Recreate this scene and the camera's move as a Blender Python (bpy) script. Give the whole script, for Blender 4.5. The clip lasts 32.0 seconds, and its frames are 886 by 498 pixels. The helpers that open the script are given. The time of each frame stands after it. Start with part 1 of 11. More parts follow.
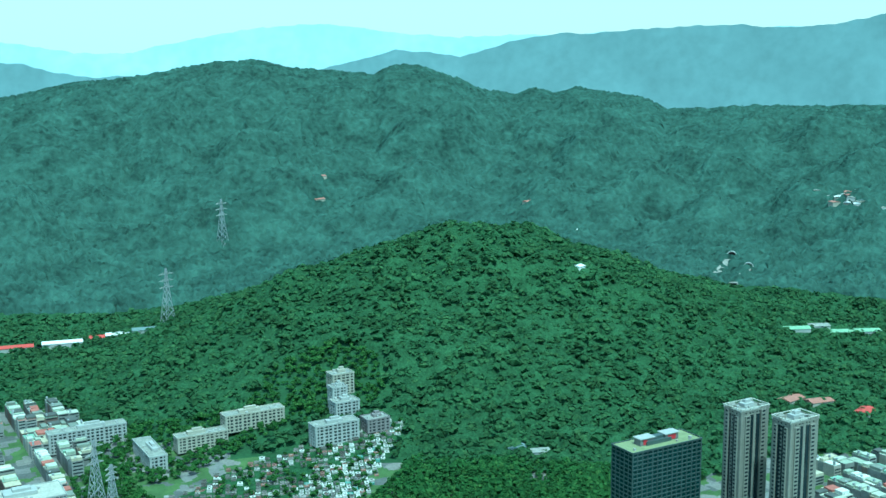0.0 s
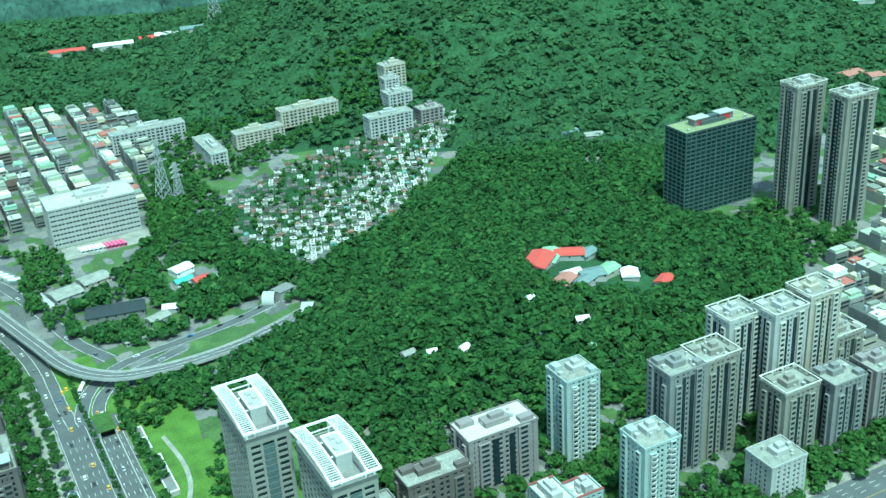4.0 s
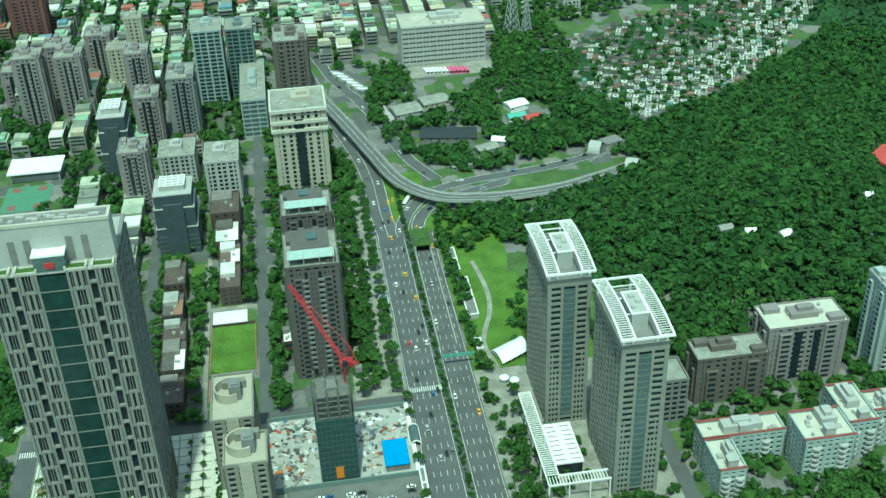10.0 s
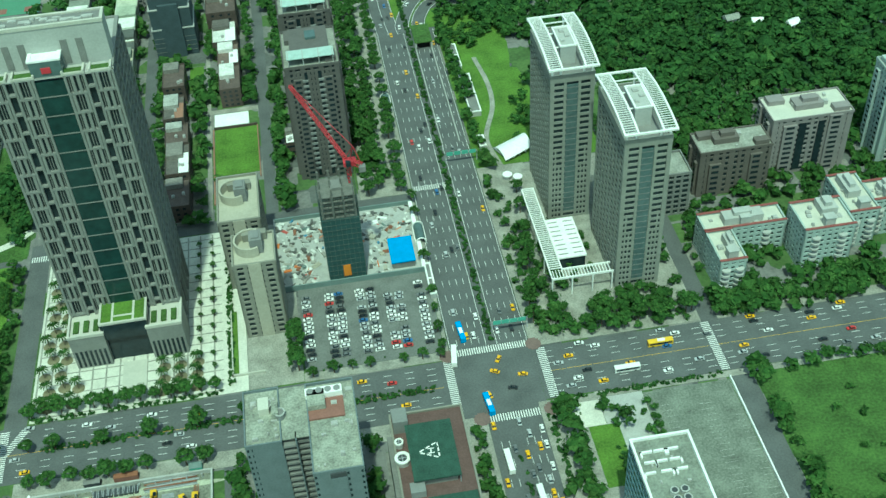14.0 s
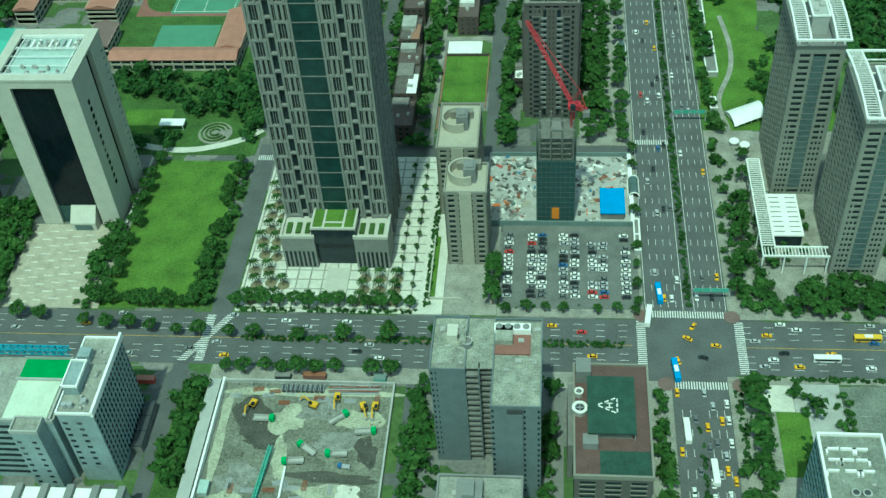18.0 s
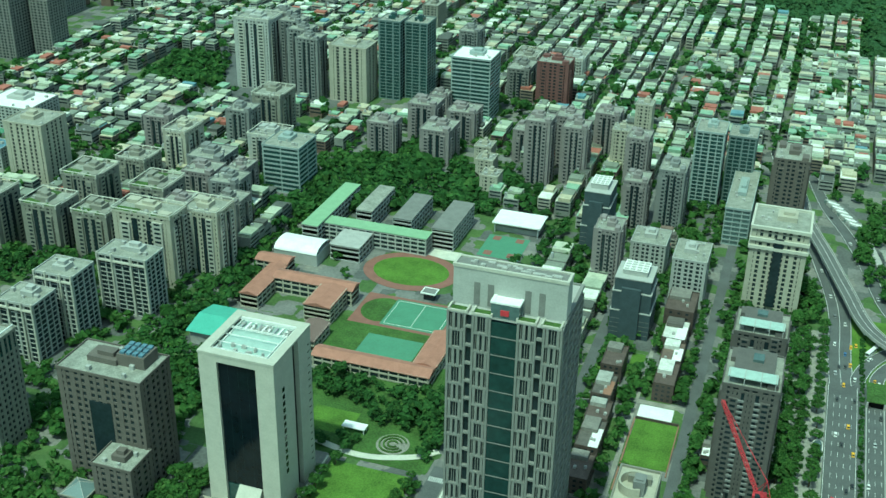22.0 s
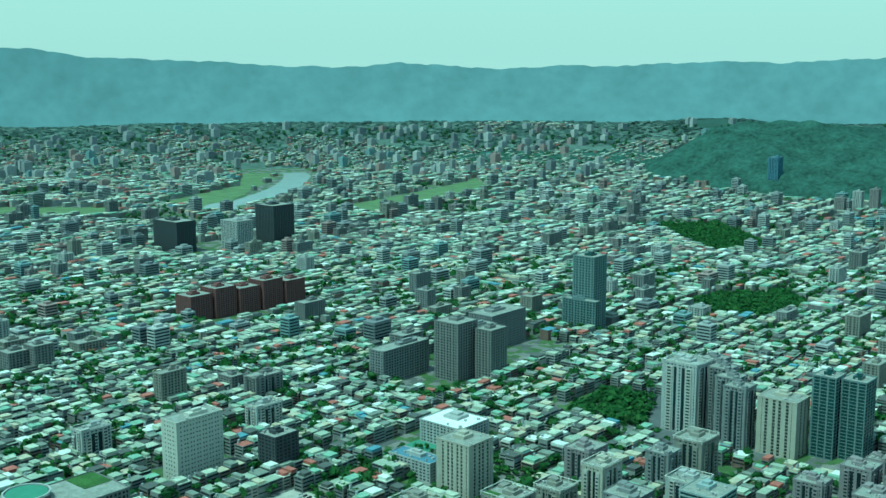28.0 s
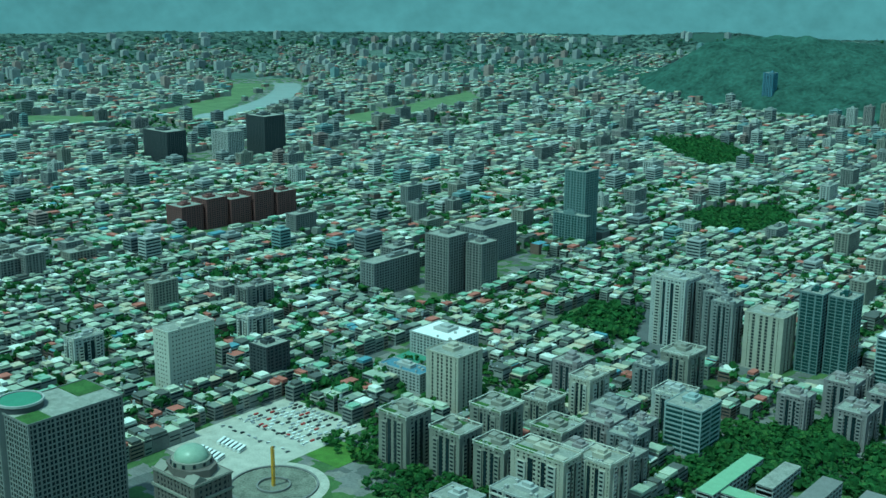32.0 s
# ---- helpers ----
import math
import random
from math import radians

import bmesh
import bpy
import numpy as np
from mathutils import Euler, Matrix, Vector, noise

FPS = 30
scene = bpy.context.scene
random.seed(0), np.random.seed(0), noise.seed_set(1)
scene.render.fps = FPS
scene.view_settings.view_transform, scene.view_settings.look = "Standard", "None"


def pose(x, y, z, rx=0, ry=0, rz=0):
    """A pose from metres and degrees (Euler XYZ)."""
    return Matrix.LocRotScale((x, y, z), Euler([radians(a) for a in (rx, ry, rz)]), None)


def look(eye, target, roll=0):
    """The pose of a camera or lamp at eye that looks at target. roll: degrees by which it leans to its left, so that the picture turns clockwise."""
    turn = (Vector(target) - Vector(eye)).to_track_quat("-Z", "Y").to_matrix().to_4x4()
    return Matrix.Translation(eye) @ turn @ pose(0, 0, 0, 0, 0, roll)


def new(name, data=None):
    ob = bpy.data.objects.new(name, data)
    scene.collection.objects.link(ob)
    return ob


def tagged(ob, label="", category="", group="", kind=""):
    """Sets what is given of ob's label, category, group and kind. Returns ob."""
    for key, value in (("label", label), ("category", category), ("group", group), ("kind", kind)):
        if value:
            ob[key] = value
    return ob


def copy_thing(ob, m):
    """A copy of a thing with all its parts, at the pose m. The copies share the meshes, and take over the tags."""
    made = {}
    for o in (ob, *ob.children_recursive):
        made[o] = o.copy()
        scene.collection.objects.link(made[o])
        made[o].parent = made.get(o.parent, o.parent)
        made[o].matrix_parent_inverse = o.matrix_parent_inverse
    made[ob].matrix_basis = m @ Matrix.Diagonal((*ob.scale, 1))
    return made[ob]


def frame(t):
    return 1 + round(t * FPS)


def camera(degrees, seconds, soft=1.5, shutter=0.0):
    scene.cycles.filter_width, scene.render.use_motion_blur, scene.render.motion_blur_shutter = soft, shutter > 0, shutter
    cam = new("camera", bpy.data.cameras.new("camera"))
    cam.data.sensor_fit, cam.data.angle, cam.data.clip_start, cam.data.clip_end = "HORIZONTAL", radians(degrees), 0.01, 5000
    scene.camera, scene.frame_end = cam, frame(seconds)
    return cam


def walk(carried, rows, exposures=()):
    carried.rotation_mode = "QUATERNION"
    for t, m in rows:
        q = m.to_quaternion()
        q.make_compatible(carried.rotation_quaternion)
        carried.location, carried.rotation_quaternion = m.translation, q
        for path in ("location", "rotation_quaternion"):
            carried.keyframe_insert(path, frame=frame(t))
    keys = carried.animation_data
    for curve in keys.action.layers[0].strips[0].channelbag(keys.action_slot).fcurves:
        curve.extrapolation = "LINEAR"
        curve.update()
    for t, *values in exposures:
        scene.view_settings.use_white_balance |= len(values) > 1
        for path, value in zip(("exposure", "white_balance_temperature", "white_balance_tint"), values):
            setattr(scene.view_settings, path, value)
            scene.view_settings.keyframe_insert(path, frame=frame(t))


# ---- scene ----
cam = camera(42.94, 32.0)

# seconds, yaw, pitch, roll of a camera that turns behind a high window
PATH = [
    (0, -29.90, -9.52, 0.37),
    (0.5, -29.97, -11.28, 0.62),
    (1, -29.81, -13.74, 1.26),
    (1.5, -29.67, -15.62, 1.77),
    (2, -29.46, -17.15, 1.91),
    (2.5, -29.31, -19.01, 2.02),
    (3, -28.89, -21.45, 2.22),
    (3.5, -28.66, -23.37, 2.80),
    (5.5, -24.33, -29.78, 3.78),
    (6, -22.60, -30.33, 3.98),
    (6.5, -20.84, -30.73, 4.09),
    (7, -18.50, -31.65, 3.42),
    (7.5, -15.91, -31.94, 2.45),
    (8, -13.41, -31.64, 1.92),
    (8.5, -11.69, -31.58, 1.87),
    (9, -10.40, -31.42, 1.89),
    (9.5, -9.75, -31.27, 1.96),
    (10, -8.84, -31.92, 1.80),
    (10.5, -8.44, -33.03, 1.78),
    (11, -8.76, -34.44, 2.48),
    (11.5, -9.28, -35.45, 2.80),
    (12, -9.29, -36.99, 2.57),
    (12.5, -9.38, -38.61, 2.23),
    (13, -9.20, -39.97, 2.01),
    (13.5, -9.18, -40.94, 2.35),
    (14, -9.39, -42.18, 2.77),
    (14.5, -9.92, -44.05, 2.46),
    (16.5, -6.94, -46.68, 3.59),
    (17, -3.70, -46.55, 3.65),
    (17.5, 0.66, -45.41, 3.69),
    (18, 4.43, -44.40, 3.37),
    (18.5, 6.63, -42.72, 2.89),
    (19, 7.72, -40.91, 3.21),
    (19.5, 9.63, -38.62, 2.55),
    (20, 11.57, -36.32, 2.39),
    (20.5, 13.56, -33.57, 2.21),
    (21, 14.10, -30.57, 1.85),
    (21.5, 15.16, -28.52, 0.49),
    (22, 18.88, -26.86, -0.96),
    (22.5, 22.73, -25.68, -1.67),
    (23, 23.89, -25.32, -2.04),
    (23.5, 22.73, -23.95, -1.97),
    (24, 27.65, -22.53, -0.82),
    (24.5, 32.54, -21.17, -1.29),
    (25, 34.89, -18.09, -1.49),
    (25.5, 35.37, -15.63, -0.96),
    (26, 36.21, -12.74, -0.78),
    (26.5, 36.72, -10.57, -0.25),
    (28.5, 41.55, -9.66, 0.17),
    (29, 41.87, -8.95, 0.14),
    (29.5, 42.35, -8.23, -0.24),
    (30, 41.86, -8.82, -0.78),
    (30.5, 41.80, -9.14, -0.45),
    (31, 41.05, -10.11, -0.57),
    (31.5, 39.99, -11.71, -0.62),
    (32, 40.37, -14.20, -0.52),
]
EXPOSURES = [(0, 0.77, 4450, -40), (1.5, 1.02, 4600, -38), (3, 1.12, 4750, -37), (6, 0.8, 5450, -40), (10, 0.52, 5750, -40), (14, 0.4, 5800, -44), (17, 0.25, 5650, -48), (19, 0.22, 5700, -47), (21, 0.33, 5800, -45), (24.5, 0.48, 5000, -45), (26.2, 0.45, 4600, -50), (30, 0.1, 4600, -52), (32, 0.05, 4550, -50)]
walk(cam, [(t, pose(0, 0, 382, 90 + p, r, y)) for t, y, p, r in PATH], EXPOSURES)

# ---- light ----
SUN_EL, SUN_AZ = radians(66), radians(190)
world = bpy.data.worlds.new("sky")
scene.world = world
world.use_nodes = True
wn = world.node_tree
sky = wn.nodes.new("ShaderNodeTexSky")
sky.sky_type, sky.sun_disc = "NISHITA", False
sky.sun_elevation, sky.sun_rotation = SUN_EL, SUN_AZ
sky.air_density, sky.dust_density, sky.ozone_density = 1.0, 1.8, 1.0
bg = wn.nodes["Background"]
bg.inputs["Strength"].default_value = 0.13
tc, sx, rp, mx = wn.nodes.new("ShaderNodeTexCoord"), wn.nodes.new("ShaderNodeSeparateXYZ"), wn.nodes.new("ShaderNodeMapRange"), wn.nodes.new("ShaderNodeMix")
mx.data_type = "RGBA"
rp.inputs["From Min"].default_value, rp.inputs["From Max"].default_value = -0.05, 0.5
rp.inputs["To Min"].default_value, rp.inputs["To Max"].default_value = 0.95, 0.1
mx.inputs[7].default_value = (4.6, 4.7, 4.5, 1)  # pale summer haze
wn.links.new(tc.outputs["Generated"], sx.inputs[0])
wn.links.new(sx.outputs[2], rp.inputs["Value"])
wn.links.new(rp.outputs[0], mx.inputs[0])
wn.links.new(sky.outputs["Color"], mx.inputs[6])
wn.links.new(mx.outputs[2], bg.inputs["Color"])
sun = new("sun", bpy.data.lights.new("sun", "SUN"))
sun.data.energy, sun.data.angle, sun.data.color = 2.6, radians(1.5), (1.0, 0.96, 0.9)
toward = Vector((math.sin(SUN_AZ) * math.cos(SUN_EL), math.cos(SUN_AZ) * math.cos(SUN_EL), math.sin(SUN_EL)))
sun.matrix_world = look(toward * 1000, (0, 0, 0))

# ---- materials ----
def mk(name, base, rough=0.8, var=0.25, size=2.0, fine=0.3, bump=0.0, metal=0.0, spec=0.3, ramp=None, by="island", leaf=0.0):
    """A surface with variation at two scales (size and fine, in metres); ramp: colours picked piece by piece."""
    m = bpy.data.materials.new(name)
    m.use_nodes = True
    nt = m.node_tree
    b = nt.nodes["Principled BSDF"]
    b.inputs["Roughness"].default_value, b.inputs["Metallic"].default_value = rough, metal
    b.inputs["Specular IOR Level"].default_value = spec
    geo = nt.nodes.new("ShaderNodeNewGeometry")
    n1, n2 = nt.nodes.new("ShaderNodeTexNoise"), nt.nodes.new("ShaderNodeTexNoise")
    n1.inputs["Scale"].default_value, n2.inputs["Scale"].default_value = 1 / size, 1 / fine
    n1.inputs["Detail"].default_value, n2.inputs["Detail"].default_value = 3, 2
    for n in (n1, n2):
        nt.links.new(geo.outputs["Position"], n.inputs["Vector"])
    add = nt.nodes.new("ShaderNodeMath")
    add.operation = "ADD"
    nt.links.new(n1.outputs["Fac"], add.inputs[0])
    nt.links.new(n2.outputs["Fac"], add.inputs[1])
    rng = nt.nodes.new("ShaderNodeMapRange")
    rng.inputs["From Min"].default_value, rng.inputs["From Max"].default_value = 0.65, 1.35
    rng.inputs["To Min"].default_value, rng.inputs["To Max"].default_value = 1 - var, 1 + var
    nt.links.new(add.outputs[0], rng.inputs["Value"])
    mul = nt.nodes.new("ShaderNodeVectorMath")
    mul.operation = "SCALE"
    nt.links.new(rng.outputs[0], mul.inputs["Scale"])
    if ramp:
        cr = nt.nodes.new("ShaderNodeValToRGB")
        cr.color_ramp.interpolation = "CONSTANT"
        while len(cr.color_ramp.elements) < len(ramp):
            cr.color_ramp.elements.new(0.5)
        at = 0.0
        total = sum(c[0] for c in ramp)
        for e, c in zip(cr.color_ramp.elements, ramp):
            e.position, e.color = at, (*c[1:], 1)
            at += c[0] / total
        if by == "island":
            nt.links.new(geo.outputs["Random Per Island"], cr.inputs[0])
        else:
            nt.links.new(nt.nodes.new("ShaderNodeObjectInfo").outputs["Random"], cr.inputs[0])
        nt.links.new(cr.outputs[0], mul.inputs[0])
    else:
        mul.inputs[0].default_value = base
    nt.links.new(mul.outputs[0], b.inputs["Base Color"])
    if leaf:
        # thin leaves pass on part of the light
        tr, mixer = nt.nodes.new("ShaderNodeBsdfTranslucent"), nt.nodes.new("ShaderNodeMixShader")
        mixer.inputs[0].default_value = leaf
        nt.links.new(mul.outputs[0], tr.inputs["Color"])
        nt.links.new(b.outputs[0], mixer.inputs[1])
        nt.links.new(tr.outputs[0], mixer.inputs[2])
        nt.links.new(mixer.outputs[0], nt.nodes["Material Output"].inputs["Surface"])
    if bump:
        bp = nt.nodes.new("ShaderNodeBump")
        bp.inputs["Strength"].default_value, bp.inputs["Distance"].default_value = bump, fine
        nt.links.new(n2.outputs["Fac"], bp.inputs["Height"])
        nt.links.new(bp.outputs[0], b.inputs["Normal"])
    return m


ASPHALT = mk("asphalt", (0.105, 0.11, 0.11), 0.9, 0.25, 12, 0.8)
PAVE = mk("pavement", (0.27, 0.265, 0.23), 0.85, 0.4, 7, 0.7)
PLAZA = mk("plaza_stone", (0.56, 0.55, 0.48), 0.8, 0.2, 6, 0.7)
URBAN = mk("urban_ground", (0.10, 0.105, 0.095), 0.95, 0.3, 14, 2)
# yards of concrete, grass and asphalt, lot by lot
nt = URBAN.node_tree
vo = nt.nodes.new("ShaderNodeTexVoronoi")
vo.distance, vo.inputs["Scale"].default_value, vo.inputs["Randomness"].default_value = "CHEBYCHEV", 1 / 13, 0.85
nt.links.new(nt.nodes["Geometry"].outputs["Position"], vo.inputs["Vector"])
sep = nt.nodes.new("ShaderNodeSeparateColor")
nt.links.new(vo.outputs["Color"], sep.inputs[0])
cr = nt.nodes.new("ShaderNodeValToRGB")
cr.color_ramp.interpolation = "CONSTANT"
for at, col in ((0, (0.075, 0.12, 0.04)), (0.34, (0.17, 0.17, 0.16)), (0.58, (0.105, 0.11, 0.105)), (0.8, (0.2, 0.195, 0.175)), (0.9, (0.09, 0.14, 0.045))):
    e = cr.color_ramp.elements.new(at) if at else cr.color_ramp.elements[0]
    e.color = (*col, 1)
cr.color_ramp.elements.remove(cr.color_ramp.elements[-1])
nt.links.new(sep.outputs[0], cr.inputs[0])
nt.links.new(cr.outputs[0], nt.nodes["Vector Math"].inputs[0])
GRASS = mk("grass", (0.065, 0.115, 0.028), 0.95, 0.5, 12, 1.2, 0.4)
LAWN = mk("lawn", (0.1, 0.172, 0.028), 0.95, 0.4, 11, 1.0, 0.4)
SOIL = mk("bare_soil", (0.26, 0.255, 0.22), 0.95, 0.35, 8, 1.0)
WHITE = mk("white_paint", (0.78, 0.78, 0.75), 0.6, 0.08, 5, 0.8)
LINE = mk("line_paint", (0.7, 0.7, 0.67), 0.7, 0.2, 2, 0.3)
YELLOW = mk("yellow_paint", (0.7, 0.45, 0.04), 0.6, 0.1)
CONC = mk("concrete", (0.38, 0.38, 0.36), 0.85, 0.2, 5, 0.6)
DCONC = mk("dark_concrete", (0.19, 0.19, 0.18), 0.85, 0.2, 5, 0.6)
GLASS = mk("dark_glass", (0.02, 0.03, 0.035), 0.12, 0.3, 6, 2, 0, 0.0, 0.35)
BGLASS = mk("blue_glass", (0.05, 0.10, 0.13), 0.12, 0.25, 6, 2, 0, 0.0, 0.5)
TGLASS = mk("teal_glass", (0.03, 0.062, 0.06), 0.12, 0.3, 6, 2, 0, 0.0, 0.4)
CGLASS = mk("curtain_glass", (0.10, 0.14, 0.14), 0.15, 0.2, 6, 2, 0, 0.0, 0.5)
BEIGE = mk("beige_tile", (0.40, 0.38, 0.31), 0.75, 0.12, 6, 0.8)
PALET = mk("pale_teal_tile", (0.36, 0.42, 0.40), 0.7, 0.12, 6, 0.8)
TAN = mk("tan_tile", (0.235, 0.23, 0.195), 0.75, 0.12, 6, 0.8)
GREYT = mk("grey_tile", (0.21, 0.215, 0.21), 0.7, 0.12, 6, 0.8)
LGREY = mk("light_grey_tile", (0.39, 0.395, 0.375), 0.7, 0.12, 6, 0.8)
BROWN = mk("brown_tile", (0.13, 0.115, 0.103), 0.7, 0.15, 6, 0.8)
MAROON = mk("maroon_tile", (0.15, 0.075, 0.07), 0.7, 0.15, 6, 0.8)
LILAC = mk("lilac_tile", (0.245, 0.225, 0.22), 0.75, 0.12, 6, 0.8)
NAVYGLASS = mk("navy_glass", (0.006, 0.010, 0.014), 0.1, 0.3, 9, 3, 0, 0.0, 0.22)
STONE = mk("pale_stone", (0.47, 0.46, 0.40), 0.65, 0.1, 6, 0.8)
TSTONE = mk("tower_stone", (0.215, 0.217, 0.202), 0.6, 0.12, 4, 0.8)
ROOFC = mk("roof_concrete", (0.27, 0.275, 0.24), 0.9, 0.35, 5, 0.9)
ROOFW = mk("white_roof_sheet", (0.8, 0.8, 0.78), 0.6, 0.12, 5, 0.8)
TILE = mk("red_roof_tile", (0.34, 0.165, 0.125), 0.8, 0.2, 5, 0.6)
GREENROOF = mk("green_roof_sheet", (0.15, 0.40, 0.31), 0.5, 0.12, 5, 0.8)
STEEL = mk("steel", (0.42, 0.43, 0.44), 0.5, 0.15, 2, 0.4, 0, 0.3)
RED = mk("red_paint", (0.42, 0.04, 0.055), 0.5, 0.12)
BLUE = mk("blue_sheet", (0.02, 0.27, 0.62), 0.6, 0.12, 3, 0.5)
TRUNK = mk("bark", (0.12, 0.09, 0.06), 0.95, 0.3, 1, 0.2)
LEAF = mk("foliage", (0.06, 0.12, 0.03), 0.9, 0.6, 11, 1.0, ramp=[(3, 0.05, 0.105, 0.032), (3, 0.06, 0.125, 0.036), (3, 0.072, 0.142, 0.04), (1, 0.092, 0.165, 0.046)], spec=0.1, leaf=0.4)
# bluish, lightened leaves: distance haze is put into the base colour
FARLEAF = mk("mountain_foliage_hazed", (0.04, 0.09, 0.05), 0.95, 0.5, 60, 13, 0.6, ramp=None, spec=0.05)
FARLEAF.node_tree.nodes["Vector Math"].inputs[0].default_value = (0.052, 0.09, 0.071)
CANOPYMID = mk("hill_canopy", (0.043, 0.083, 0.036), 0.95, 0.5, 26, 3.5, 0.8, spec=0.05)
# pale blue-grey leaves, with the haze of distance mixed into the colour
HAZELEAF = mk("outlying_foliage_hazed", (0.06, 0.1, 0.1), 0.95, 0.25, 200, 12, ramp=[(3, 0.10, 0.14, 0.125), (3, 0.106, 0.147, 0.13), (2, 0.112, 0.153, 0.134)], spec=0.05, leaf=0.4)
HILL = mk("hill_soil", (0.035, 0.075, 0.028), 0.95, 0.4, 30, 4)
# base colour raised to imitate the sky's pale reflection on the river
WATER = mk("river_water_sky_tint", (0.34, 0.37, 0.34), 0.2, 0.1, 40, 6, 0, spec=0.5)
ROOFS = mk("mixed_roofs", (0.4, 0.4, 0.4), 0.75, 0.25, 6, 1.2, ramp=[(4, 0.46, 0.49, 0.38), (4, 0.34, 0.38, 0.29), (4, 0.21, 0.23, 0.19), (3.5, 0.10, 0.105, 0.095), (1.1, 0.34, 0.13, 0.10), (2.4, 0.27, 0.39, 0.28), (0.4, 0.15, 0.26, 0.31), (2, 0.46, 0.43, 0.31), (2.2, 0.66, 0.68, 0.60)])
WALLS = mk("mixed_walls", (0.3, 0.3, 0.3), 0.85, 0.25, 6, 1.0, ramp=[(3, 0.22, 0.225, 0.205), (3, 0.17, 0.17, 0.16), (2, 0.30, 0.30, 0.28), (1, 0.16, 0.115, 0.095), (1, 0.19, 0.155, 0.125), (1, 0.34, 0.32, 0.27)])
GRAVESTONE = mk("grave_stone", (0.4, 0.4, 0.4), 0.85, 0.3, 4, 0.8, ramp=[(5, 0.56, 0.56, 0.52), (3, 0.36, 0.36, 0.33), (2, 0.17, 0.17, 0.16), (0.5, 0.26, 0.14, 0.11), (0.4, 0.16, 0.30, 0.25)])
OLDGRAVE = mk("old_grave_stone", (0.2, 0.2, 0.2), 0.9, 0.35, 4, 0.8, ramp=[(4, 0.13, 0.13, 0.115), (3, 0.20, 0.19, 0.17), (2, 0.09, 0.085, 0.075), (1, 0.20, 0.12, 0.10), (1, 0.36, 0.36, 0.33)])
SLATEBLUE = mk("slate_blue_sheet", (0.12, 0.20, 0.26), 0.6, 0.15, 5, 0.8)
ROOFS1 = mk("house_roofs", (0.4, 0.4, 0.4), 0.75, 0.25, 6, 1.2, ramp=[(4, 0.46, 0.49, 0.38), (4, 0.34, 0.38, 0.29), (4, 0.21, 0.23, 0.19), (3.5, 0.10, 0.105, 0.095), (1.1, 0.34, 0.13, 0.10), (2.4, 0.27, 0.39, 0.28), (0.4, 0.15, 0.26, 0.31), (2, 0.46, 0.43, 0.31), (2.2, 0.66, 0.68, 0.60)], by="object")
WALLS1 = mk("house_walls", (0.3, 0.3, 0.3), 0.85, 0.25, 6, 1.0, ramp=[(3, 0.22, 0.225, 0.205), (3, 0.17, 0.17, 0.16), (2, 0.30, 0.30, 0.28), (1, 0.16, 0.115, 0.095), (1, 0.19, 0.155, 0.125), (1, 0.34, 0.32, 0.27)], by="object")

PINKT = mk("pink_paving", (0.17, 0.12, 0.11), 0.85, 0.15, 6, 0.8)
OLDBRICK = mk("old_dark_brick", (0.085, 0.066, 0.057), 0.9, 0.3, 3, 0.6)
UMBROOF = mk("brown_roof_screed", (0.105, 0.082, 0.073), 0.9, 0.3, 4, 0.7)
CLAYT = mk("faded_clay_tile", (0.27, 0.15, 0.105), 0.85, 0.15, 3, 0.5)
OLDROOFS = mk("old_roofs", (0.2, 0.2, 0.2), 0.8, 0.3, 5, 1.0, ramp=[(4, 0.12, 0.11, 0.10), (3, 0.20, 0.19, 0.17), (3, 0.16, 0.12, 0.10), (3, 0.34, 0.34, 0.31), (0.7, 0.26, 0.12, 0.08), (0.6, 0.10, 0.18, 0.14), (2, 0.60, 0.60, 0.56)])
OLDROOFS1 = mk("old_house_roofs", (0.2, 0.2, 0.2), 0.8, 0.3, 5, 1.0, ramp=[(4, 0.12, 0.11, 0.10), (3, 0.20, 0.19, 0.17), (3, 0.16, 0.12, 0.10), (3, 0.34, 0.34, 0.31), (0.7, 0.26, 0.12, 0.08), (0.6, 0.10, 0.18, 0.14), (2, 0.60, 0.60, 0.56)], by="object")
# far walls lightened, so haze's softer contrast sits in the colours
BLOCKWALLS = mk("block_walls_hazed", (0.3, 0.3, 0.3), 0.8, 0.2, 8, 1.2, ramp=[(3, 0.26, 0.27, 0.265), (3, 0.33, 0.34, 0.33), (2, 0.19, 0.20, 0.205), (2, 0.42, 0.425, 0.40), (1, 0.29, 0.23, 0.21), (1, 0.21, 0.28, 0.28)])
TWINST = mk("taupe_stone", (0.25, 0.255, 0.225), 0.7, 0.12, 5, 0.8)
MEADOW = mk("river_meadow_grass", (0.13, 0.18, 0.08), 0.95, 0.3, 40, 4)
DIMGLASS = mk("shaded_green_glass", (0.018, 0.042, 0.04), 0.15, 0.35, 9, 3, 0, 0.0, 0.4)
STREETLEAF = mk("street_foliage", (0.06, 0.12, 0.03), 0.9, 0.55, 8, 0.7, ramp=[(3, 0.055, 0.115, 0.03), (3, 0.07, 0.14, 0.036), (3, 0.085, 0.16, 0.042), (1, 0.11, 0.19, 0.052)], spec=0.1, leaf=0.4)
BARELOT = mk("bare_lot_asphalt", (0.165, 0.18, 0.15), 0.92, 0.45, 10, 0.9)
LOT = mk("lot_asphalt", (0.15, 0.155, 0.145), 0.9, 0.3, 9, 0.8)
PIT = mk("pit_soil", (0.17, 0.175, 0.14), 0.95, 0.55, 10, 1.2)
SHADEGREY = mk("dark_teal_panel", (0.075, 0.10, 0.098), 0.4, 0.25, 7, 1.2)
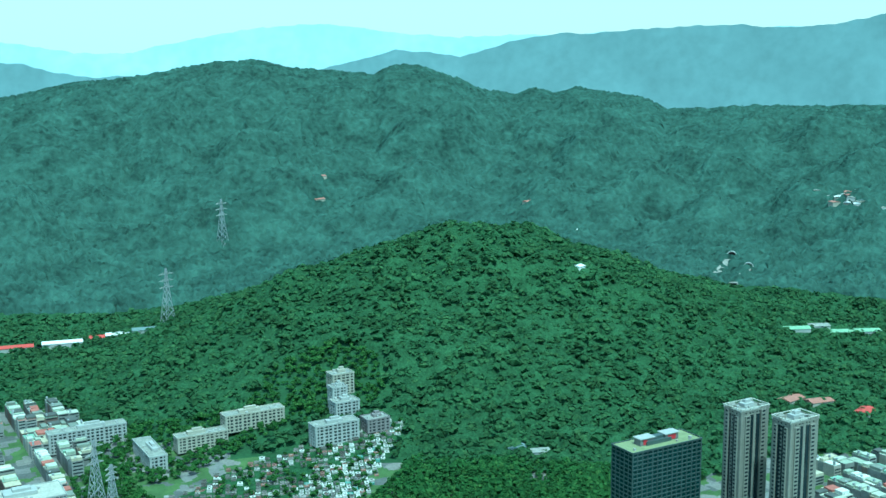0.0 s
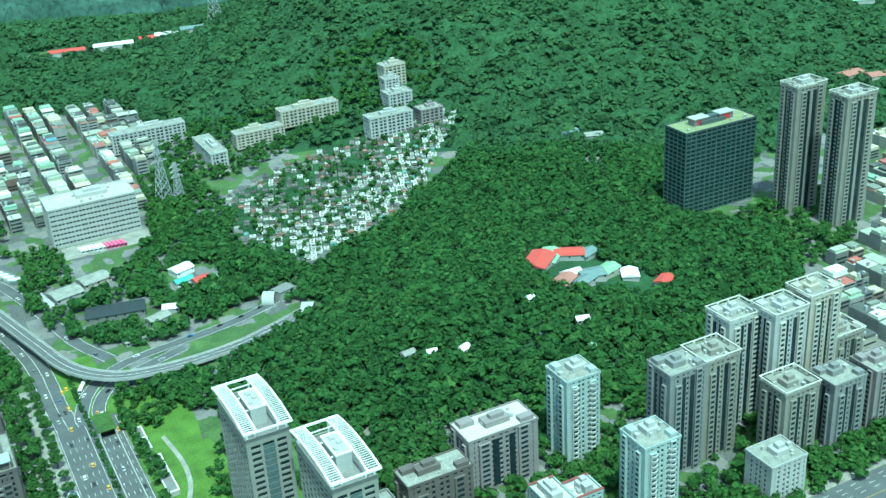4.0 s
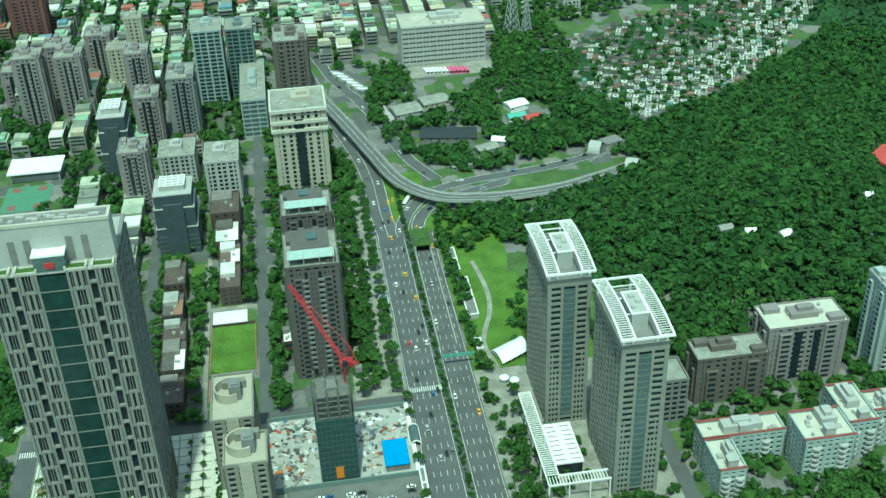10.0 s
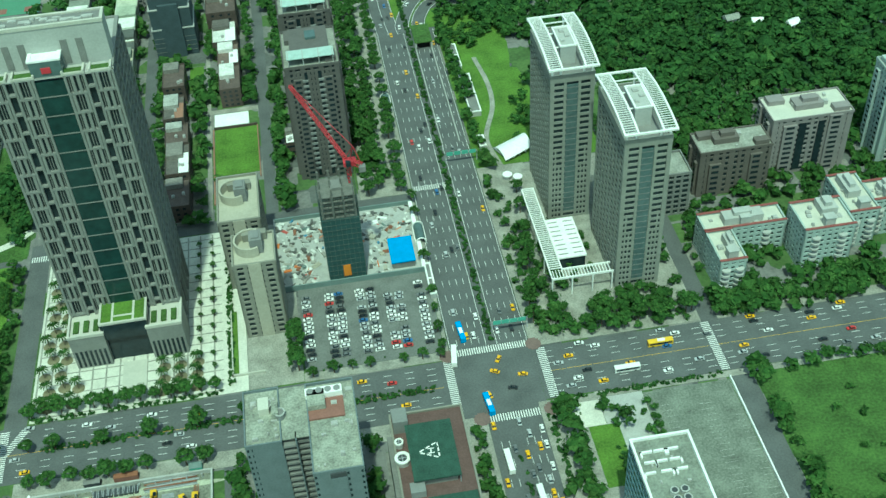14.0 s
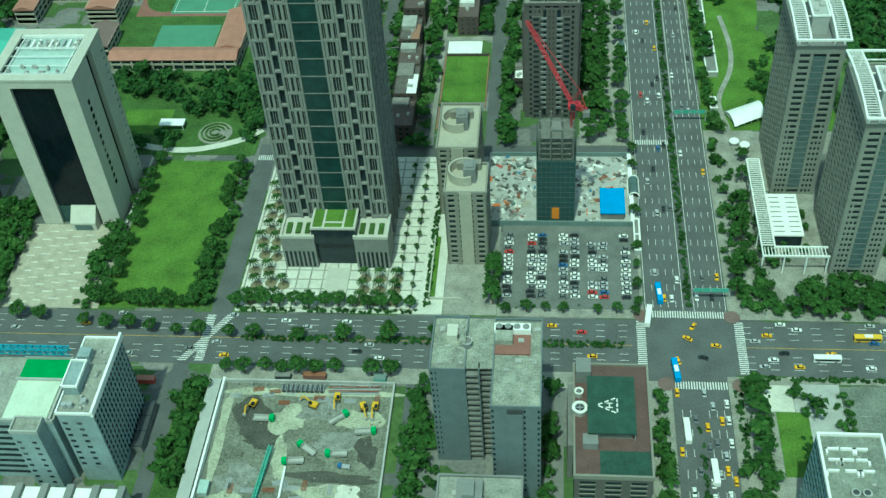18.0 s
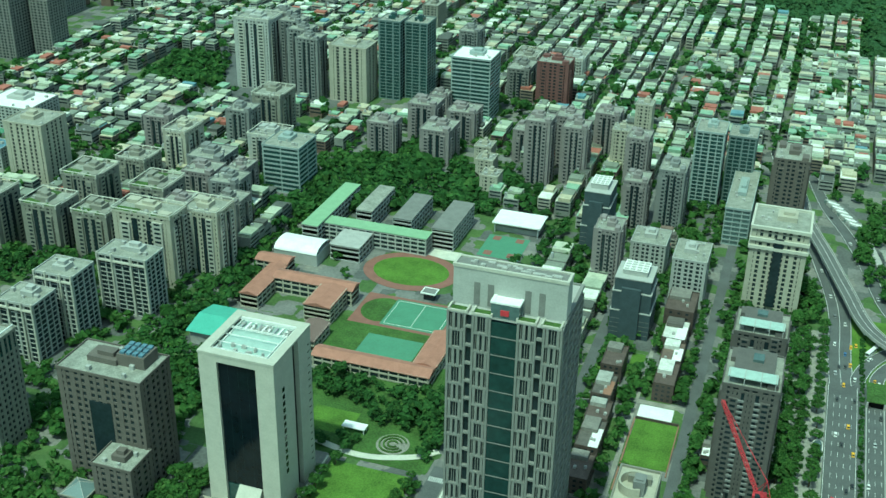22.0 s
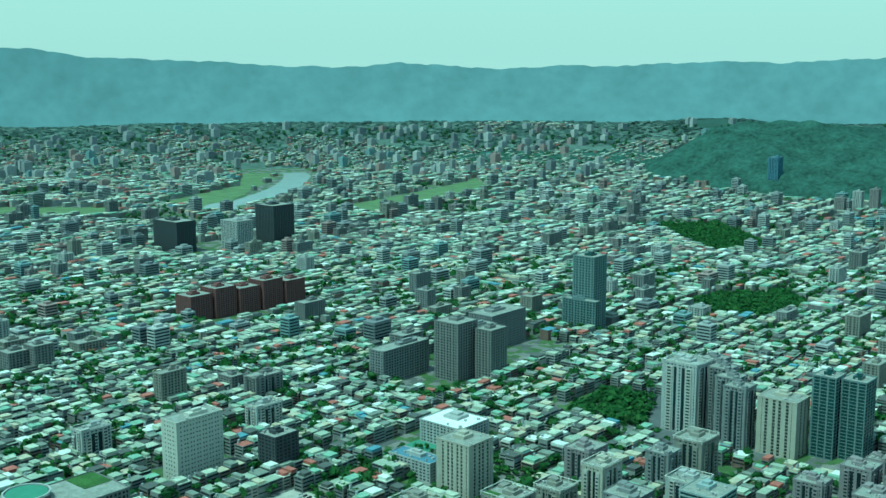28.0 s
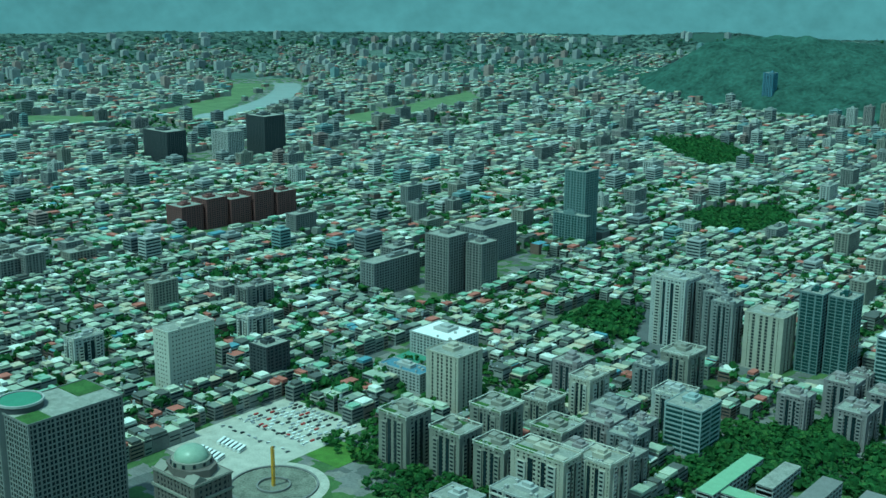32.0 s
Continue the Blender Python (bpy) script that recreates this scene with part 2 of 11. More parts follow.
LGREENR0 = mk("olive_roof", (0.24, 0.27, 0.14), 0.8, 0.25, 5, 0.8)
CHARCOAL = mk("charcoal_stone", (0.06, 0.065, 0.07), 0.6, 0.15, 5, 0.8)
# lighter and bluer than LEAF; some haze is painted into these colours
MIDLEAF = mk("hill_foliage_hazed", (0.04, 0.08, 0.04), 0.92, 0.5, 45, 3, ramp=[(3, 0.062, 0.12, 0.05), (3, 0.07, 0.13, 0.053), (3, 0.08, 0.142, 0.057), (1, 0.092, 0.158, 0.062)], spec=0.08, leaf=0.4)
FORECOURT = mk("forecourt_paving", (0.38, 0.35, 0.28), 0.85, 0.25, 5, 0.7)
CREAMW = mk("cream_wall", (0.52, 0.51, 0.44), 0.7, 0.1, 6, 0.8)
PALEDIRT = mk("pale_dirt", (0.42, 0.41, 0.35), 0.95, 0.25, 10, 1.2)
BAYSTONE = mk("pale_bay_stone", (0.43, 0.42, 0.37), 0.7, 0.12, 6, 0.8)
TEALW = mk("teal_frame", (0.16, 0.205, 0.205), 0.5, 0.12, 5, 0.8)
SEAFOAM = mk("pale_teal_band", (0.31, 0.36, 0.35), 0.5, 0.12, 5, 0.8)
CANOPY = mk("pale_canopy_glass", (0.40, 0.50, 0.46), 0.3, 0.15, 3, 0.6)
UMBER = mk("dark_umber_tile", (0.115, 0.108, 0.102), 0.7, 0.15, 5, 0.8)

# ---- mesh tools ----
def mesh_of(name, verts, quads, mat=None):
    me = bpy.data.meshes.new(name)
    verts, quads = np.asarray(verts, np.float32), np.asarray(quads, np.int32)
    n, k = quads.shape
    me.vertices.add(len(verts))
    me.vertices.foreach_set("co", verts.ravel())
    me.loops.add(n * k)
    me.loops.foreach_set("vertex_index", quads.ravel())
    me.polygons.add(n)
    me.polygons.foreach_set("loop_start", np.arange(0, n * k, k, dtype=np.int32))
    me.update(calc_edges=True)
    me.validate()
    me.shade_flat()
    if mat:
        me.materials.append(mat)
    return me


BOXV = np.array([(0, 0, 0), (1, 0, 0), (1, 1, 0), (0, 1, 0), (0, 0, 1), (1, 0, 1), (1, 1, 1), (0, 1, 1)], float)
BOXF = np.array([(0, 1, 5, 4), (1, 2, 6, 5), (2, 3, 7, 6), (3, 0, 4, 7), (4, 5, 6, 7), (3, 2, 1, 0)])


def box_mesh(name, boxes, mat, turns=None, floor=True):
    """One mesh of boxes (x0, y0, z0, x1, y1, z1), each turned about its own middle if turns are given (radians)."""
    b = np.asarray(boxes, float).reshape(-1, 6)
    lo, hi = b[:, None, :3], b[:, None, 3:]
    v = lo + BOXV[None] * (hi - lo)
    if turns is not None:
        c, s = np.cos(turns)[:, None], np.sin(turns)[:, None]
        mid = v.mean(1, keepdims=True)
        dx, dy = v[..., 0] - mid[..., 0], v[..., 1] - mid[..., 1]
        v[..., 0], v[..., 1] = mid[..., 0] + c * dx - s * dy, mid[..., 1] + s * dx + c * dy
    faces = BOXF if floor else BOXF[:5]
    q = (np.arange(len(b))[:, None, None] * 8 + faces[None]).reshape(-1, 4)
    return mesh_of(name, v.reshape(-1, 3), q, mat)


def part(name, me, parent, label="", at=(0, 0, 0), turn=0.0):
    ob = new(name, me)
    ob.parent = parent
    ob.matrix_basis = Matrix.Translation(at) @ Matrix.Rotation(turn, 4, "Z")
    if label:
        ob["label"] = label
    return ob


def thing(name, x, y, z, label, category, group="", turn=0.0):
    e = new(name)
    e.matrix_basis = Matrix.Translation((x, y, z)) @ Matrix.Rotation(radians(turn), 4, "Z")
    return tagged(e, label, category, group)


def sweep(name, points, half, thick, mat, up=0.0):
    """A ribbon of road along points (x, y, z), with a thickness."""
    p = np.asarray(points, float)
    d = np.gradient(p[:, :2], axis=0)
    d /= np.linalg.norm(d, axis=1, keepdims=True)
    side = np.stack([-d[:, 1], d[:, 0]], 1) * half
    rings = []
    for s, z in ((1, 0), (-1, 0), (-1, -thick), (1, -thick)):
        rings.append(np.column_stack([p[:, :2] + s * side, p[:, 2] + z + up]))
    v = np.stack(rings, 1).reshape(-1, 3)
    q = []
    for i in range(len(p) - 1):
        a, b = i * 4, i * 4 + 4
        for j in range(4):
            k = (j + 1) % 4
            q.append((a + j, b + j, b + k, a + k))
    return mesh_of(name, v, q, mat)


def spline(points, n=40):
    """A smooth curve through a few points."""
    p = np.asarray(points, float)
    out = []
    q = np.vstack([2 * p[0] - p[1], p, 2 * p[-1] - p[-2]])
    per = max(2, n // (len(p) - 1))
    for i in range(len(p) - 1):
        a, b, c, d = q[i:i + 4]
        for u in np.arange(per) / per:
            out.append(0.5 * ((2 * b) + (c - a) * u + (2 * a - 5 * b + 4 * c - d) * u * u + (3 * b - a - 3 * c + d) * u ** 3))
    out.append(p[-1])
    return np.array(out)


OCTV = np.array([(1, 0, 0), (-1, 0, 0), (0, 1, 0), (0, -1, 0), (0, 0, 1), (0, 0, -1)], float)
OCTF = np.array([(0, 2, 4), (2, 1, 4), (1, 3, 4), (3, 0, 4), (2, 0, 5), (1, 2, 5), (3, 1, 5), (0, 3, 5)])


def turned(n, rng):
    """Random turns, as matrices."""
    q = rng.normal(size=(n, 4))
    q /= np.linalg.norm(q, axis=1, keepdims=True)
    w, x, y, z = q.T
    return np.stack([1 - 2 * (y * y + z * z), 2 * (x * y - z * w), 2 * (x * z + y * w), 2 * (x * y + z * w), 1 - 2 * (x * x + z * z), 2 * (y * z - x * w), 2 * (x * z - y * w), 2 * (y * z + x * w), 1 - 2 * (x * x + y * y)], 1).reshape(n, 3, 3)


def lumps(name, centres, radii, sprays, mat, rng, squash=0.75, rough=0.28, upward=0.35):
    """Many uneven clumps of leaves in one mesh: each a small core with sprays of leaves standing out all over it."""
    centres, radii = np.asarray(centres, float), np.asarray(radii, float)
    n = len(centres)
    core = np.einsum("nij,kj->nki", turned(n, rng), OCTV) * (1 + rough * rng.uniform(-1, 1, (n, 6, 1))) * 0.92
    core[..., 2] *= squash
    core = core * radii[:, None, None] + centres[:, None]
    tri = (np.arange(n)[:, None, None] * 6 + OCTF[None]).reshape(-1, 3)
    out = rng.normal(size=(n, sprays, 3))
    out[..., 2] = np.abs(out[..., 2] + 0.25) - 0.1
    out /= np.linalg.norm(out, axis=2, keepdims=True)
    nor = out + rng.normal(size=out.shape) * 0.35 + np.array([0, 0, upward])
    nor /= np.linalg.norm(nor, axis=2, keepdims=True)
    a = np.cross(nor, rng.normal(size=out.shape))
    a /= np.linalg.norm(a, axis=2, keepdims=True)
    b = np.cross(nor, a)
    mid = centres[:, None] + out * np.array([1, 1, squash]) * radii[:, None, None] * rng.uniform(0.72, 1.12, (n, sprays, 1))
    wide = radii[:, None, None] * rng.uniform(0.75, 1.5, (n, sprays, 1)) / math.sqrt(sprays)
    long = wide * rng.uniform(0.6, 1.1, (n, sprays, 1))
    quad = np.stack([mid - a * wide - b * long * 0.5, mid + a * wide * 0.4 - b * long, mid + a * wide + b * long * 0.6, mid - a * wide * 0.5 + b * long], 2)
    k = (np.arange(n * sprays) * 4 + n * 6)[:, None]
    tri = np.concatenate([tri, k + np.array([0, 1, 2]), k + np.array([0, 2, 3])])
    return mesh_of(name, np.concatenate([core.reshape(-1, 3), quad.reshape(-1, 3)]), tri, mat)


# ---- ground and hills ----
def smooth(a, b, x):
    u = np.clip((x - a) / (b - a), 0, 1)
    return u * u * (3 - 2 * u)


def wave(x, y, size, seed):
    """Smooth uneven relief between -1 and 1."""
    out = 0
    rs = np.random.RandomState(seed)
    for k in range(9):
        a, p = rs.uniform(0, 6.28), rs.uniform(0, 6.28)
        s = size * rs.uniform(0.5, 1.6)
        out = out + np.sin((x * math.cos(a) + y * math.sin(a)) / s * 6.28 + p)
    return out / 5


def land(x, y):
    """The height of the ground."""
    x, y = np.asarray(x, float), np.asarray(y, float)
    r, az = np.hypot(x, y), np.degrees(np.arctan2(x, y))
    rough = 1 + 0.13 * wave(x, y, 420, 3) + 0.075 * wave(x, y, 170, 4)
    # the wooded hill in front
    near = 128 * np.exp(-(((x - 800) / 330) ** 2 + ((y - 1330) / 290) ** 2)) + 26 * np.exp(-(((x - 1040) / 380) ** 2 + ((y - 1120) / 260) ** 2))
    near = near + 36 * np.exp(-(((x - 560) / 190) ** 2 + ((y - 1230) / 200) ** 2)) + 22 * np.exp(-(((x - 330) / 150) ** 2 + ((y - 590) / 90) ** 2))
    near = np.maximum(near - 3, 0)
    # the mountain behind it
    crest = np.interp(az, [-16, -6, 4, 8.6, 11.9, 13.7, 16.4, 18.6, 20.8, 22.4, 24.7, 26.4, 27.2, 28.6, 30.3, 31.8, 33.6, 34.4, 35.6, 36.6, 38.3, 40.2, 41, 42.7, 45, 51, 70, 95], [0, 110, 230, 282, 318, 325, 344, 366, 369, 349, 340, 330, 353, 355, 326, 292, 277, 296, 281, 295, 283, 266, 237, 241, 248, 250, 200, 0])
    foot = np.interp(az, [-16, -10, -1, 6, 14, 30, 44, 52, 95], [1700, 1560, 1290, 1450, 1650, 1750, 1650, 1500, 1500])
    mount = crest * smooth(0, 1, (r - foot) / (2950 - foot)) ** 0.9 * (1 - 0.35 * smooth(2950, 3500, r))
    # a lower hill past the town
    top = np.interp(az, [-34, -31, -30, -27, -24, -21, -17, -12, -8, -3], [0, 12, 50, 138, 172, 155, 136, 130, 60, 0])
    toe = np.interp(az, [-34, -28, -19, -14, -8], [3500, 3150, 2880, 2560, 2300])
    far = top * smooth(0, 1, (r - toe) / np.maximum(3560 - toe, 60)) * (1 - smooth(3560, 4050, r)) * (1 + 0.16 * wave(x, y, 330, 9))
    # the far ground is tilted up to fit the camera's view
    rise = 112 * smooth(3700, 4850, r) * (r > 3700)
    rise = rise + 34 * smooth(3950, 4500, r) * np.maximum(wave(x, y, 620, 13) - 0.1, 0)
    mount = mount + 26 * wave(x, y, 260, 15) * smooth(0.06, 0.4, mount / np.maximum(crest, 1)) * (1 - smooth(2500, 2850, r)) * (crest > 1)
    even = 1 + (rough - 1) * (1 - smooth(2350, 2850, r))
    return near * rough + mount * even + far * rough + np.maximum(rise - mount, 0) * (az < 5)


def ground_mesh(rs, azs):
    r, a = np.meshgrid(np.asarray(rs), np.radians(azs), indexing="ij")
    x, y = r * np.sin(a), r * np.cos(a)
    v = np.stack([x, y, land(x, y)], -1).reshape(-1, 3)
    m, n = r.shape
    i, j = np.meshgrid(np.arange(m - 1), np.arange(n - 1), indexing="ij")
    k = (i * n + j).ravel()
    return mesh_of("ground", v, np.stack([k, k + 1, k + n + 1, k + n], 1))


rs = np.concatenate([[0.5, 60, 120], np.arange(180, 700, 20), np.arange(700, 2000, 16), np.arange(2000, 4980, 40), [4980]])
azs = np.concatenate([np.arange(-180, -75, 7.5), np.arange(-75, 75, 0.6), np.arange(75, 181, 7.5)])
me = ground_mesh(rs, azs)
me.materials.append(URBAN)
me.materials.append(HILL)
# blue-green soil tone that carries the mountain's haze in its colour
me.materials.append(mk("mountain_soil_hazed", (0.045, 0.078, 0.06), 0.95, 0.35, 90, 14))
# paler far ground, its haze painted as base colour
me.materials.append(mk("distant_fields_hazed", (0.105, 0.14, 0.115), 0.95, 0.4, 110, 25))
me.polygons.foreach_set("use_smooth", np.ones(len(me.polygons), bool))
co = np.zeros(len(me.vertices) * 3, np.float32)
me.vertices.foreach_get("co", co)
lv = np.zeros(len(me.polygons) * 4, np.int32)
me.polygons.foreach_get("vertices", lv)
cz = co.reshape(-1, 3)[lv.reshape(-1, 4)].mean(1)
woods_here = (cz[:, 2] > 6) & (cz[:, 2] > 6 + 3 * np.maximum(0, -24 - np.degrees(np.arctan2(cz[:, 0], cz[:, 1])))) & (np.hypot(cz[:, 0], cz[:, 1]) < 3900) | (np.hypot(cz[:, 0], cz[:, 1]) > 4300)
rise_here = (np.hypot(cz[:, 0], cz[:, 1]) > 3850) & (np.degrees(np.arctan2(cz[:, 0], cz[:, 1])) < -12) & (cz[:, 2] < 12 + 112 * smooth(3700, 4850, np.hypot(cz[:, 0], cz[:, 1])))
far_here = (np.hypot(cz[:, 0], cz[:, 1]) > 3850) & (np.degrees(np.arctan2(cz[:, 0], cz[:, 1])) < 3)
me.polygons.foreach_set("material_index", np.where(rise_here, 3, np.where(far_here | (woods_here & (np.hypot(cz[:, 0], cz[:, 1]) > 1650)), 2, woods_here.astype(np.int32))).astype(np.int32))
ground = tagged(new("ground", me), "city plain rising into wooded hills", "ground", kind="structure")


def ridge(name, radius, tops, mat, label):
    """A far mountain range: a wall of slopes with an uneven crest."""
    az = np.arange(tops[0][0], tops[-1][0], 0.25)
    el = np.interp(az, [t[0] for t in tops], [t[1] for t in tops]) + 0.03 * np.sin(az * 2.17 + 1) * np.sin(az * 0.7) + 0.025 * np.sin(az * 4.9 + 3 * np.sin(az * 0.6)) + 0.012 * np.sin(az * 13.7 + 4 * np.sin(az))
    rows = []
    for u in np.linspace(0, 1, 9):
        rad = radius - 260 * (1 - u) + 9 * np.sin(az * 0.9 + u * 7) + 5 * np.sin(az * 2.3 - u * 11)
        z = (382 + radius * np.tan(np.radians(el))) * u ** 1.3 + 60 * (1 - u)
        rows.append(np.stack([rad * np.sin(np.radians(az)), rad * np.cos(np.radians(az)), z], -1))
    v = np.concatenate(rows)
    n = len(az)
    i, j = np.meshgrid(np.arange(8), np.arange(n - 1), indexing="ij")
    k = (i * n + j).ravel()
    me = mesh_of(name, v, np.stack([k, k + 1, k + n + 1, k + n], 1), mat)
    me.polygons.foreach_set("use_smooth", np.ones(len(me.polygons), bool))
    return tagged(new(name, me), label, "mountains", kind="structure")


# haze imitated on the backdrop slopes by a pale blue colour and added glow
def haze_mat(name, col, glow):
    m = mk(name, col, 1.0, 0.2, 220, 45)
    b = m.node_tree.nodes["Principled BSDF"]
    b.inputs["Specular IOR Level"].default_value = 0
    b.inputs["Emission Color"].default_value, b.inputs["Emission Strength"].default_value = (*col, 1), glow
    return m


RANGE1 = haze_mat("distant_range_hazed", (0.10, 0.145, 0.155), 0.72)
RANGE2 = haze_mat("remote_range_hazed", (0.26, 0.35, 0.37), 0.62)
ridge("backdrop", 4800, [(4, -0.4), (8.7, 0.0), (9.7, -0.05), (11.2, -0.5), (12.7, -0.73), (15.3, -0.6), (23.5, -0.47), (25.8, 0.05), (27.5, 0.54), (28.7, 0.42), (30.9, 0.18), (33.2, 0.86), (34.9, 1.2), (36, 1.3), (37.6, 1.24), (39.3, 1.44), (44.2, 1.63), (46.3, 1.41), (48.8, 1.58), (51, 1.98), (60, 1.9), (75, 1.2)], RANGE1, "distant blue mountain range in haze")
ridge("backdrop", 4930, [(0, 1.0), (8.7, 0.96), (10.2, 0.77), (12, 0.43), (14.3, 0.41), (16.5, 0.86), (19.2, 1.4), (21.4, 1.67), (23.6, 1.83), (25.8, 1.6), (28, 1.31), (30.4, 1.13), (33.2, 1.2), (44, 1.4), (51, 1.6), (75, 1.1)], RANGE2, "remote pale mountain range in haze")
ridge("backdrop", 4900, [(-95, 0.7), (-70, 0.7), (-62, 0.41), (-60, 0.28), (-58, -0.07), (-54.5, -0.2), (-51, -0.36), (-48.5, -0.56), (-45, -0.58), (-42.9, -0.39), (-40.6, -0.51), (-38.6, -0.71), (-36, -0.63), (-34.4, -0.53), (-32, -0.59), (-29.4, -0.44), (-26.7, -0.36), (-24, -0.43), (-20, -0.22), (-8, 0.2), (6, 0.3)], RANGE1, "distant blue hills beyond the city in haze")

# ---- land use ----
def inside(poly, x, y):
    """Which points lie in a polygon."""
    x, y = np.asarray(x, float), np.asarray(y, float)
    r = np.zeros(x.shape, bool)
    n = len(poly)
    for i in range(n):
        (ax, ay), (bx, by) = poly[i], poly[(i + 1) % n]
        if ay != by:
            r ^= ((ay > y) != (by > y)) & (x < (bx - ax) * (y - ay) / (by - ay) + ax)
    return r


def near_curve(c, x, y, d):
    r = np.zeros(np.shape(x), bool)
    for px, py in c[::2, :2]:
        r |= (x - px) ** 2 + (y - py) ** 2 < d * d
    return r


VIADUCT = spline([(-8, 1010, 9), (4, 930, 9), (13, 880, 9), (20, 840, 9), (34, 793, 9), (50, 737, 8.5), (64, 692, 8), (86, 666, 7.5), (113, 659, 6.5), (145, 661, 4.5), (179, 669, 2.5), (215, 684, 1), (236, 694, 0.3)], 72)
NORTH_ROAD = spline([(50, 628, 0.3), (48, 660, 0.3), (46, 723, 0.3), (34, 789, 0.3), (20, 850, 0.3), (10, 900, 0.3), (-4, 960, 0.3), (-14, 1010, 0.3)], 50)
SIDE_ROAD = spline([(92, 702, 0.3), (76, 740, 0.3), (63, 799, 0.3), (49, 850, 0.3), (33, 895, 0.3), (18, 960, 0.3), (6, 1010, 0.3)], 40)
HILL_ROAD = spline([(112, 778, 0.3), (126, 807, 0.3), (146, 828, 0.3), (176, 842, 0.3), (187, 880, 0.3), (206, 905, 0.3), (214, 945, 0.3), (194, 1000, 0.3), (178, 1040, 0.3)], 50)
RAMP_ONE = spline([(71, 628, 0.32), (71, 642, 0.32), (80, 661, 0.32), (97, 673, 0.32), (118, 681, 0.32), (140, 689, 0.32)], 30)
RAMP_TWO = spline([(60, 628, 0.34), (60, 640, 0.34), (68, 662, 0.34), (83, 681, 0.34), (104, 692, 0.34), (137, 698, 0.34), (171, 703, 0.34), (205, 713, 0.34), (232, 728, 0.34)], 48)
GRAVES = [(238, 905), (254, 944), (318, 976), (400, 985), (489, 990), (520, 975), (464, 922), (402, 845), (342, 805), (262, 765), (238, 800), (228, 846)]
ROWS = [(-40, 985), (90, 948), (175, 935), (190, 1010), (240, 1120), (230, 1240), (120, 1310), (-20, 1290)]
HILL_HOMES = [(255, 985), (300, 985), (420, 1030), (520, 1020), (540, 1090), (520, 1130), (440, 1140), (380, 1090), (265, 1130), (190, 1130), (215, 1080)]
RIGHT_HOMES = [(600, 400), (520, 400), (500, 470), (600, 545), (645, 560), (690, 640), (800, 720), (1000, 640), (1000, 400)]
FOREST = [(84, 662), (108, 640), (133, 599), (160, 580), (168, 520), (185, 490), (238, 489), (255, 500), (312, 500), (335, 480), (372, 466), (430, 450), (490, 470), (560, 540), (600, 600), (560, 672), (645, 735), (800, 740), (1000, 660), (1500, 500), (1500, 1500), (560, 1300), (560, 960), (440, 868), (400, 838), (340, 795), (262, 752), (215, 720), (236, 705), (240, 680), (150, 662), (110, 655)]
BACK_WOODS = [(-140, 1330), (120, 1312), (232, 1244), (245, 1125), (560, 1140), (560, 1620), (300, 1700), (-200, 1640)]
GROVE = [(74, 745), (118, 704), (200, 728), (262, 752), (250, 765), (240, 860), (215, 900), (165, 880), (140, 840), (92, 800)]
YARDS = [(86, 750, 136, 780), (71, 804, 98, 832), (96, 818, 122, 842), (158, 774, 194, 814), (124, 724, 147, 750), (28, 862, 62, 910)]
CLEARING = [(380, 600), (392, 660), (440, 662), (452, 600), (470, 570), (440, 560), (395, 580)]


def tall_hill(x, y):
    r, az = np.hypot(x, y), np.degrees(np.arctan2(x, y))
    return (land(x, y) > 7) & (az > -30) & ~((r > 3950) & (az < -6))


def wooded(x, y):
    keep = inside(FOREST, x, y) | inside(GROVE, x, y) | (tall_hill(x, y) & (np.hypot(x, y) > 720))
    keep |= inside(BACK_WOODS, x, y) & (np.abs(y - 1551 + (x - 230) * 0.377) > 13)
    for poly in (GRAVES, ROWS, HILL_HOMES, RIGHT_HOMES, CLEARING):
        keep &= ~inside(poly, x, y)
    for a, b, c, d in YARDS:
        keep &= ~((x > a - 3) & (x < c + 3) & (y > b - 7) & (y < d + 2))
    keep &= ~near_curve(VIADUCT, x, y, 11) & ~near_curve(HILL_ROAD, x, y, 8) & ~near_curve(RAMP_ONE, x, y, 9) & ~near_curve(RAMP_TWO, x, y, 10)
    return keep

# ---- buildings ----
BUILT = [(-245, 474, -212, 500), (-262, 590, -196, 640), (-340, 580, -262, 645), (-282, 534, -184, 590), (-284, 642, -210, 706), (-352, 650, -310, 690), (-215, 712, -172, 786), (-345, 685, -220, 780), (-350, 530, -324, 570), (-218, 476, -202, 488), (-200, 468, -172, 486)] + YARDS


BY_LABEL, TOWERS, HEIGHTS = {}, [], {}
UNIT = box_mesh("roof_unit", [(-1, -1, 0, 1, 1, 1), (-0.7, -0.7, 0.99, 0.7, 0.7, 1.25)], CONC)


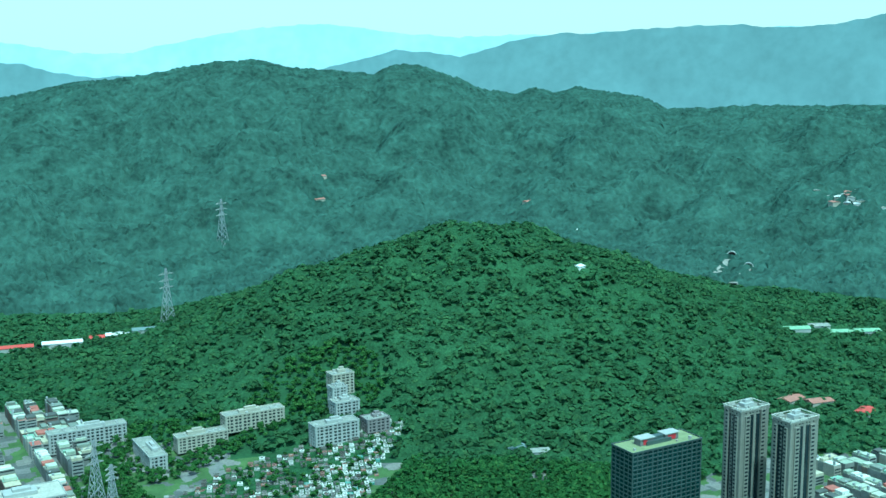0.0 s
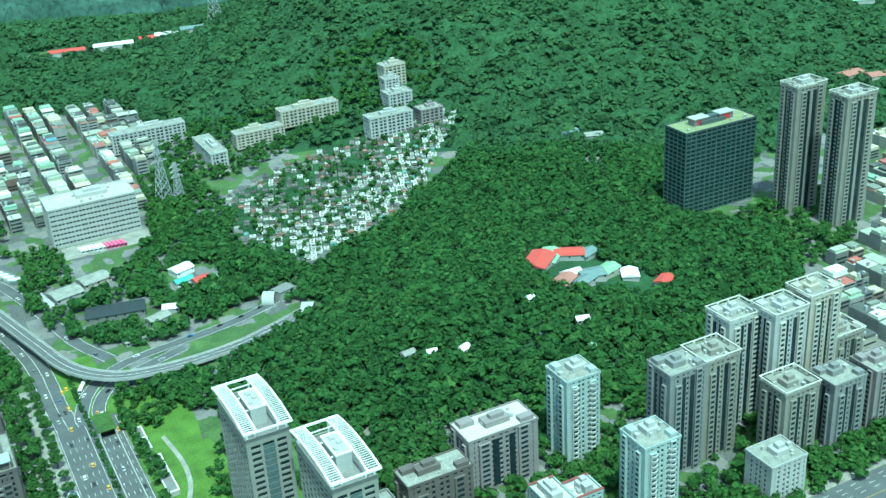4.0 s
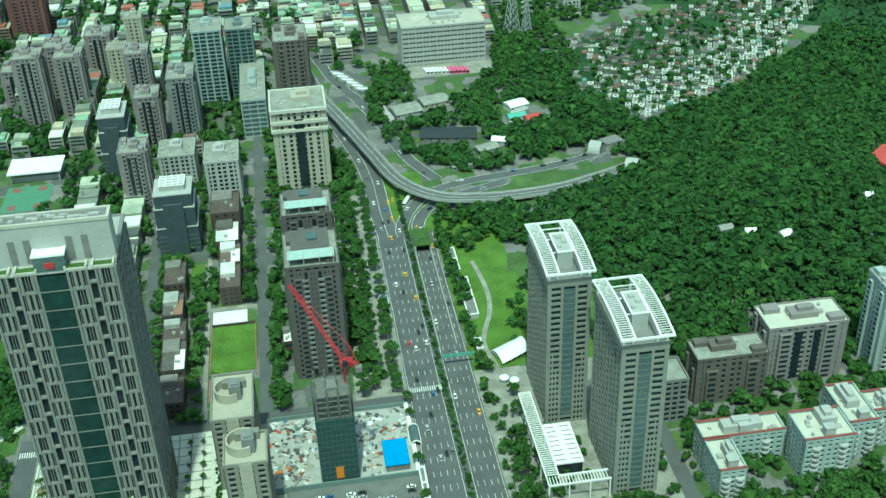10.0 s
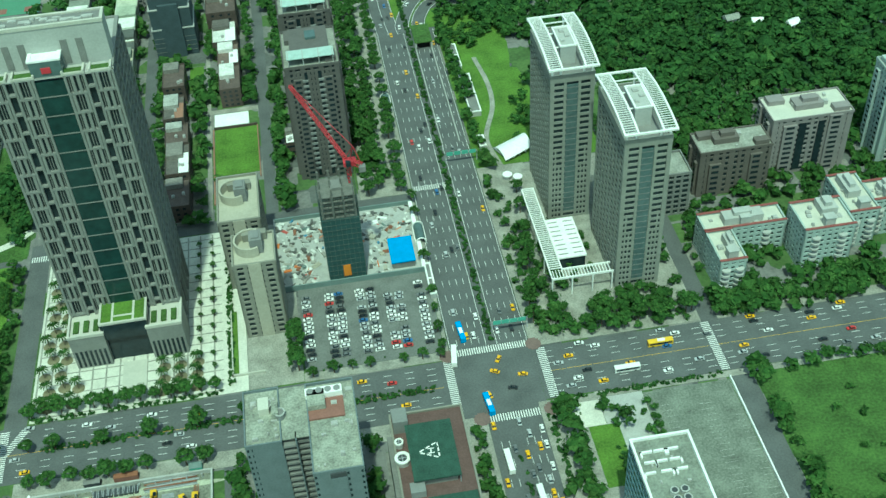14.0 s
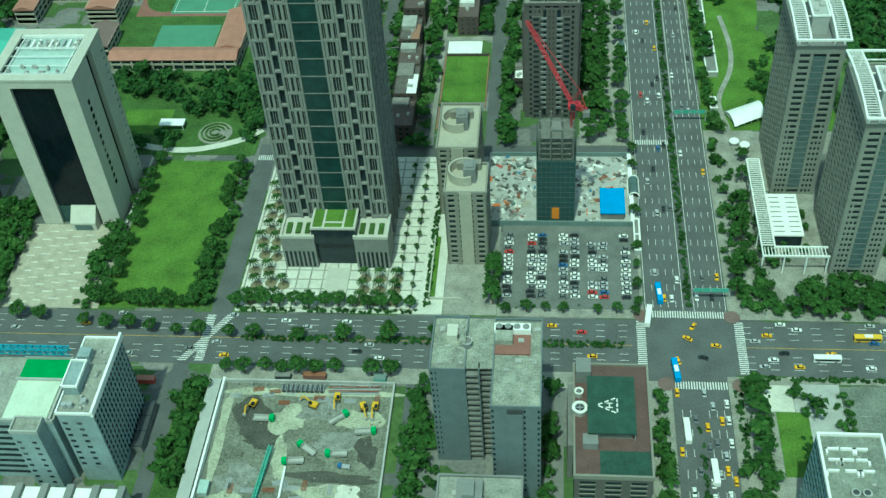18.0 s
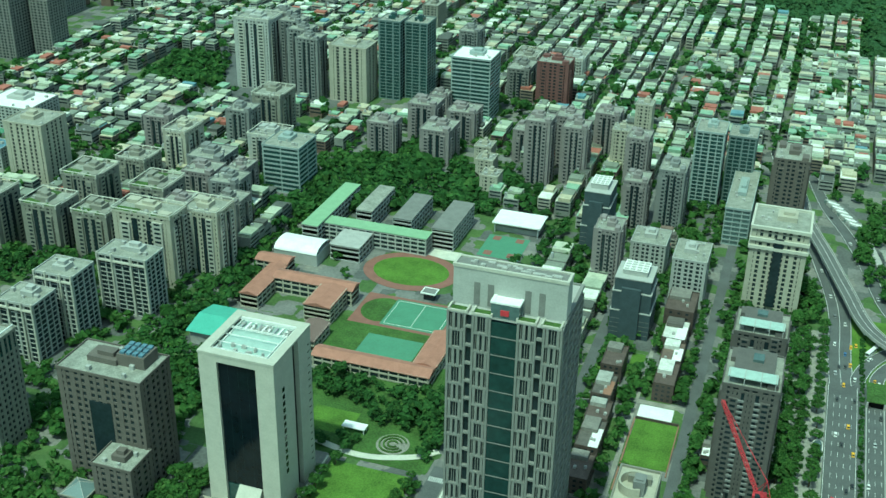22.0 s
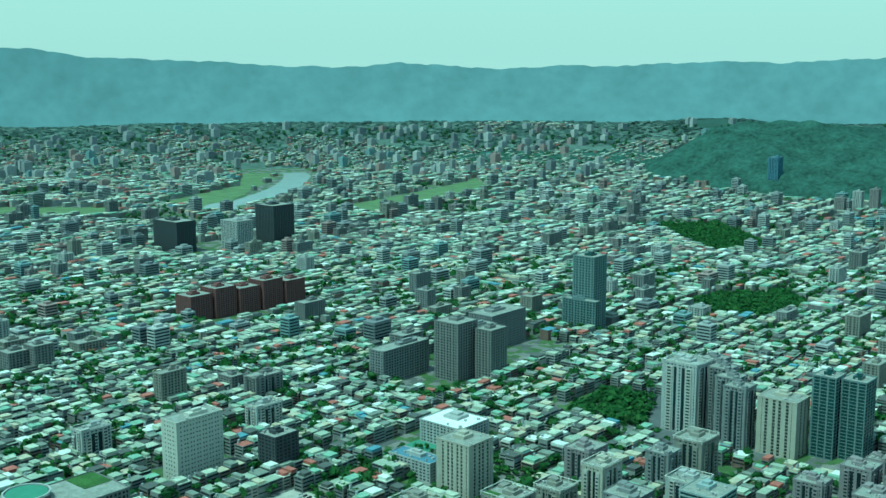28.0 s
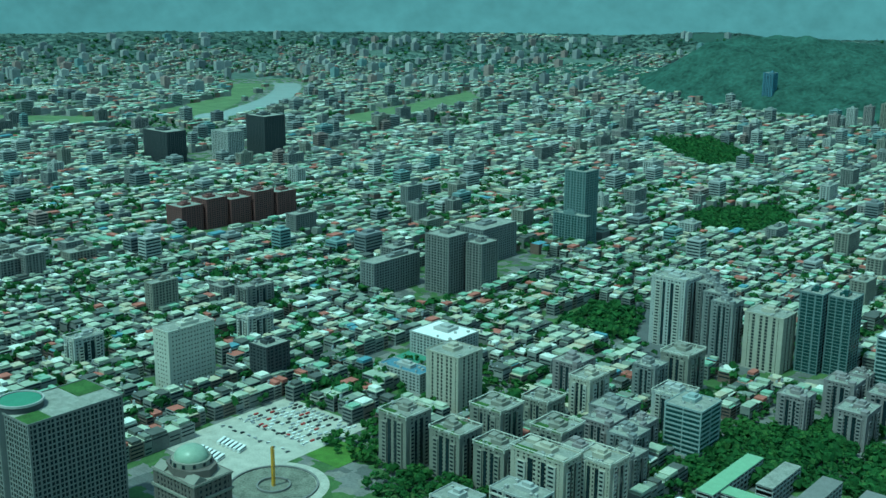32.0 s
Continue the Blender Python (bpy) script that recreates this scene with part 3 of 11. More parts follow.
def tower(name, label, x0, y0, x1, y1, h, wall, glass=GLASS, floor=3.3, band=1.5, bay=3.6, pier=1.2, proud=0.35, roof=ROOFC, turn=0.0, top=1.2, house=True, base=0.0, group="", category="building", cap=None, units=4):
    """A building of storeys: a glazed core, a wall band at every storey, piers between the windows, roof, parapet and roof house."""
    cx, cy = (x0 + x1) / 2, (y0 + y1) / 2
    BUILT.append((x0, y0, x1, y1))
    if math.hypot(cx, cy) > 480:
        return slab(name, label, x0, y0, x1, y1, h, wall, floor, glass, group, roof, 3.5 if house else 0, band, bay, pier, cap)
    z0 = base if base else float(land(cx, cy))
    w, d = (x1 - x0) / 2, (y1 - y0) / 2
    t = thing(name, cx, cy, z0, label, category, group, turn)
    BY_LABEL[t], HEIGHTS[t] = label, h
    TOWERS.append(((x0, y0, x1, y1), t))
    part("core", box_mesh("core", [(-w, -d, -1, w, d, h - 0.3)], glass), t)
    p = proud
    n = max(1, round(h / floor))
    fh = h / n
    ring = box_mesh("storey_band", [(-w - p, -d - p, 0, w + p, -d + 0.1, band), (-w - p, d - 0.1, 0, w + p, d + p, band), (-w - p, -d + 0.1, 0, -w + 0.1, d - 0.1, band), (w - 0.1, -d + 0.1, 0, w + p, d - 0.1, band)], wall)
    for i in range(n):
        part("storey_band", ring, t, at=(0, 0, i * fh))
    q = p + 0.06
    for half, other, axis in ((w, d, 0), (d, w, 1)):
        k = max(1, round(2 * half / bay))
        if axis == 0:
            pm = box_mesh("pier", [(-pier / 2, -d - q, 0, pier / 2, -d + 0.1, h - 0.2)], wall)
            pn = box_mesh("pier", [(-pier / 2, d - 0.1, 0, pier / 2, d + q, h - 0.2)], wall)
        else:
            pm = box_mesh("pier", [(-w - q, -pier / 2, 0, -w + 0.1, pier / 2, h - 0.2)], wall)
            pn = box_mesh("pier", [(w - 0.1, -pier / 2, 0, w + q, pier / 2, h - 0.2)], wall)
        for i in range(k + 1):
            s = -half + pier / 2 + (2 * half - pier) * i / k - (q if i == 0 else -q if i == k else 0)
            at = (s, 0, 0) if axis == 0 else (0, s, 0)
            part("pier", pm, t, at=at)
            part("pier", pn, t, at=at)
    part("roof", box_mesh("roof", [(-w - q, -d - q, h - 0.3, w + q, d + q, h)], roof), t)
    if top:
        a = q + 0.05
        for b_ in ((-w - a, -d - a, h - 0.4, w + a, -d + 0.2, h + top), (-w - a, d - 0.2, h - 0.4, w + a, d + a, h + top), (-w - a, -d + 0.2, h - 0.4, -w + 0.2, d - 0.2, h + top), (w - 0.2, -d + 0.2, h - 0.4, w + a, d - 0.2, h + top)):
            part("parapet", box_mesh("parapet", [b_], wall), t)
    if house:
        rs_ = random.Random(int(cx * 7 + cy))
        a, b = w * rs_.uniform(0.3, 0.5), d * rs_.uniform(0.35, 0.55)
        u, v = rs_.uniform(-0.3, 0.3) * w, rs_.uniform(-0.1, 0.4) * d
        part("roof_house", box_mesh("roof_house", [(u - a, v - b, h - 0.1, u + a, v + b, h + 4.2), (u - a * 0.5, v - b * 0.6, h + 4.1, u + a * 0.4, v + b * 0.6, h + 6.5)], cap or wall), t)
        for _ in range(units):
            e, g = rs_.uniform(-0.85, 0.85) * w, rs_.uniform(-0.9, 0.85) * d
            s = rs_.uniform(0.5, 1.4)
            part("roof_unit", UNIT, t, at=(e, g, h - 0.05)).scale = (s, s, rs_.uniform(0.7, 1.6))
    return t


def slab(name, label, x0, y0, x1, y1, h, wall, floor=3.2, glass=GLASS, group="", roof=ROOFC, cap=3.5, band=1.3, bay=4.4, pier=1.3, head=None):
    """A building for the middle distance: window rows between bands and piers, projecting bays, planted roof edges and roof houses."""
    cx, cy, w, d = (x0 + x1) / 2, (y0 + y1) / 2, (x1 - x0) / 2, (y1 - y0) / 2
    BUILT.append((x0, y0, x1, y1))
    far = math.hypot(cx, cy) > 1250
    rs_ = random.Random(int(cx * 13 + cy * 7))
    t = thing(name, cx, cy, float(land(cx, cy)), label, "building", group)
    BY_LABEL[t], HEIGHTS[t] = label, h
    TOWERS.append(((x0, y0, x1, y1), t))
    n = max(2, round(h / floor))
    f = h / n
    thick = band
    band = min(band, (0.42 if floor < 4.1 else 0.62) * f)
    pier = min(pier, 0.42 * bay)
    part("core", box_mesh("core", [(-w, -d, -1, w, d, h - 0.2)], glass), t)
    rows = [(-w - 0.4, -d - 0.4, i * f, w + 0.4, d + 0.4, i * f + band) for i in range(n)]
    k, m = max(1, round(2 * w / bay)), max(1, round(2 * d / bay))
    wide = [1.0 if i % 2 else 1.7 for i in range(max(k, m) + 1)]
    for i in range(k + 1):
        a, q = -w - 0.45 + (2 * w + 0.9) * i / k, pier * wide[i] / 2
        a = min(max(a, -w - 0.45 + q), w + 0.45 - q)
        rows += [(a - q, -d - 0.5, 0, a + q, -d + 0.2, h - 0.1), (a - q, d - 0.2, 0, a + q, d + 0.5, h - 0.1)]
    for i in range(m + 1):
        a, q = -d - 0.45 + (2 * d + 0.9) * i / m, pier * wide[i] / 2
        a = min(max(a, -d - 0.45 + q), d + 0.45 - q)
        rows += [(-w - 0.5, a - q, 0, -w + 0.2, a + q, h - 0.1), (w - 0.2, a - q, 0, w + 0.5, a + q, h - 0.1)]
    home = name.startswith("apartment") and glass is GLASS and thick > 1.05 and bay < 9 and h > 24 and not far and 2 * w > 15
    panes, bays = [], []
    if home:
        # projecting bays with windows of their own
        for u in (-0.58, 0.58):
            a, q, top = u * w, 0.17 * w, h - rs_.choice([0, f, 2 * f])
            bays.append((a - q, -d - 1.7, 0, a + q, d + 1.7, top))
            a2, q2 = u * d, 0.17 * d
            bays.append((-w - 1.7, a2 - q2, 0, w + 1.7, a2 + q2, top - 0.3))
            for i in range(int(top / f)):
                z = i * f + 0.38 * f
                panes.append((a - q * 0.62, -d - 1.78, z, a + q * 0.62, d + 1.78, z + 0.46 * f))
                panes.append((-w - 1.78, a2 - q2 * 0.62, z, w + 1.78, a2 + q2 * 0.62, z + 0.46 * f))
    tagged(part("facade", box_mesh("facade", rows, wall), t), kind="stuff")
    if home and wall not in (PALET, BROWN, MAROON):
        # dark glass strips laid proud over the fronts, in place of recesses
        strips = []
        for u in (-0.24, 0.24):
            q, e = (rs_.uniform(0.06, 0.13) * w, rs_.uniform(0.06, 0.13) * d)
            strips += [(u * w - q, -d - 0.62, 2, u * w + q, d + 0.62, h - 3), (-w - 0.62, u * d - e, 2, w + 0.62, u * d + e, h - 3)]
        for i_, b_ in enumerate(strips):
            part("window_strip", box_mesh("window_strip", [b_], glass), t, "dark vertical window strip")
        if wall in (BEIGE, LGREY, TAN):
            crown = [(-w - 1.2, -d - 1.2, h + 2.6, w + 1.2, -d - 0.5, h + 3.2), (-w - 1.2, d + 0.5, h + 2.6, w + 1.2, d + 1.2, h + 3.2), (-w - 1.2, -d - 0.5, h + 2.6, -w - 0.5, d + 0.5, h + 3.2), (w + 0.5, -d - 0.5, h + 2.6, w + 1.2, d + 0.5, h + 3.2)]
            crown += [(a * w - 0.5, b_ * d - 0.5, h, a * w + 0.5, b_ * d + 0.5, h + 2.7) for a in (-1.03, -0.33, 0.33, 1.03) for b_ in (-1.03, 1.03)]
            part("roof_frame", box_mesh("roof_frame", crown, CREAMW), t, "pale open roof frame")
    if panes:
        tagged(part("bay", box_mesh("bay", bays, BAYSTONE if wall in (BEIGE, LGREY) else wall), t), kind="stuff")
        tagged(part("glazing", box_mesh("glazing", panes, glass), t), kind="stuff")
    green = roof is GRASS
    part("roof", box_mesh("roof", [(-w - 0.6, -d - 0.6, h - 0.2, w + 0.6, d + 0.6, h + 0.3)], ROOFC if green else roof), t)
    part("parapet", box_mesh("parapet", [(-w - 0.8, -d - 0.8, h - 0.4, w + 0.8, -d - 0.3, h + 1.2), (-w - 0.8, d + 0.3, h - 0.4, w + 0.8, d + 0.8, h + 1.2), (-w - 0.8, -d - 0.3, h - 0.4, -w - 0.3, d + 0.3, h + 1.2), (w + 0.3, -d - 0.3, h - 0.4, w + 0.8, d + 0.3, h + 1.2)], wall), t)
    if green:
        for b_ in ((-w + 0.2, -d + 0.2, h, -w * 0.2, -d * 0.35, h + 0.7), (w * 0.2, -d + 0.2, h, w - 0.2, -d * 0.5, h + 0.6), (-w + 0.2, d * 0.4, h, w * 0.1, d - 0.2, h + 0.7)):
            part("planter", box_mesh("planter", [b_], GRASS), t)
    if cap:
        u, v = rs_.uniform(-0.25, 0.1), rs_.uniform(-0.25, 0.2)
        boxes = [(w * u - w * 0.3, d * v - d * 0.3, h, w * u + w * 0.42, d * v + d * 0.5, h + cap), (w * u - w * 0.1, d * v - d * 0.1, h + cap - 0.1, w * u + w * 0.3, d * v + d * 0.3, h + cap + 2.4)]
        if home:
            for b_ in ((-w * 0.92, d * 0.3, h, -w * 0.5, d * 0.9, h + 3), (w * 0.55, -d * 0.9, h, w * 0.95, -d * 0.4, h + 2.8)):
                part("stair_house", box_mesh("stair_house", [b_], wall), t)
        part("roof_house", box_mesh("roof_house", boxes, head or wall), t)
        if not far:
            bits = []
            for _ in range(7):
                a, b_, q = rs_.uniform(-0.85, 0.85) * w, rs_.uniform(-0.85, 0.85) * d, rs_.uniform(0.5, 1.3)
                bits.append((a - q, b_ - q, h + 0.2, a + q, b_ + q, h + rs_.uniform(1.2, 2.8)))
            tagged(part("roof_clutter", box_mesh("roof_clutter", bits, CONC), t), kind="stuff")
    return t

# ---- woods ----
def scatter(x0, y0, x1, y1, step, rng):
    gx, gy = np.meshgrid(np.arange(x0, x1, step), np.arange(y0, y1, step), indexing="ij")
    x = gx.ravel() + rng.uniform(-0.45, 0.45, gx.size) * step
    y = gy.ravel() + rng.uniform(-0.45, 0.45, gx.size) * step
    return x, y


def woods(name, label, x, y, radius, sprays, mat, rng, clumps=1, stem=0.9, gap=0.0, squash=0.75, upward=0.35):
    """A stretch of forest canopy: every tree a few uneven clumps of leaves."""
    keep = rng.uniform(0, 1, len(x)) > gap
    x, y = x[keep], y[keep]
    z = land(x, y)
    cs, rs_ = [], []
    size = radius * rng.uniform(0.65, 1.3, len(x)) * (1 + 0.25 * wave(x, y, radius * 14, 8))
    for k in range(clumps):
        off = 0 if k == 0 else 0.75 * (1 - 0.06 * k)
        a = rng.uniform(0, 6.28, len(x))
        cs.append(np.stack([x + off * size * np.cos(a), y + off * size * np.sin(a), z + size * (stem - 0.25 * k * rng.uniform(0, 1.6, len(x)))], 1))
        rs_.append(size * ((1 if clumps < 4 else 0.8) if k == 0 else 0.72 - 0.05 * min(k, 4)))
    me = lumps(name, np.concatenate(cs), np.concatenate(rs_), sprays, mat, rng, squash, 0.5 if radius < 7 else 0.22, upward)
    return tagged(new(name, me), label, "trees", kind="stuff")


rng = np.random.RandomState(5)
x, y = scatter(60, 430, 1000, 1000, 5.8, rng)
k = wooded(x, y) & (np.hypot(x, y) < 1020) & (np.degrees(np.arctan2(x, y)) < 56)
close = np.hypot(x, y) < 760
woods("forest", "dense green broadleaf forest at the hill's foot", x[k & close], y[k & close], 4.1, 12, LEAF, rng, 3, 1.2)
woods("forest", "dense green broadleaf forest on the lower slope", x[k & ~close], y[k & ~close], 4.2, 9, LEAF, rng, 3, 1.2)


def canopy_sheet(label, r0, r1, step, a0, a1, turn, tall, keep, mat, rng):
    """The closed tree canopy of a far slope: an uneven sheet of crowns standing over the ground."""
    rr, aa = np.meshgrid(np.arange(r0, r1, step), np.radians(np.arange(a0, a1, turn)), indexing="ij")
    rr, aa = rr + rng.uniform(-0.4, 0.4, rr.shape) * step, aa + rng.uniform(-0.4, 0.4, rr.shape) * math.radians(turn)
    x, y = rr * np.sin(aa), rr * np.cos(aa)
    z = land(x, y) + tall * (0.75 + 0.5 * rng.uniform(-1, 1, rr.shape) + 0.25 * wave(x, y, tall * 6, 71))
    m, n = rr.shape
    ok = keep(x, y)
    inner = ok.copy()
    for a in (-1, 0, 1):
        for b in (-1, 0, 1):
            inner &= np.roll(np.roll(ok, a, 0), b, 1)
    z = np.where(inner, z, land(x, y) - 1)
    i, j = np.meshgrid(np.arange(m - 1), np.arange(n - 1), indexing="ij")
    q = np.stack([i * n + j, i * n + j + 1, i * n + j + n + 1, i * n + j + n], -1)
    whole = ok[:-1, :-1] & ok[1:, :-1] & ok[:-1, 1:] & ok[1:, 1:]
    me_ = mesh_of("forest", np.stack([x, y, z], -1).reshape(-1, 3), q[whole], mat)
    me_.polygons.foreach_set("use_smooth", np.ones(len(me_.polygons), bool))
    tagged(new("forest", me_), label, "trees", kind="stuff")


def bearing(x, y):
    return np.degrees(np.arctan2(x, y))


canopy_sheet("thick forest covering the wooded hill", 1000, 1720, 5, -14, 56, 0.24, 5, lambda x, y: wooded(x, y), CANOPYMID, rng)
x, y = scatter(-200, 600, 1500, 1800, 11.5, rng)
r = np.hypot(x, y)
k = wooded(x, y) & (r >= 1010) & (r < 1700) & (bearing(x, y) < 56)
woods("forest", "tall crowns standing out of the hill forest", x[k], y[k], 5.6, 7, MIDLEAF, rng, 1, 0.85, squash=0.6, upward=0.7)
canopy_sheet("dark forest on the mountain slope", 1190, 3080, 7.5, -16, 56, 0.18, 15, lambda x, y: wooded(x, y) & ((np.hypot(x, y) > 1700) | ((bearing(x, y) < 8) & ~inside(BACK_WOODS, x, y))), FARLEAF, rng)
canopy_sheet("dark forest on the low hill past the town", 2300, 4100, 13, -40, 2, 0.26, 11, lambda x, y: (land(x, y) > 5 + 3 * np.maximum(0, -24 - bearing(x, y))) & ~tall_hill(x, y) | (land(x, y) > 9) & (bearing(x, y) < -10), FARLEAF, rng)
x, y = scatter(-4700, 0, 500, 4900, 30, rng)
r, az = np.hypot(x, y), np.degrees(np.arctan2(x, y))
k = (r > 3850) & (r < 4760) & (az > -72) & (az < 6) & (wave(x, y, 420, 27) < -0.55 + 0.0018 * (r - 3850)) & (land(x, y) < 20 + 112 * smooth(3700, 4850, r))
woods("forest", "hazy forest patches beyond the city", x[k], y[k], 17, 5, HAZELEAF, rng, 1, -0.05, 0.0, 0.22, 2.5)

# ---- the town's low houses ----
TAKEN = [(-300, 180, 300, 470), (-112, 440, 100, 700), (-360, 460, -150, 800), (-720, 300, -300, 560), (-725, 540, -560, 640), (-480, 470, -300, 660), (-600, 560, -460, 650), (-860, 560, -790, 650), (-660, 690, -560, 800), (-750, 735, -660, 870), (-430, 750, -330, 860), (-490, 860, -440, 935), (-570, 960, -260, 1060), (-380, 800, -230, 930), (-265, 1040, -215, 1080), (-230, 820, -170, 890), (-110, 680, 70, 930), (-930, 915, -800, 1210), (-890, 1290, -810, 1350), (-1350, 960, -1250, 1180), (-1880, 1290, -1720, 1540), (-680, 960, -560, 1085), (-150, 735, -110, 790), (90, 900, 185, 950), (24, 690, 100, 935)]
PARKS = [[(-660, 968), (-575, 985), (-615, 1085), (-672, 1070)], [(-800, 1480), (-700, 1480), (-660, 1640), (-740, 1720), (-830, 1640)], [(-560, 1640), (-420, 1500), (-330, 1700), (-480, 1860)], [(-1290, 2200), (-1000, 1960), (-930, 2100), (-1180, 2330)], [(-380, 720), (-230, 800), (-215, 860), (-330, 910), (-380, 830)]]
RIVER = spline([(-1500, 1500, 0.4), (-2240, 1760, 0.4), (-2330, 1920, 0.4), (-2500, 2200, 0.4), (-2720, 2440, 0.4), (-2860, 2500, 0.4)], 50)[10:]
BANKS = [[(-2480, 1740), (-2260, 1740), (-2700, 2330), (-3020, 2560), (-3060, 2480), (-2640, 2140)], [(-2060, 1960), (-1880, 1930), (-1930, 2250), (-2010, 2560), (-2200, 2720), (-2120, 2360)], [(-2900, 1300), (-2600, 1240), (-2350, 1500), (-2440, 1650)]]
BOULEVARD = spline([(-480, 880, 0.3), (-560, 1000, 0.3), (-640, 1105, 0.3), (-860, 1330, 0.3), (-1090, 1535, 0.3), (-1720, 2020, 0.3)], 50)
LANE = spline([(-560, 1640, 0.3), (-615, 1600, 0.3), (-722, 1800, 0.3)], 20)


def free(x, y):
    ok = (land(x, y) < 5 + 3 * np.maximum(0, -24 - np.degrees(np.arctan2(x, y)))) | (np.hypot(x, y) > 3900)
    for a, b, c, d in TAKEN:
        ok &= ~((x > a) & (x < c) & (y > b) & (y < d))
    for p in PARKS + BANKS:
        ok &= ~inside(p, x, y)
    return ok & ~near_curve(RIVER, x, y, 75) & ~near_curve(BOULEVARD, x, y, 15) & ~near_curve(NORTH_ROAD, x, y, 24) & ~near_curve(VIADUCT, x, y, 18)


def terrace(bounds, keep, rng, bx, by, deep, unit, tall, alley=5.0, street=9.0, along="y"):
    """Rows of terraced houses in blocks between streets; gives boxes of the walls, roofs and rooftop sheds."""
    x0, y0, x1, y1 = bounds
    out = []
    X = x0
    while X < x1:
        wide = bx * rng.uniform(0.8, 1.25)
        Y = y0 + rng.uniform(0, by)
        while Y < y1:
            length = by * rng.uniform(0.7, 1.3)
            flip = rng.uniform() < 0.18
            lim_u, lim_v = (length - street, wide - street) if not flip else (wide - street, length - street)
            v = 0.0
            while v + deep * 0.7 < lim_v:
                dd = min(deep * rng.uniform(0.85, 1.2), lim_v - v)
                base = tall * rng.uniform(0.8, 1.2)
                u = 0.0
                while u < lim_u - 4:
                    uu = min(unit * rng.uniform(0.6, 1.5), lim_u - u)
                    h = base * (rng.uniform(0.95, 1.08) if rng.uniform() < 0.8 else rng.uniform(0.75, 1.3))
                    if flip:
                        out.append((X + u, Y + v, X + u + uu - 0.25, Y + v + dd, h))
                    else:
                        out.append((X + v, Y + u, X + v + dd, Y + u + uu - 0.25, h))
                    u += uu
                v += dd + (alley if rng.uniform() < 0.8 else alley * 2)
            Y += length
        X += wide
    b = np.array(out)
    cx, cy = (b[:, 0] + b[:, 2]) / 2, (b[:, 1] + b[:, 3]) / 2
    b = b[keep(cx, cy) & (rng.uniform(0, 1, len(b)) > 0.05)]
    return b


def single_house(b, rng, roofs=ROOFS1):
    """One terraced house: walls, flat roof, rooftop shed and window rows."""
    x0, y0, x1, y1, h = b
    w, d = (x1 - x0) / 2, (y1 - y0) / 2
    t = thing("row_house", x0 + w, y0 + d, 0, "old row house with patched rooftop shed", "house", "row houses")
    part("wall", box_mesh("wall", [(-w, -d, -1, w, d, h)], WALLS1), t)
    part("roof", box_mesh("roof", [(-w + 0.3, -d + 0.3, h - 0.2, w - 0.3, d - 0.3, h + 0.25)], roofs), t)
    f, g = rng.uniform(0.5, 0.95), rng.uniform(0.5, 0.95)
    part("shed", box_mesh("shed", [(-w * f, -d * g, h + 0.2, w * f, d * g, h + rng.uniform(2, 3.2))], roofs), t)
    n = max(2, round(h / 3.2))
    rows = []
    for i in range(n):
        rows += [(-w + 0.9, -d - 0.12, (i + 0.38) * h / n, w - 0.9, -d + 0.2, (i + 0.78) * h / n), (w - 0.2, -d + 0.9, (i + 0.38) * h / n, w + 0.12, d - 0.9, (i + 0.78) * h / n)]
    tagged(part("glazing", box_mesh("glazing", rows, GLASS), t), kind="stuff")


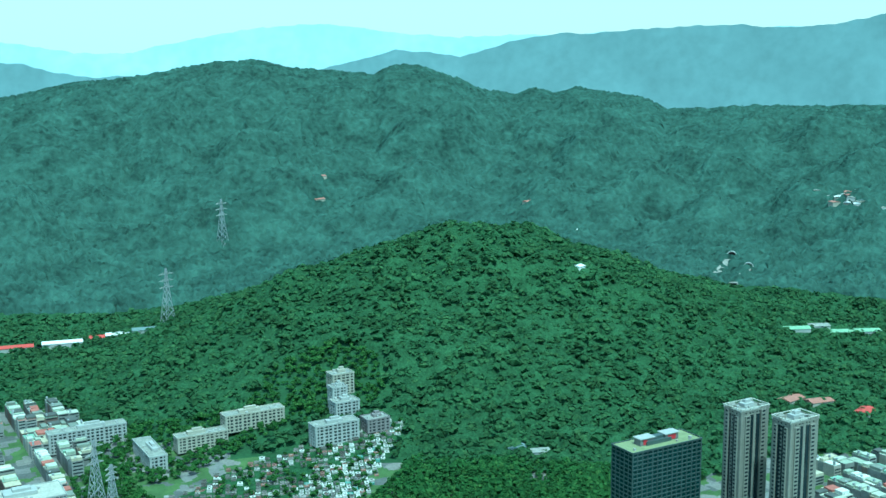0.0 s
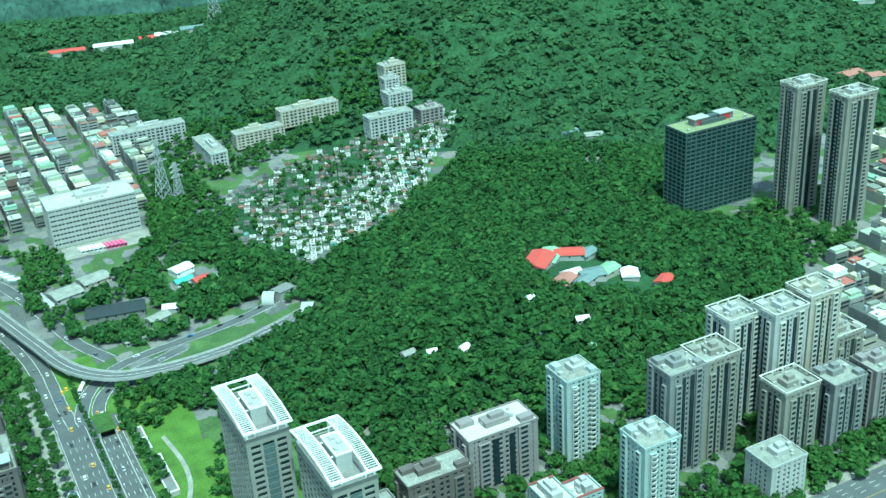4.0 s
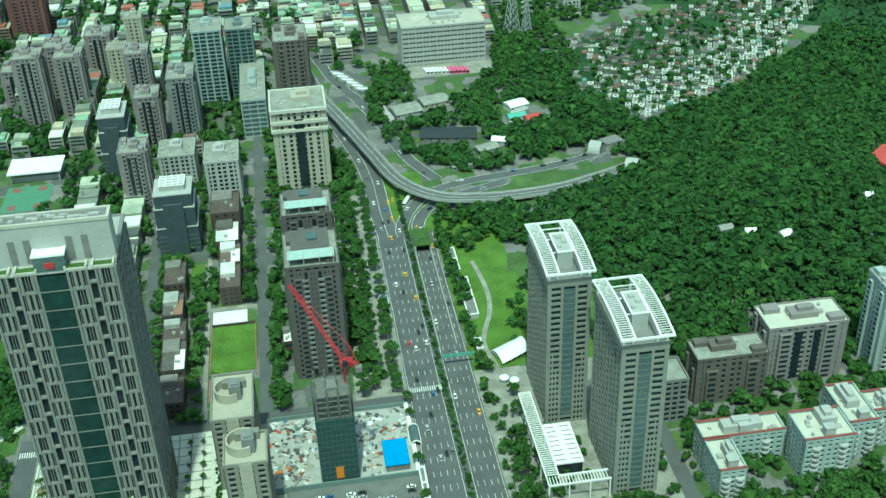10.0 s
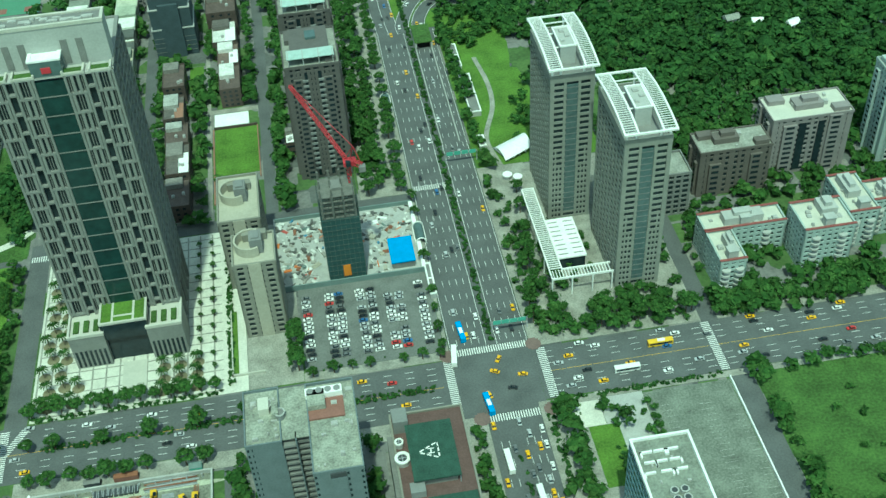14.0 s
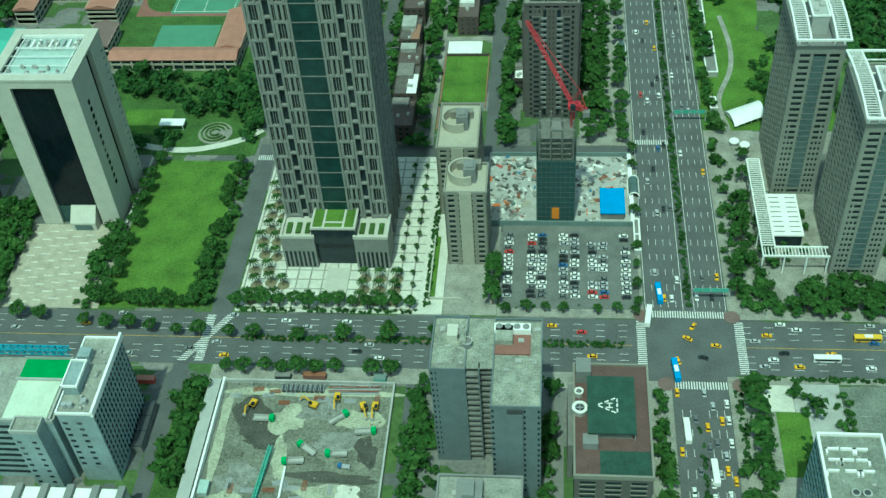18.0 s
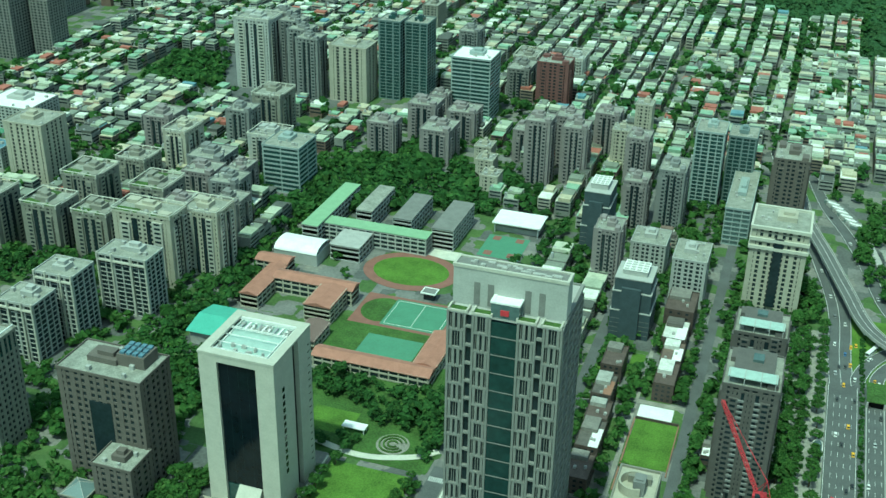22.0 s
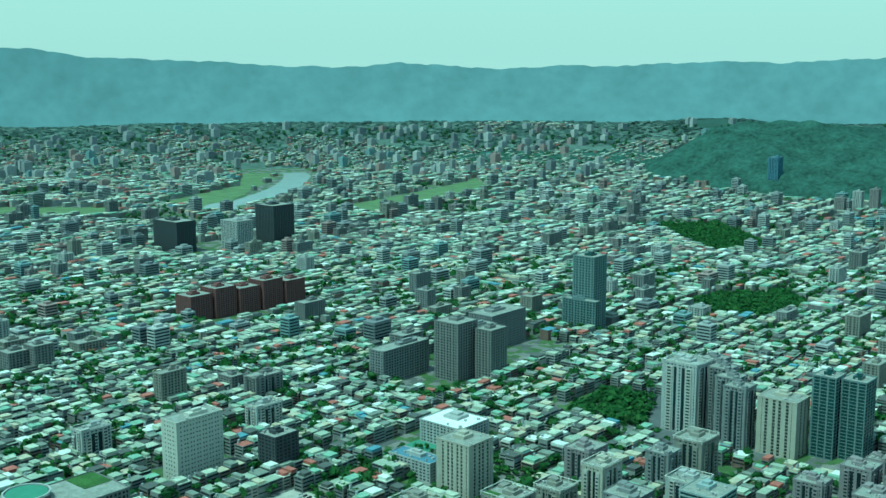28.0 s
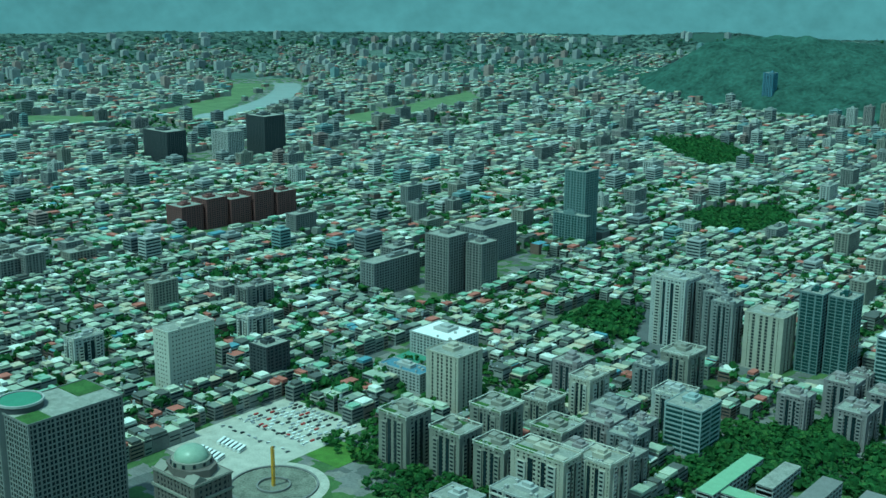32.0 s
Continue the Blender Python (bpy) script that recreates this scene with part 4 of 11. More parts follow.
def build_town(name, label, b, rng, detail, singles=0, roofs=ROOFS, roofs1=ROOFS1):
    if singles:
        order = np.argsort(np.hypot(b[:, 0], b[:, 1]))
        for i in order[:singles]:
            single_house(b[i], rng, roofs1)
        b = b[order[singles:]]
        if not len(b):
            return None
    cx, cy = (b[:, 0] + b[:, 2]) / 2, (b[:, 1] + b[:, 3]) / 2
    z = land(cx, cy)
    h = b[:, 4] + z
    wall = np.column_stack([b[:, 0], b[:, 1], z - 4, b[:, 2], b[:, 3], h])
    e = new(name)
    tagged(e, label, "houses", kind="stuff")
    part("walls", box_mesh("walls", wall, WALLS, floor=False), e)
    part("roofs", box_mesh("roofs", np.column_stack([b[:, 0] + 0.3, b[:, 1] + 0.3, h - 0.3, b[:, 2] - 0.3, b[:, 3] - 0.3, h + 0.25]), roofs, floor=False), e)
    k = rng.uniform(0, 1, len(b)) < 0.72
    s = b[k]
    w, d = s[:, 2] - s[:, 0], s[:, 3] - s[:, 1]
    f, g = rng.uniform(0.7, 1.0, len(s)), rng.uniform(0.6, 1.0, len(s))
    ox, oy = rng.uniform(0, 1, len(s)) * w * (1 - f), rng.uniform(0, 1, len(s)) * d * (1 - g)
    zz = h[k]
    part("sheds", box_mesh("sheds", np.column_stack([s[:, 0] + ox, s[:, 1] + oy, zz + 0.2, s[:, 0] + ox + w * f, s[:, 1] + oy + d * g, zz + rng.uniform(2.0, 3.2, len(s))]), roofs, floor=False), e)
    if detail:
        # window rows, tank stands
        rows = []
        n = np.maximum(2, np.round(b[:, 4] / 3.2)).astype(int)
        for i in range(int(n.max())):
            m = n > i
            q = b[m]
            lo = z[m] + (i + 0.38) * q[:, 4] / n[m]
            hi = z[m] + (i + 0.78) * q[:, 4] / n[m]
            rows.append(np.column_stack([q[:, 0] + 0.9, q[:, 1] - 0.12, lo, q[:, 2] - 0.9, q[:, 1] + 0.2, hi]))
            rows.append(np.column_stack([q[:, 2] - 0.2, q[:, 1] + 0.9, lo, q[:, 2] + 0.12, q[:, 3] - 0.9, hi]))
        rows = np.concatenate(rows)
        rows = rows[rng.uniform(0, 1, len(rows)) < 0.85]
        part("windows", box_mesh("windows", rows, GLASS, floor=False), e)
        k = rng.uniform(0, 1, len(b)) < 0.5
        q = b[k]
        tx, ty = q[:, 0] + rng.uniform(1.2, 4, len(q)), q[:, 1] + rng.uniform(1.2, 4, len(q))
        part("water_tanks", box_mesh("water_tanks", np.column_stack([tx - 0.9, ty - 0.9, h[k], tx + 0.9, ty + 0.9, h[k] + rng.uniform(2.4, 4.6, len(q))]), STEEL, floor=False), e)
    return e


rng = np.random.RandomState(11)
sight = lambda x, y: np.degrees(np.arctan2(x, y))
b = terrace((-1300, 300, 60, 1500), lambda x, y: free(x, y) & (np.hypot(x, y) < 1500) & (sight(x, y) > -68) & (np.hypot(x, y) > 560), rng, 60, 120, 12, 11, 12, 4.0, 8.0)
build_town("row_houses", "old low row houses with patched sheet-metal roofs", b, rng, True, 16)
b = terrace((-2600, 200, 0, 2600), lambda x, y: free(x, y) & (np.hypot(x, y) >= 1500) & (np.hypot(x, y) < 2500) & (sight(x, y) > -68) & (sight(x, y) < 0), rng, 66, 130, 12, 16, 12, 4.0, 8.0)
build_town("row_houses", "distant low row houses with pale metal roofs", b, rng, False)
b = terrace((-4500, 200, 0, 4700), lambda x, y: free(x, y) & (np.hypot(x, y) >= 2500) & (np.hypot(x, y) < 3700) & (sight(x, y) > -68) & (sight(x, y) < -2) & (wave(x, y, 500, 21) > -0.6), rng, 85, 140, 15, 20, 12, 8, 16)
build_town("row_houses", "far low houses fading into the plain", b, rng, False)
b = terrace((-4600, 200, 0, 4700), lambda x, y: free(x, y) & (np.hypot(x, y) >= 3700) & (np.hypot(x, y) < 4640 + 60 * wave(x, y, 300, 5)) & (sight(x, y) > -68) & (sight(x, y) < -2) & (land(x, y) < 6 + 110 * smooth(3700, 4850, np.hypot(x, y))) & (wave(x, y, 420, 27) > -0.75 + 0.0018 * (np.hypot(x, y) - 3850)), rng, 62, 100, 11, 16, 8, 8, 14)
build_town("row_houses", "small pale houses at the far edge of the city", b, rng, False)
b = terrace((-60, 930, 260, 1320), lambda x, y: inside(ROWS, x, y) & ~((x > 85) & (x < 190) & (y < 955)), rng, 60, 90, 12, 9, 13)
build_town("row_houses", "low row houses with red and white roof sheds", b, rng, True)
b = terrace((480, 380, 1010, 760), lambda x, y: inside(RIGHT_HOMES, x, y) & (np.hypot(x - 650, y - 605) > 45), rng, 55, 80, 11, 10, 10)
build_town("row_houses", "low houses with green and white sheet roofs", b, rng, True)
b = terrace((-108, 470, -20, 860), lambda x, y: (x > -92) & (x < -70) & (y > 755) & (y < 800), rng, 23, 46, 9, 10, 11, 2.0, 3.0)
build_town("row_houses", "old brick row houses between narrow lanes", b, rng, True, 60, OLDROOFS, OLDROOFS1)


def brick_house(x0, y0, x1, y1, h, roof, label, terrace_mat=None):
    """An old brick house: walls, flat roof behind parapets, a roof shed, tanks and windows by storey."""
    w, d = (x1 - x0) / 2, (y1 - y0) / 2
    BUILT.append((x0, y0, x1, y1))
    t = thing("row_house", x0 + w, y0 + d, 0, label, "house", "old brick houses")
    r = random.Random(int(x0 * 3 + y0))
    part("wall", box_mesh("wall", [(-w, -d, -1, w, d, h)], OLDBRICK), t)
    part("roof", box_mesh("roof", [(-w + 0.3, -d + 0.3, h - 0.2, w - 0.3, d - 0.3, h + 0.15)], roof), t)
    for b_ in ((-w, -d, h, w, -d + 0.3, h + 1), (-w, d - 0.3, h, w, d, h + 1), (-w, -d + 0.3, h, -w + 0.3, d - 0.3, h + 1), (w - 0.3, -d + 0.3, h, w, d - 0.3, h + 1)):
        part("parapet", box_mesh("parapet", [b_], OLDBRICK), t)
    f = r.uniform(0.3, 0.55)
    part("shed", box_mesh("shed", [(-w * 0.9, d - 2 * d * f, h + 0.1, w * 0.5, d - 0.6, h + 2.8)], OLDROOFS1), t)
    if terrace_mat:
        part("terrace", box_mesh("terrace", [(0.1 * w, -d * 0.95, h + 0.12, w * 0.93, d * 0.4, h + 0.4)], terrace_mat), t)
    for _ in range(2):
        part("water_tank", UNIT, t, at=(r.uniform(-w + 1.5, w - 1.5), r.uniform(-d + 1.5, 0), h + 0.1)).scale = (0.8, 0.8, 1.3)
    n = max(2, round(h / 3.2))
    pane = box_mesh("window", [(-0.8, -d - 0.08, 0, 0.8, -d + 0.2, 1.3)], GLASS)
    pane_side = box_mesh("window", [(w - 0.2, -0.8, 0, w + 0.08, 0.8, 1.3)], GLASS)
    for i in range(n):
        for u in (-w * 0.55, 0, w * 0.55):
            part("window", pane, t, at=(u, 0, (i + 0.4) * h / n))
        for v in (-d * 0.6, -d * 0.1, d * 0.5):
            part("window", pane_side, t, at=(0, v, (i + 0.4) * h / n))


for x0, y0, x1, y1, h, rf, lab, tm in ((-91, 581, -78, 606, 12, UMBROOF, "dark brick house with red-brown flat roof", None), (-90, 548, -78, 571, 12, OLDROOFS1, "dark brick house with orange roof terrace", CLAYT), (-89, 527, -76, 546, 9.5, UMBROOF, "low dark brick house", None), (-88, 497, -75, 524, 11, OLDROOFS1, "brick house with white roof sheets", ROOFW), (-88, 470, -75, 493, 10, UMBROOF, "low brick house beside a lane", None),
        (-58, 599, -45, 622, 12, OLDROOFS1, "brick house with pale roof sheds", ROOFW), (-57.5, 571, -45, 597, 12, UMBROOF, "dark brick house behind the white yard", None), (-61, 625, -46, 650, 12, OLDROOFS1, "old brick house with white roof rim", ROOFW), (-64, 653, -45, 682, 17, UMBROOF, "dark brick house with open galleries", None), (-22, 515, -16.6, 528, 8, ROOFW, "small white-roofed house below the tower", ROOFW)):
    brick_house(x0, y0, x1, y1, h, rf, lab, tm)

# the hillside graves: small pale terraces in crooked rows
gu, gv = np.meshgrid(np.arange(-240, 240, 5.4), np.arange(-220, 220, 5.6), indexing="ij")
gu, gv = gu.ravel() + rng.uniform(-0.5, 0.5, gu.size), gv.ravel() + rng.uniform(-0.6, 0.6, gu.size)
x, y = 380 + gu * math.cos(-0.34) - gv * math.sin(-0.34), 880 + gu * math.sin(-0.34) + gv * math.cos(-0.34)
up = 0.79 * (y - 765) - 0.613 * (x - 262)
k = inside(GRAVES, x, y) & (rng.uniform(0, 1, len(x)) > 0.1 + 0.0025 * np.maximum(up, 0)) & (wave(x, y, 60, 61) + 0.5 * wave(x, y, 21, 62) > -0.95 + 0.006 * np.maximum(up - 20, 0))
x, y, up = x[k], y[k], up[k]
z = land(x, y)
w, d, h = rng.uniform(1.9, 2.7, len(x)), rng.uniform(1.1, 2.2, len(x)), rng.uniform(0.4, 2.4, len(x))
turns = -0.34 + rng.uniform(-0.08, 0.08, len(x))
graves = tagged(new("hillside_graves"), "terraced pale stone graves crowded on the slope", "graves", kind="stuff")
old = rng.uniform(0, 1, len(x)) < np.clip((up - 20) / 70, 0.08, 0.85)
bx, by = x - math.sin(-0.34) * d * 0.85, y + math.cos(-0.34) * d * 0.85
for m_, stone in ((old, OLDGRAVE), (~old, GRAVESTONE)):
    part("terraces", box_mesh("terraces", np.column_stack([x - w, y - d, z - 8, x + w, y + d, z + h])[m_], stone, turns[m_], False), graves)
    part("back_walls", box_mesh("back_walls", np.column_stack([bx - w, by - 0.25, z + h - 0.2, bx + w, by + 0.25, z + h + rng.uniform(0.3, 0.9, len(x))])[m_], stone, turns[m_], False), graves)
    part("headstones", box_mesh("headstones", np.column_stack([x - w * 0.4, y - 0.3, z + h - 0.1, x + w * 0.4, y + 0.3, z + h + rng.uniform(0.4, 1.1, len(x))])[m_], OLDGRAVE, turns[m_], False), graves)
canopy_sheet("low green scrub between the graves", 800, 1120, 4, 14, 30, 0.25, 0.7, lambda x, y: inside(GRAVES, x, y), CANOPYMID, rng)

# water, meadows and wide roads of the plain
tagged(new("river", sweep("river", RIVER, 42, 0.3, WATER)), "pale grey river winding through the city", "river", kind="structure")
for p in BANKS:
    n = len(p)
    me = bpy.data.meshes.new("meadow")
    me.from_pydata([(a, b_, 0.25) for a, b_ in p], [], [tuple(range(n))])
    me.materials.append(MEADOW)
    tagged(new("meadow", me), "bright green river meadow", "meadow", kind="structure")
tagged(new("road_boulevard", sweep("road", BOULEVARD, 12, 0.3, ASPHALT)), "wide grey boulevard between houses", "road", kind="structure")
tagged(new("road_lane", sweep("road", LANE, 5, 0.3, PAVE)), "pale lane in a grove", "road", kind="structure")

# trees among the houses
rng = np.random.RandomState(23)
x, y = scatter(-1700, 300, 60, 2100, 14.5, rng)
k = (land(x, y) < 5) & (np.hypot(x, y) > 600) & (np.hypot(x, y) < 2050) & (sight(x, y) > -66)
for a, b_, c, d_ in TAKEN:
    k &= ~((x > a) & (x < c) & (y > b_) & (y < d_))
grove = np.zeros(len(x), bool)
for p in PARKS:
    grove |= inside(p, x, y)
k &= ~grove & (rng.uniform(0, 1, len(x)) < 0.6 + 0.4 * (wave(x, y, 260, 31) > 0.1))
woods("street_trees", "trees scattered among the low houses", x[k], y[k], 4.6, 7, LEAF, rng, 2, 2.2)
x, y = scatter(-1300, 700, -200, 2350, 7.5, rng)
k = np.zeros(len(x), bool)
for p in PARKS:
    k |= inside(p, x, y)
k &= ~near_curve(LANE, x, y, 9)
woods("grove", "dense green trees of a city park", x[k], y[k], 4.9, 6, LEAF, rng, 2, 1.0)
x, y = scatter(-4300, 700, -100, 4500, 34, rng)
k = free(x, y) & (np.hypot(x, y) > 1900) & (np.hypot(x, y) < 4500) & (rng.uniform(0, 1, len(x)) < np.interp(np.hypot(x, y), [1900, 3000, 3600], [0.8, 0.6, 0.4]) + 0.5 * (wave(x, y, 500, 21) < -0.4)) & (sight(x, y) > -66) & (sight(x, y) < -2)
woods("far_trees", "distant trees between the houses", x[k], y[k], 7, 5, MIDLEAF, rng, 1, 0.9)

# ---- the large buildings ----
T = tower
T("apartment_tower", "dark brown tiled apartment tower with glazed roof canopy", -15, 492, 12, 526, 71, UMBER, GLASS, 3.3, 1.3, 4.2, 1.5, 0.5, units=5, cap=CGLASS)
T("apartment_tower", "dark brown tiled apartment tower with pale glass roof", -15, 551, 12, 577, 68, UMBER, GLASS, 3.3, 1.3, 4.2, 1.5, 0.5, cap=CGLASS)
T("apartment_tower", "beige stone apartment tower with dark central glass strip", -18, 704, 18, 738, 62, BEIGE, GLASS, 3.4, 0.9, 4.5, 2.4, 0.6, top=2.5)
T("apartment_tower", "tall slim brown apartment tower beside the viaduct", -13, 835, 12, 871, 61, BROWN, GLASS, 3.3, 1.4, 4, 1.6)
T("office_building", "long white and pale blue glass office building", -42, 800, -24, 880, 30, SEAFOAM, CGLASS, 3.8, 1.0, 6, 0.5, roof=ROOFC)
T("apartment_tower", "teal glass residential tower with white balconies", -76, 861, -54, 890, 65, SEAFOAM, TGLASS, 3.3, 0.7, 5.5, 0.8, 0.8)
T("apartment_tower", "teal glass residential tower with pale frame", -51, 876, -30, 903, 59, TEALW, TGLASS, 3.3, 0.7, 5.5, 0.8, 0.8)
T("apartment_tower", "thin grey concrete tower over old houses", -95, 807, -76, 836, 50, GREYT, GLASS, 3.2, 1.7, 4, 2.0)
T("apartment_block", "white and dark glass apartment block beside a lane", -66, 692, -44, 722, 35, LGREY, GLASS, 3.3, 1.0, 3.4, 1.2)
T("apartment_block", "light apartment block with roof garden", -100, 728, -76, 754, 25, LGREY, GLASS, 3.3, 1.0, 3.4, 1.2)
for a, b_, h in ((-122, 700, 44), (-120, 800, 40), (-130, 860, 52)):
    T("apartment_block", "slim pale apartment block with dark windows", a, b_, a + 17, b_ + 22, h, LILAC, GLASS, 3.2, 1.5, 3.6, 1.6, units=2)

# west of the white tower
T("office_building", "brown stone office building with roof plant", -338, 397, -290, 424, 66, BROWN, GLASS, 3.9, 1.7, 4.2, 1.7, 0.5, units=6)
T("office_building", "lower brown annex with terraced roofs", -310, 378, -288, 396.5, 26, BROWN, GLASS, 3.9, 1.7, 4.2, 1.7, 0.5, units=1)
T("office_building", "grey stone office building with glass roof garden", -425, 395, -382, 420, 66, TAN, GLASS, 3.9, 1.9, 3.6, 1.3, 0.4, roof=ROOFC, units=6, cap=TGLASS)
T("office_building", "cream tiled building with pool on its roof", -500, 470, -452, 500, 26, BEIGE, GLASS, 4, 1.6, 4, 1.6, units=3)
# apartment estate
for a, b_, c, d, h, w, lab in ((-422, 551, -386, 571, 42, LGREY, "dark glass apartment tower with white balconies"), (-438, 508, -411, 530, 47, LGREY, "blue glass apartment tower with white frames"), (-445, 480, -420, 502, 40, LGREY, "blue glass apartment tower with white corner frames")):
    T("apartment_tower", lab, a, b_, c, d, h, w, GLASS, 3.3, 0.5, 5.6, 0.8, 0.7, top=1.6, units=3)
T("apartment_tower", "beige apartment tower with green roof terraces", -436, 592, -392, 614, 53, BEIGE, GLASS, 3.3, 1.6, 4.4, 2.2, 0.5, roof=GRASS, units=3)
T("apartment_tower", "beige apartment tower with roof pergola", -397, 616, -370, 640, 49, BEIGE, GLASS, 3.3, 1.2, 3.0, 1.5, 0.5, units=3)
for a, b_, c, d, h in ((-566, 594, -538, 622, 44), (-524, 606, -495, 632, 38), (-524, 655, -494, 684, 42), (-484, 610, -456, 634, 36), (-468, 660, -440, 690, 38)):
    T("apartment_tower", "greyish beige apartment tower with planted roof", a, b_, c, d, h, TAN, GLASS, 3.2, 1.8, 4.6, 2.6, 0.5, roof=GRASS, units=2)
for a, b_, c, d, h, w in ((-436, 650, -410, 672, 34, LILAC), (-418, 690, -396, 714, 38, GREYT), (-400, 660, -380, 684, 36, DCONC), (-455, 712, -430, 736, 32, LILAC), (-470, 745, -440, 775, 30, GREYT), (-500, 760, -480, 790, 42, BEIGE), (-440, 795, -412, 822, 34, LGREY), (-520, 720, -495, 745, 30, TAN), (-545, 800, -520, 830, 36, LILAC), (-430, 735, -414, 760, 28, LILAC), (-480, 830, -458, 852, 40, GREYT)):
    T("apartment_block", "mid-rise tiled apartment block with roof tanks", a, b_, c, d, h, w, GLASS, 3.2, 1.6, 3.6, 1.7, 0.4, units=3)
T("office_building", "blue glass office building with white bands", -412, 767, -380, 800, 40, SEAFOAM, TGLASS, 4, 1.4, 16, 0.6, 0.5, units=6)
T("apartment_tower", "cream tower with dark window strips and open roof frame", -620, 712, -584, 745, 51, BEIGE, GLASS, 3.3, 0.9, 5.5, 2.4, 0.6, top=3.0)
T("apartment_tower", "tan tower with gabled roof house", -474, 869, -447, 900, 42, TAN, GLASS, 3.3, 1.1, 4.5, 2.0)
T("apartment_tower", "tall pale grey apartment tower", -558, 994, -520, 1026, 72, LGREY, GLASS, 3.3, 1.9, 4.2, 2.2, 0.3)
for i in range(4):
    T("apartment_tower", "grey apartment tower in a long curved row", -535 + i * 17, 1030 - i * 16, -512 + i * 17, 1052 - i * 16, 72 - 3 * i, GREYT, GLASS, 3.3, 1.2, 4, 1.4, units=2)
T("apartment_tower", "beige apartment tower with tall black window strips", -453, 993, -414, 1022, 56, BEIGE, GLASS, 3.3, 0.7, 6.5, 3.0, 0.8, top=2.4)
T("apartment_tower", "teal glass tower with arched crown", -409, 1016, -387, 1040, 80, TEALW, TGLASS, 3.3, 0.6, 7, 0.9, cap=TGLASS)
T("apartment_tower", "teal glass tower with rounded crown", -385, 1026, -362, 1052, 78, TEALW, TGLASS, 3.3, 0.6, 7, 0.9, cap=TGLASS)
T("office_building", "green glass office tower with white floor bands", -323, 988, -285, 1022, 61, SEAFOAM, TGLASS, 3.8, 1.3, 18, 0.5, roof=ROOFW)
for a, b_, c, d, h in ((-360, 865, -336, 886, 33), (-312, 869, -286, 900, 31), (-342, 920, -316, 945, 34), (-306, 925, -280, 950, 30), (-338, 970, -322, 985, 27)):
    T("apartment_block", "mauve brown apartment block with stepped roof", a, b_, c, d, h, LILAC, GLASS, 3.2, 1.8, 3.4, 1.9, 0.5, units=2)
T("apartment_tower", "maroon tiled apartment tower", -254, 1050, -223, 1074, 46, MAROON, GLASS, 3.2, 1.8, 5, 2.6)
for a, b_, h in ((-214, 856, 57), (-186, 870, 50), (-200, 905, 46), (-236, 900, 30), (-170, 930, 44)):
    T("apartment_tower", "pinkish grey apartment tower with narrow windows", a, b_, a + 20, b_ + 22, h, LILAC, GLASS, 3.2, 1.8, 3.4, 1.9, 0.5, units=2)
for a, b_, h in ((-252, 842, 22), (-240, 815, 20), (-262, 870, 22), (-150, 905, 40), (-140, 960, 46)):
    T("apartment_block", "small cream apartment block beside a park", a, b_, a + 14, b_ + 16, h, BEIGE, GLASS, 3.2, 1.8, 3.4, 1.9, 0.4, units=1)

# farther towards the river
T("hotel_building", "white concrete slab building with strip windows", -834, 577, -812, 628, 57, CREAMW, GLASS, 4.2, 2.5, 3.4, 1.4, 0.3, top=3)
slab("office_building", "dark blue glass office block", -775, 640, -752, 668, 40, CHARCOAL)
slab("office_building", "white roofed school building with wings", -724, 806, -672, 850, 22, LGREY, roof=ROOFW)
slab("school_building", "long pale school building with blue roof", -690, 725, -640, 745, 18, LGREY, roof=SLATEBLUE)
slab("apartment_slab", "long grey apartment slab with loggias", -906, 920, -884, 1000, 40, GREYT)
slab("apartment_tower", "dark grey windowless tower", -860, 984, -824, 1020, 70, DCONC, 3.3)
slab("apartment_tower", "dark grey slim tower", -818, 1010, -795, 1040, 62, DCONC, 3.3)
slab("apartment_slab", "long grey apartment slab with roof houses", -920, 1122, -882, 1195, 46, GREYT)
slab("apartment_slab", "grey apartment slab beside a boulevard", -890, 1060, -866, 1112, 42, GREYT)
T("office_tower", "slender teal tower with stepped top", -872, 1293, -838, 1325, 105, TEALW, TGLASS, 3.6, 1.4, 5, 1.4, units=1, cap=TGLASS)
T("office_tower", "teal glass podium tower", -880, 1280, -826, 1292, 46, TEALW, TGLASS, 3.6, 1.0, 5, 1.0, units=1)
for i in range(5):
    slab("apartment_slab", "dark maroon apartment slab in a long row", -1345 + i * 4, 965 + i * 42, -1310 + i * 4, 1003 + i * 42, 38 + (i % 2) * 6, MAROON)
slab("office_building", "black glass office block near the river", -1875, 1300, -1800, 1345, 62, CHARCOAL, glass=GLASS)
slab("office_building", "black glass office block with white core", -1790, 1400, -1740, 1440, 58, LGREY)
slab("office_building", "tall black glass office block near the river", -1790, 1490, -1735, 1545, 80, CHARCOAL)
slab("office_tower", "dark blue tower near the green hill", -1325, 2900, -1297, 2930, 62, SLATEBLUE)

# scattered taller blocks on the plain
rng = np.random.RandomState(41)
n = 0
while n < 110:
    a, r = rng.uniform(-64, -6), rng.uniform(1050, 3000)
    if rng.uniform() > 0.35 + r / 5500:
        continue
    x, y = r * math.sin(radians(a)), r * math.cos(radians(a))
    if not free(np.array(x), np.array(y)):
        continue
    w, d, h = rng.uniform(13, 24), rng.uniform(14, 40), rng.uniform(20, 42)
    slab("apartment_block", "distant mid-rise apartment block among low houses", x - w / 2, y - d / 2, x + w / 2, y + d / 2, h, [GREYT, GREYT, LGREY, LILAC, TAN, DCONC, DCONC, TAN][rng.randint(8)], group="mid-rise blocks on the plain")
    n += 1

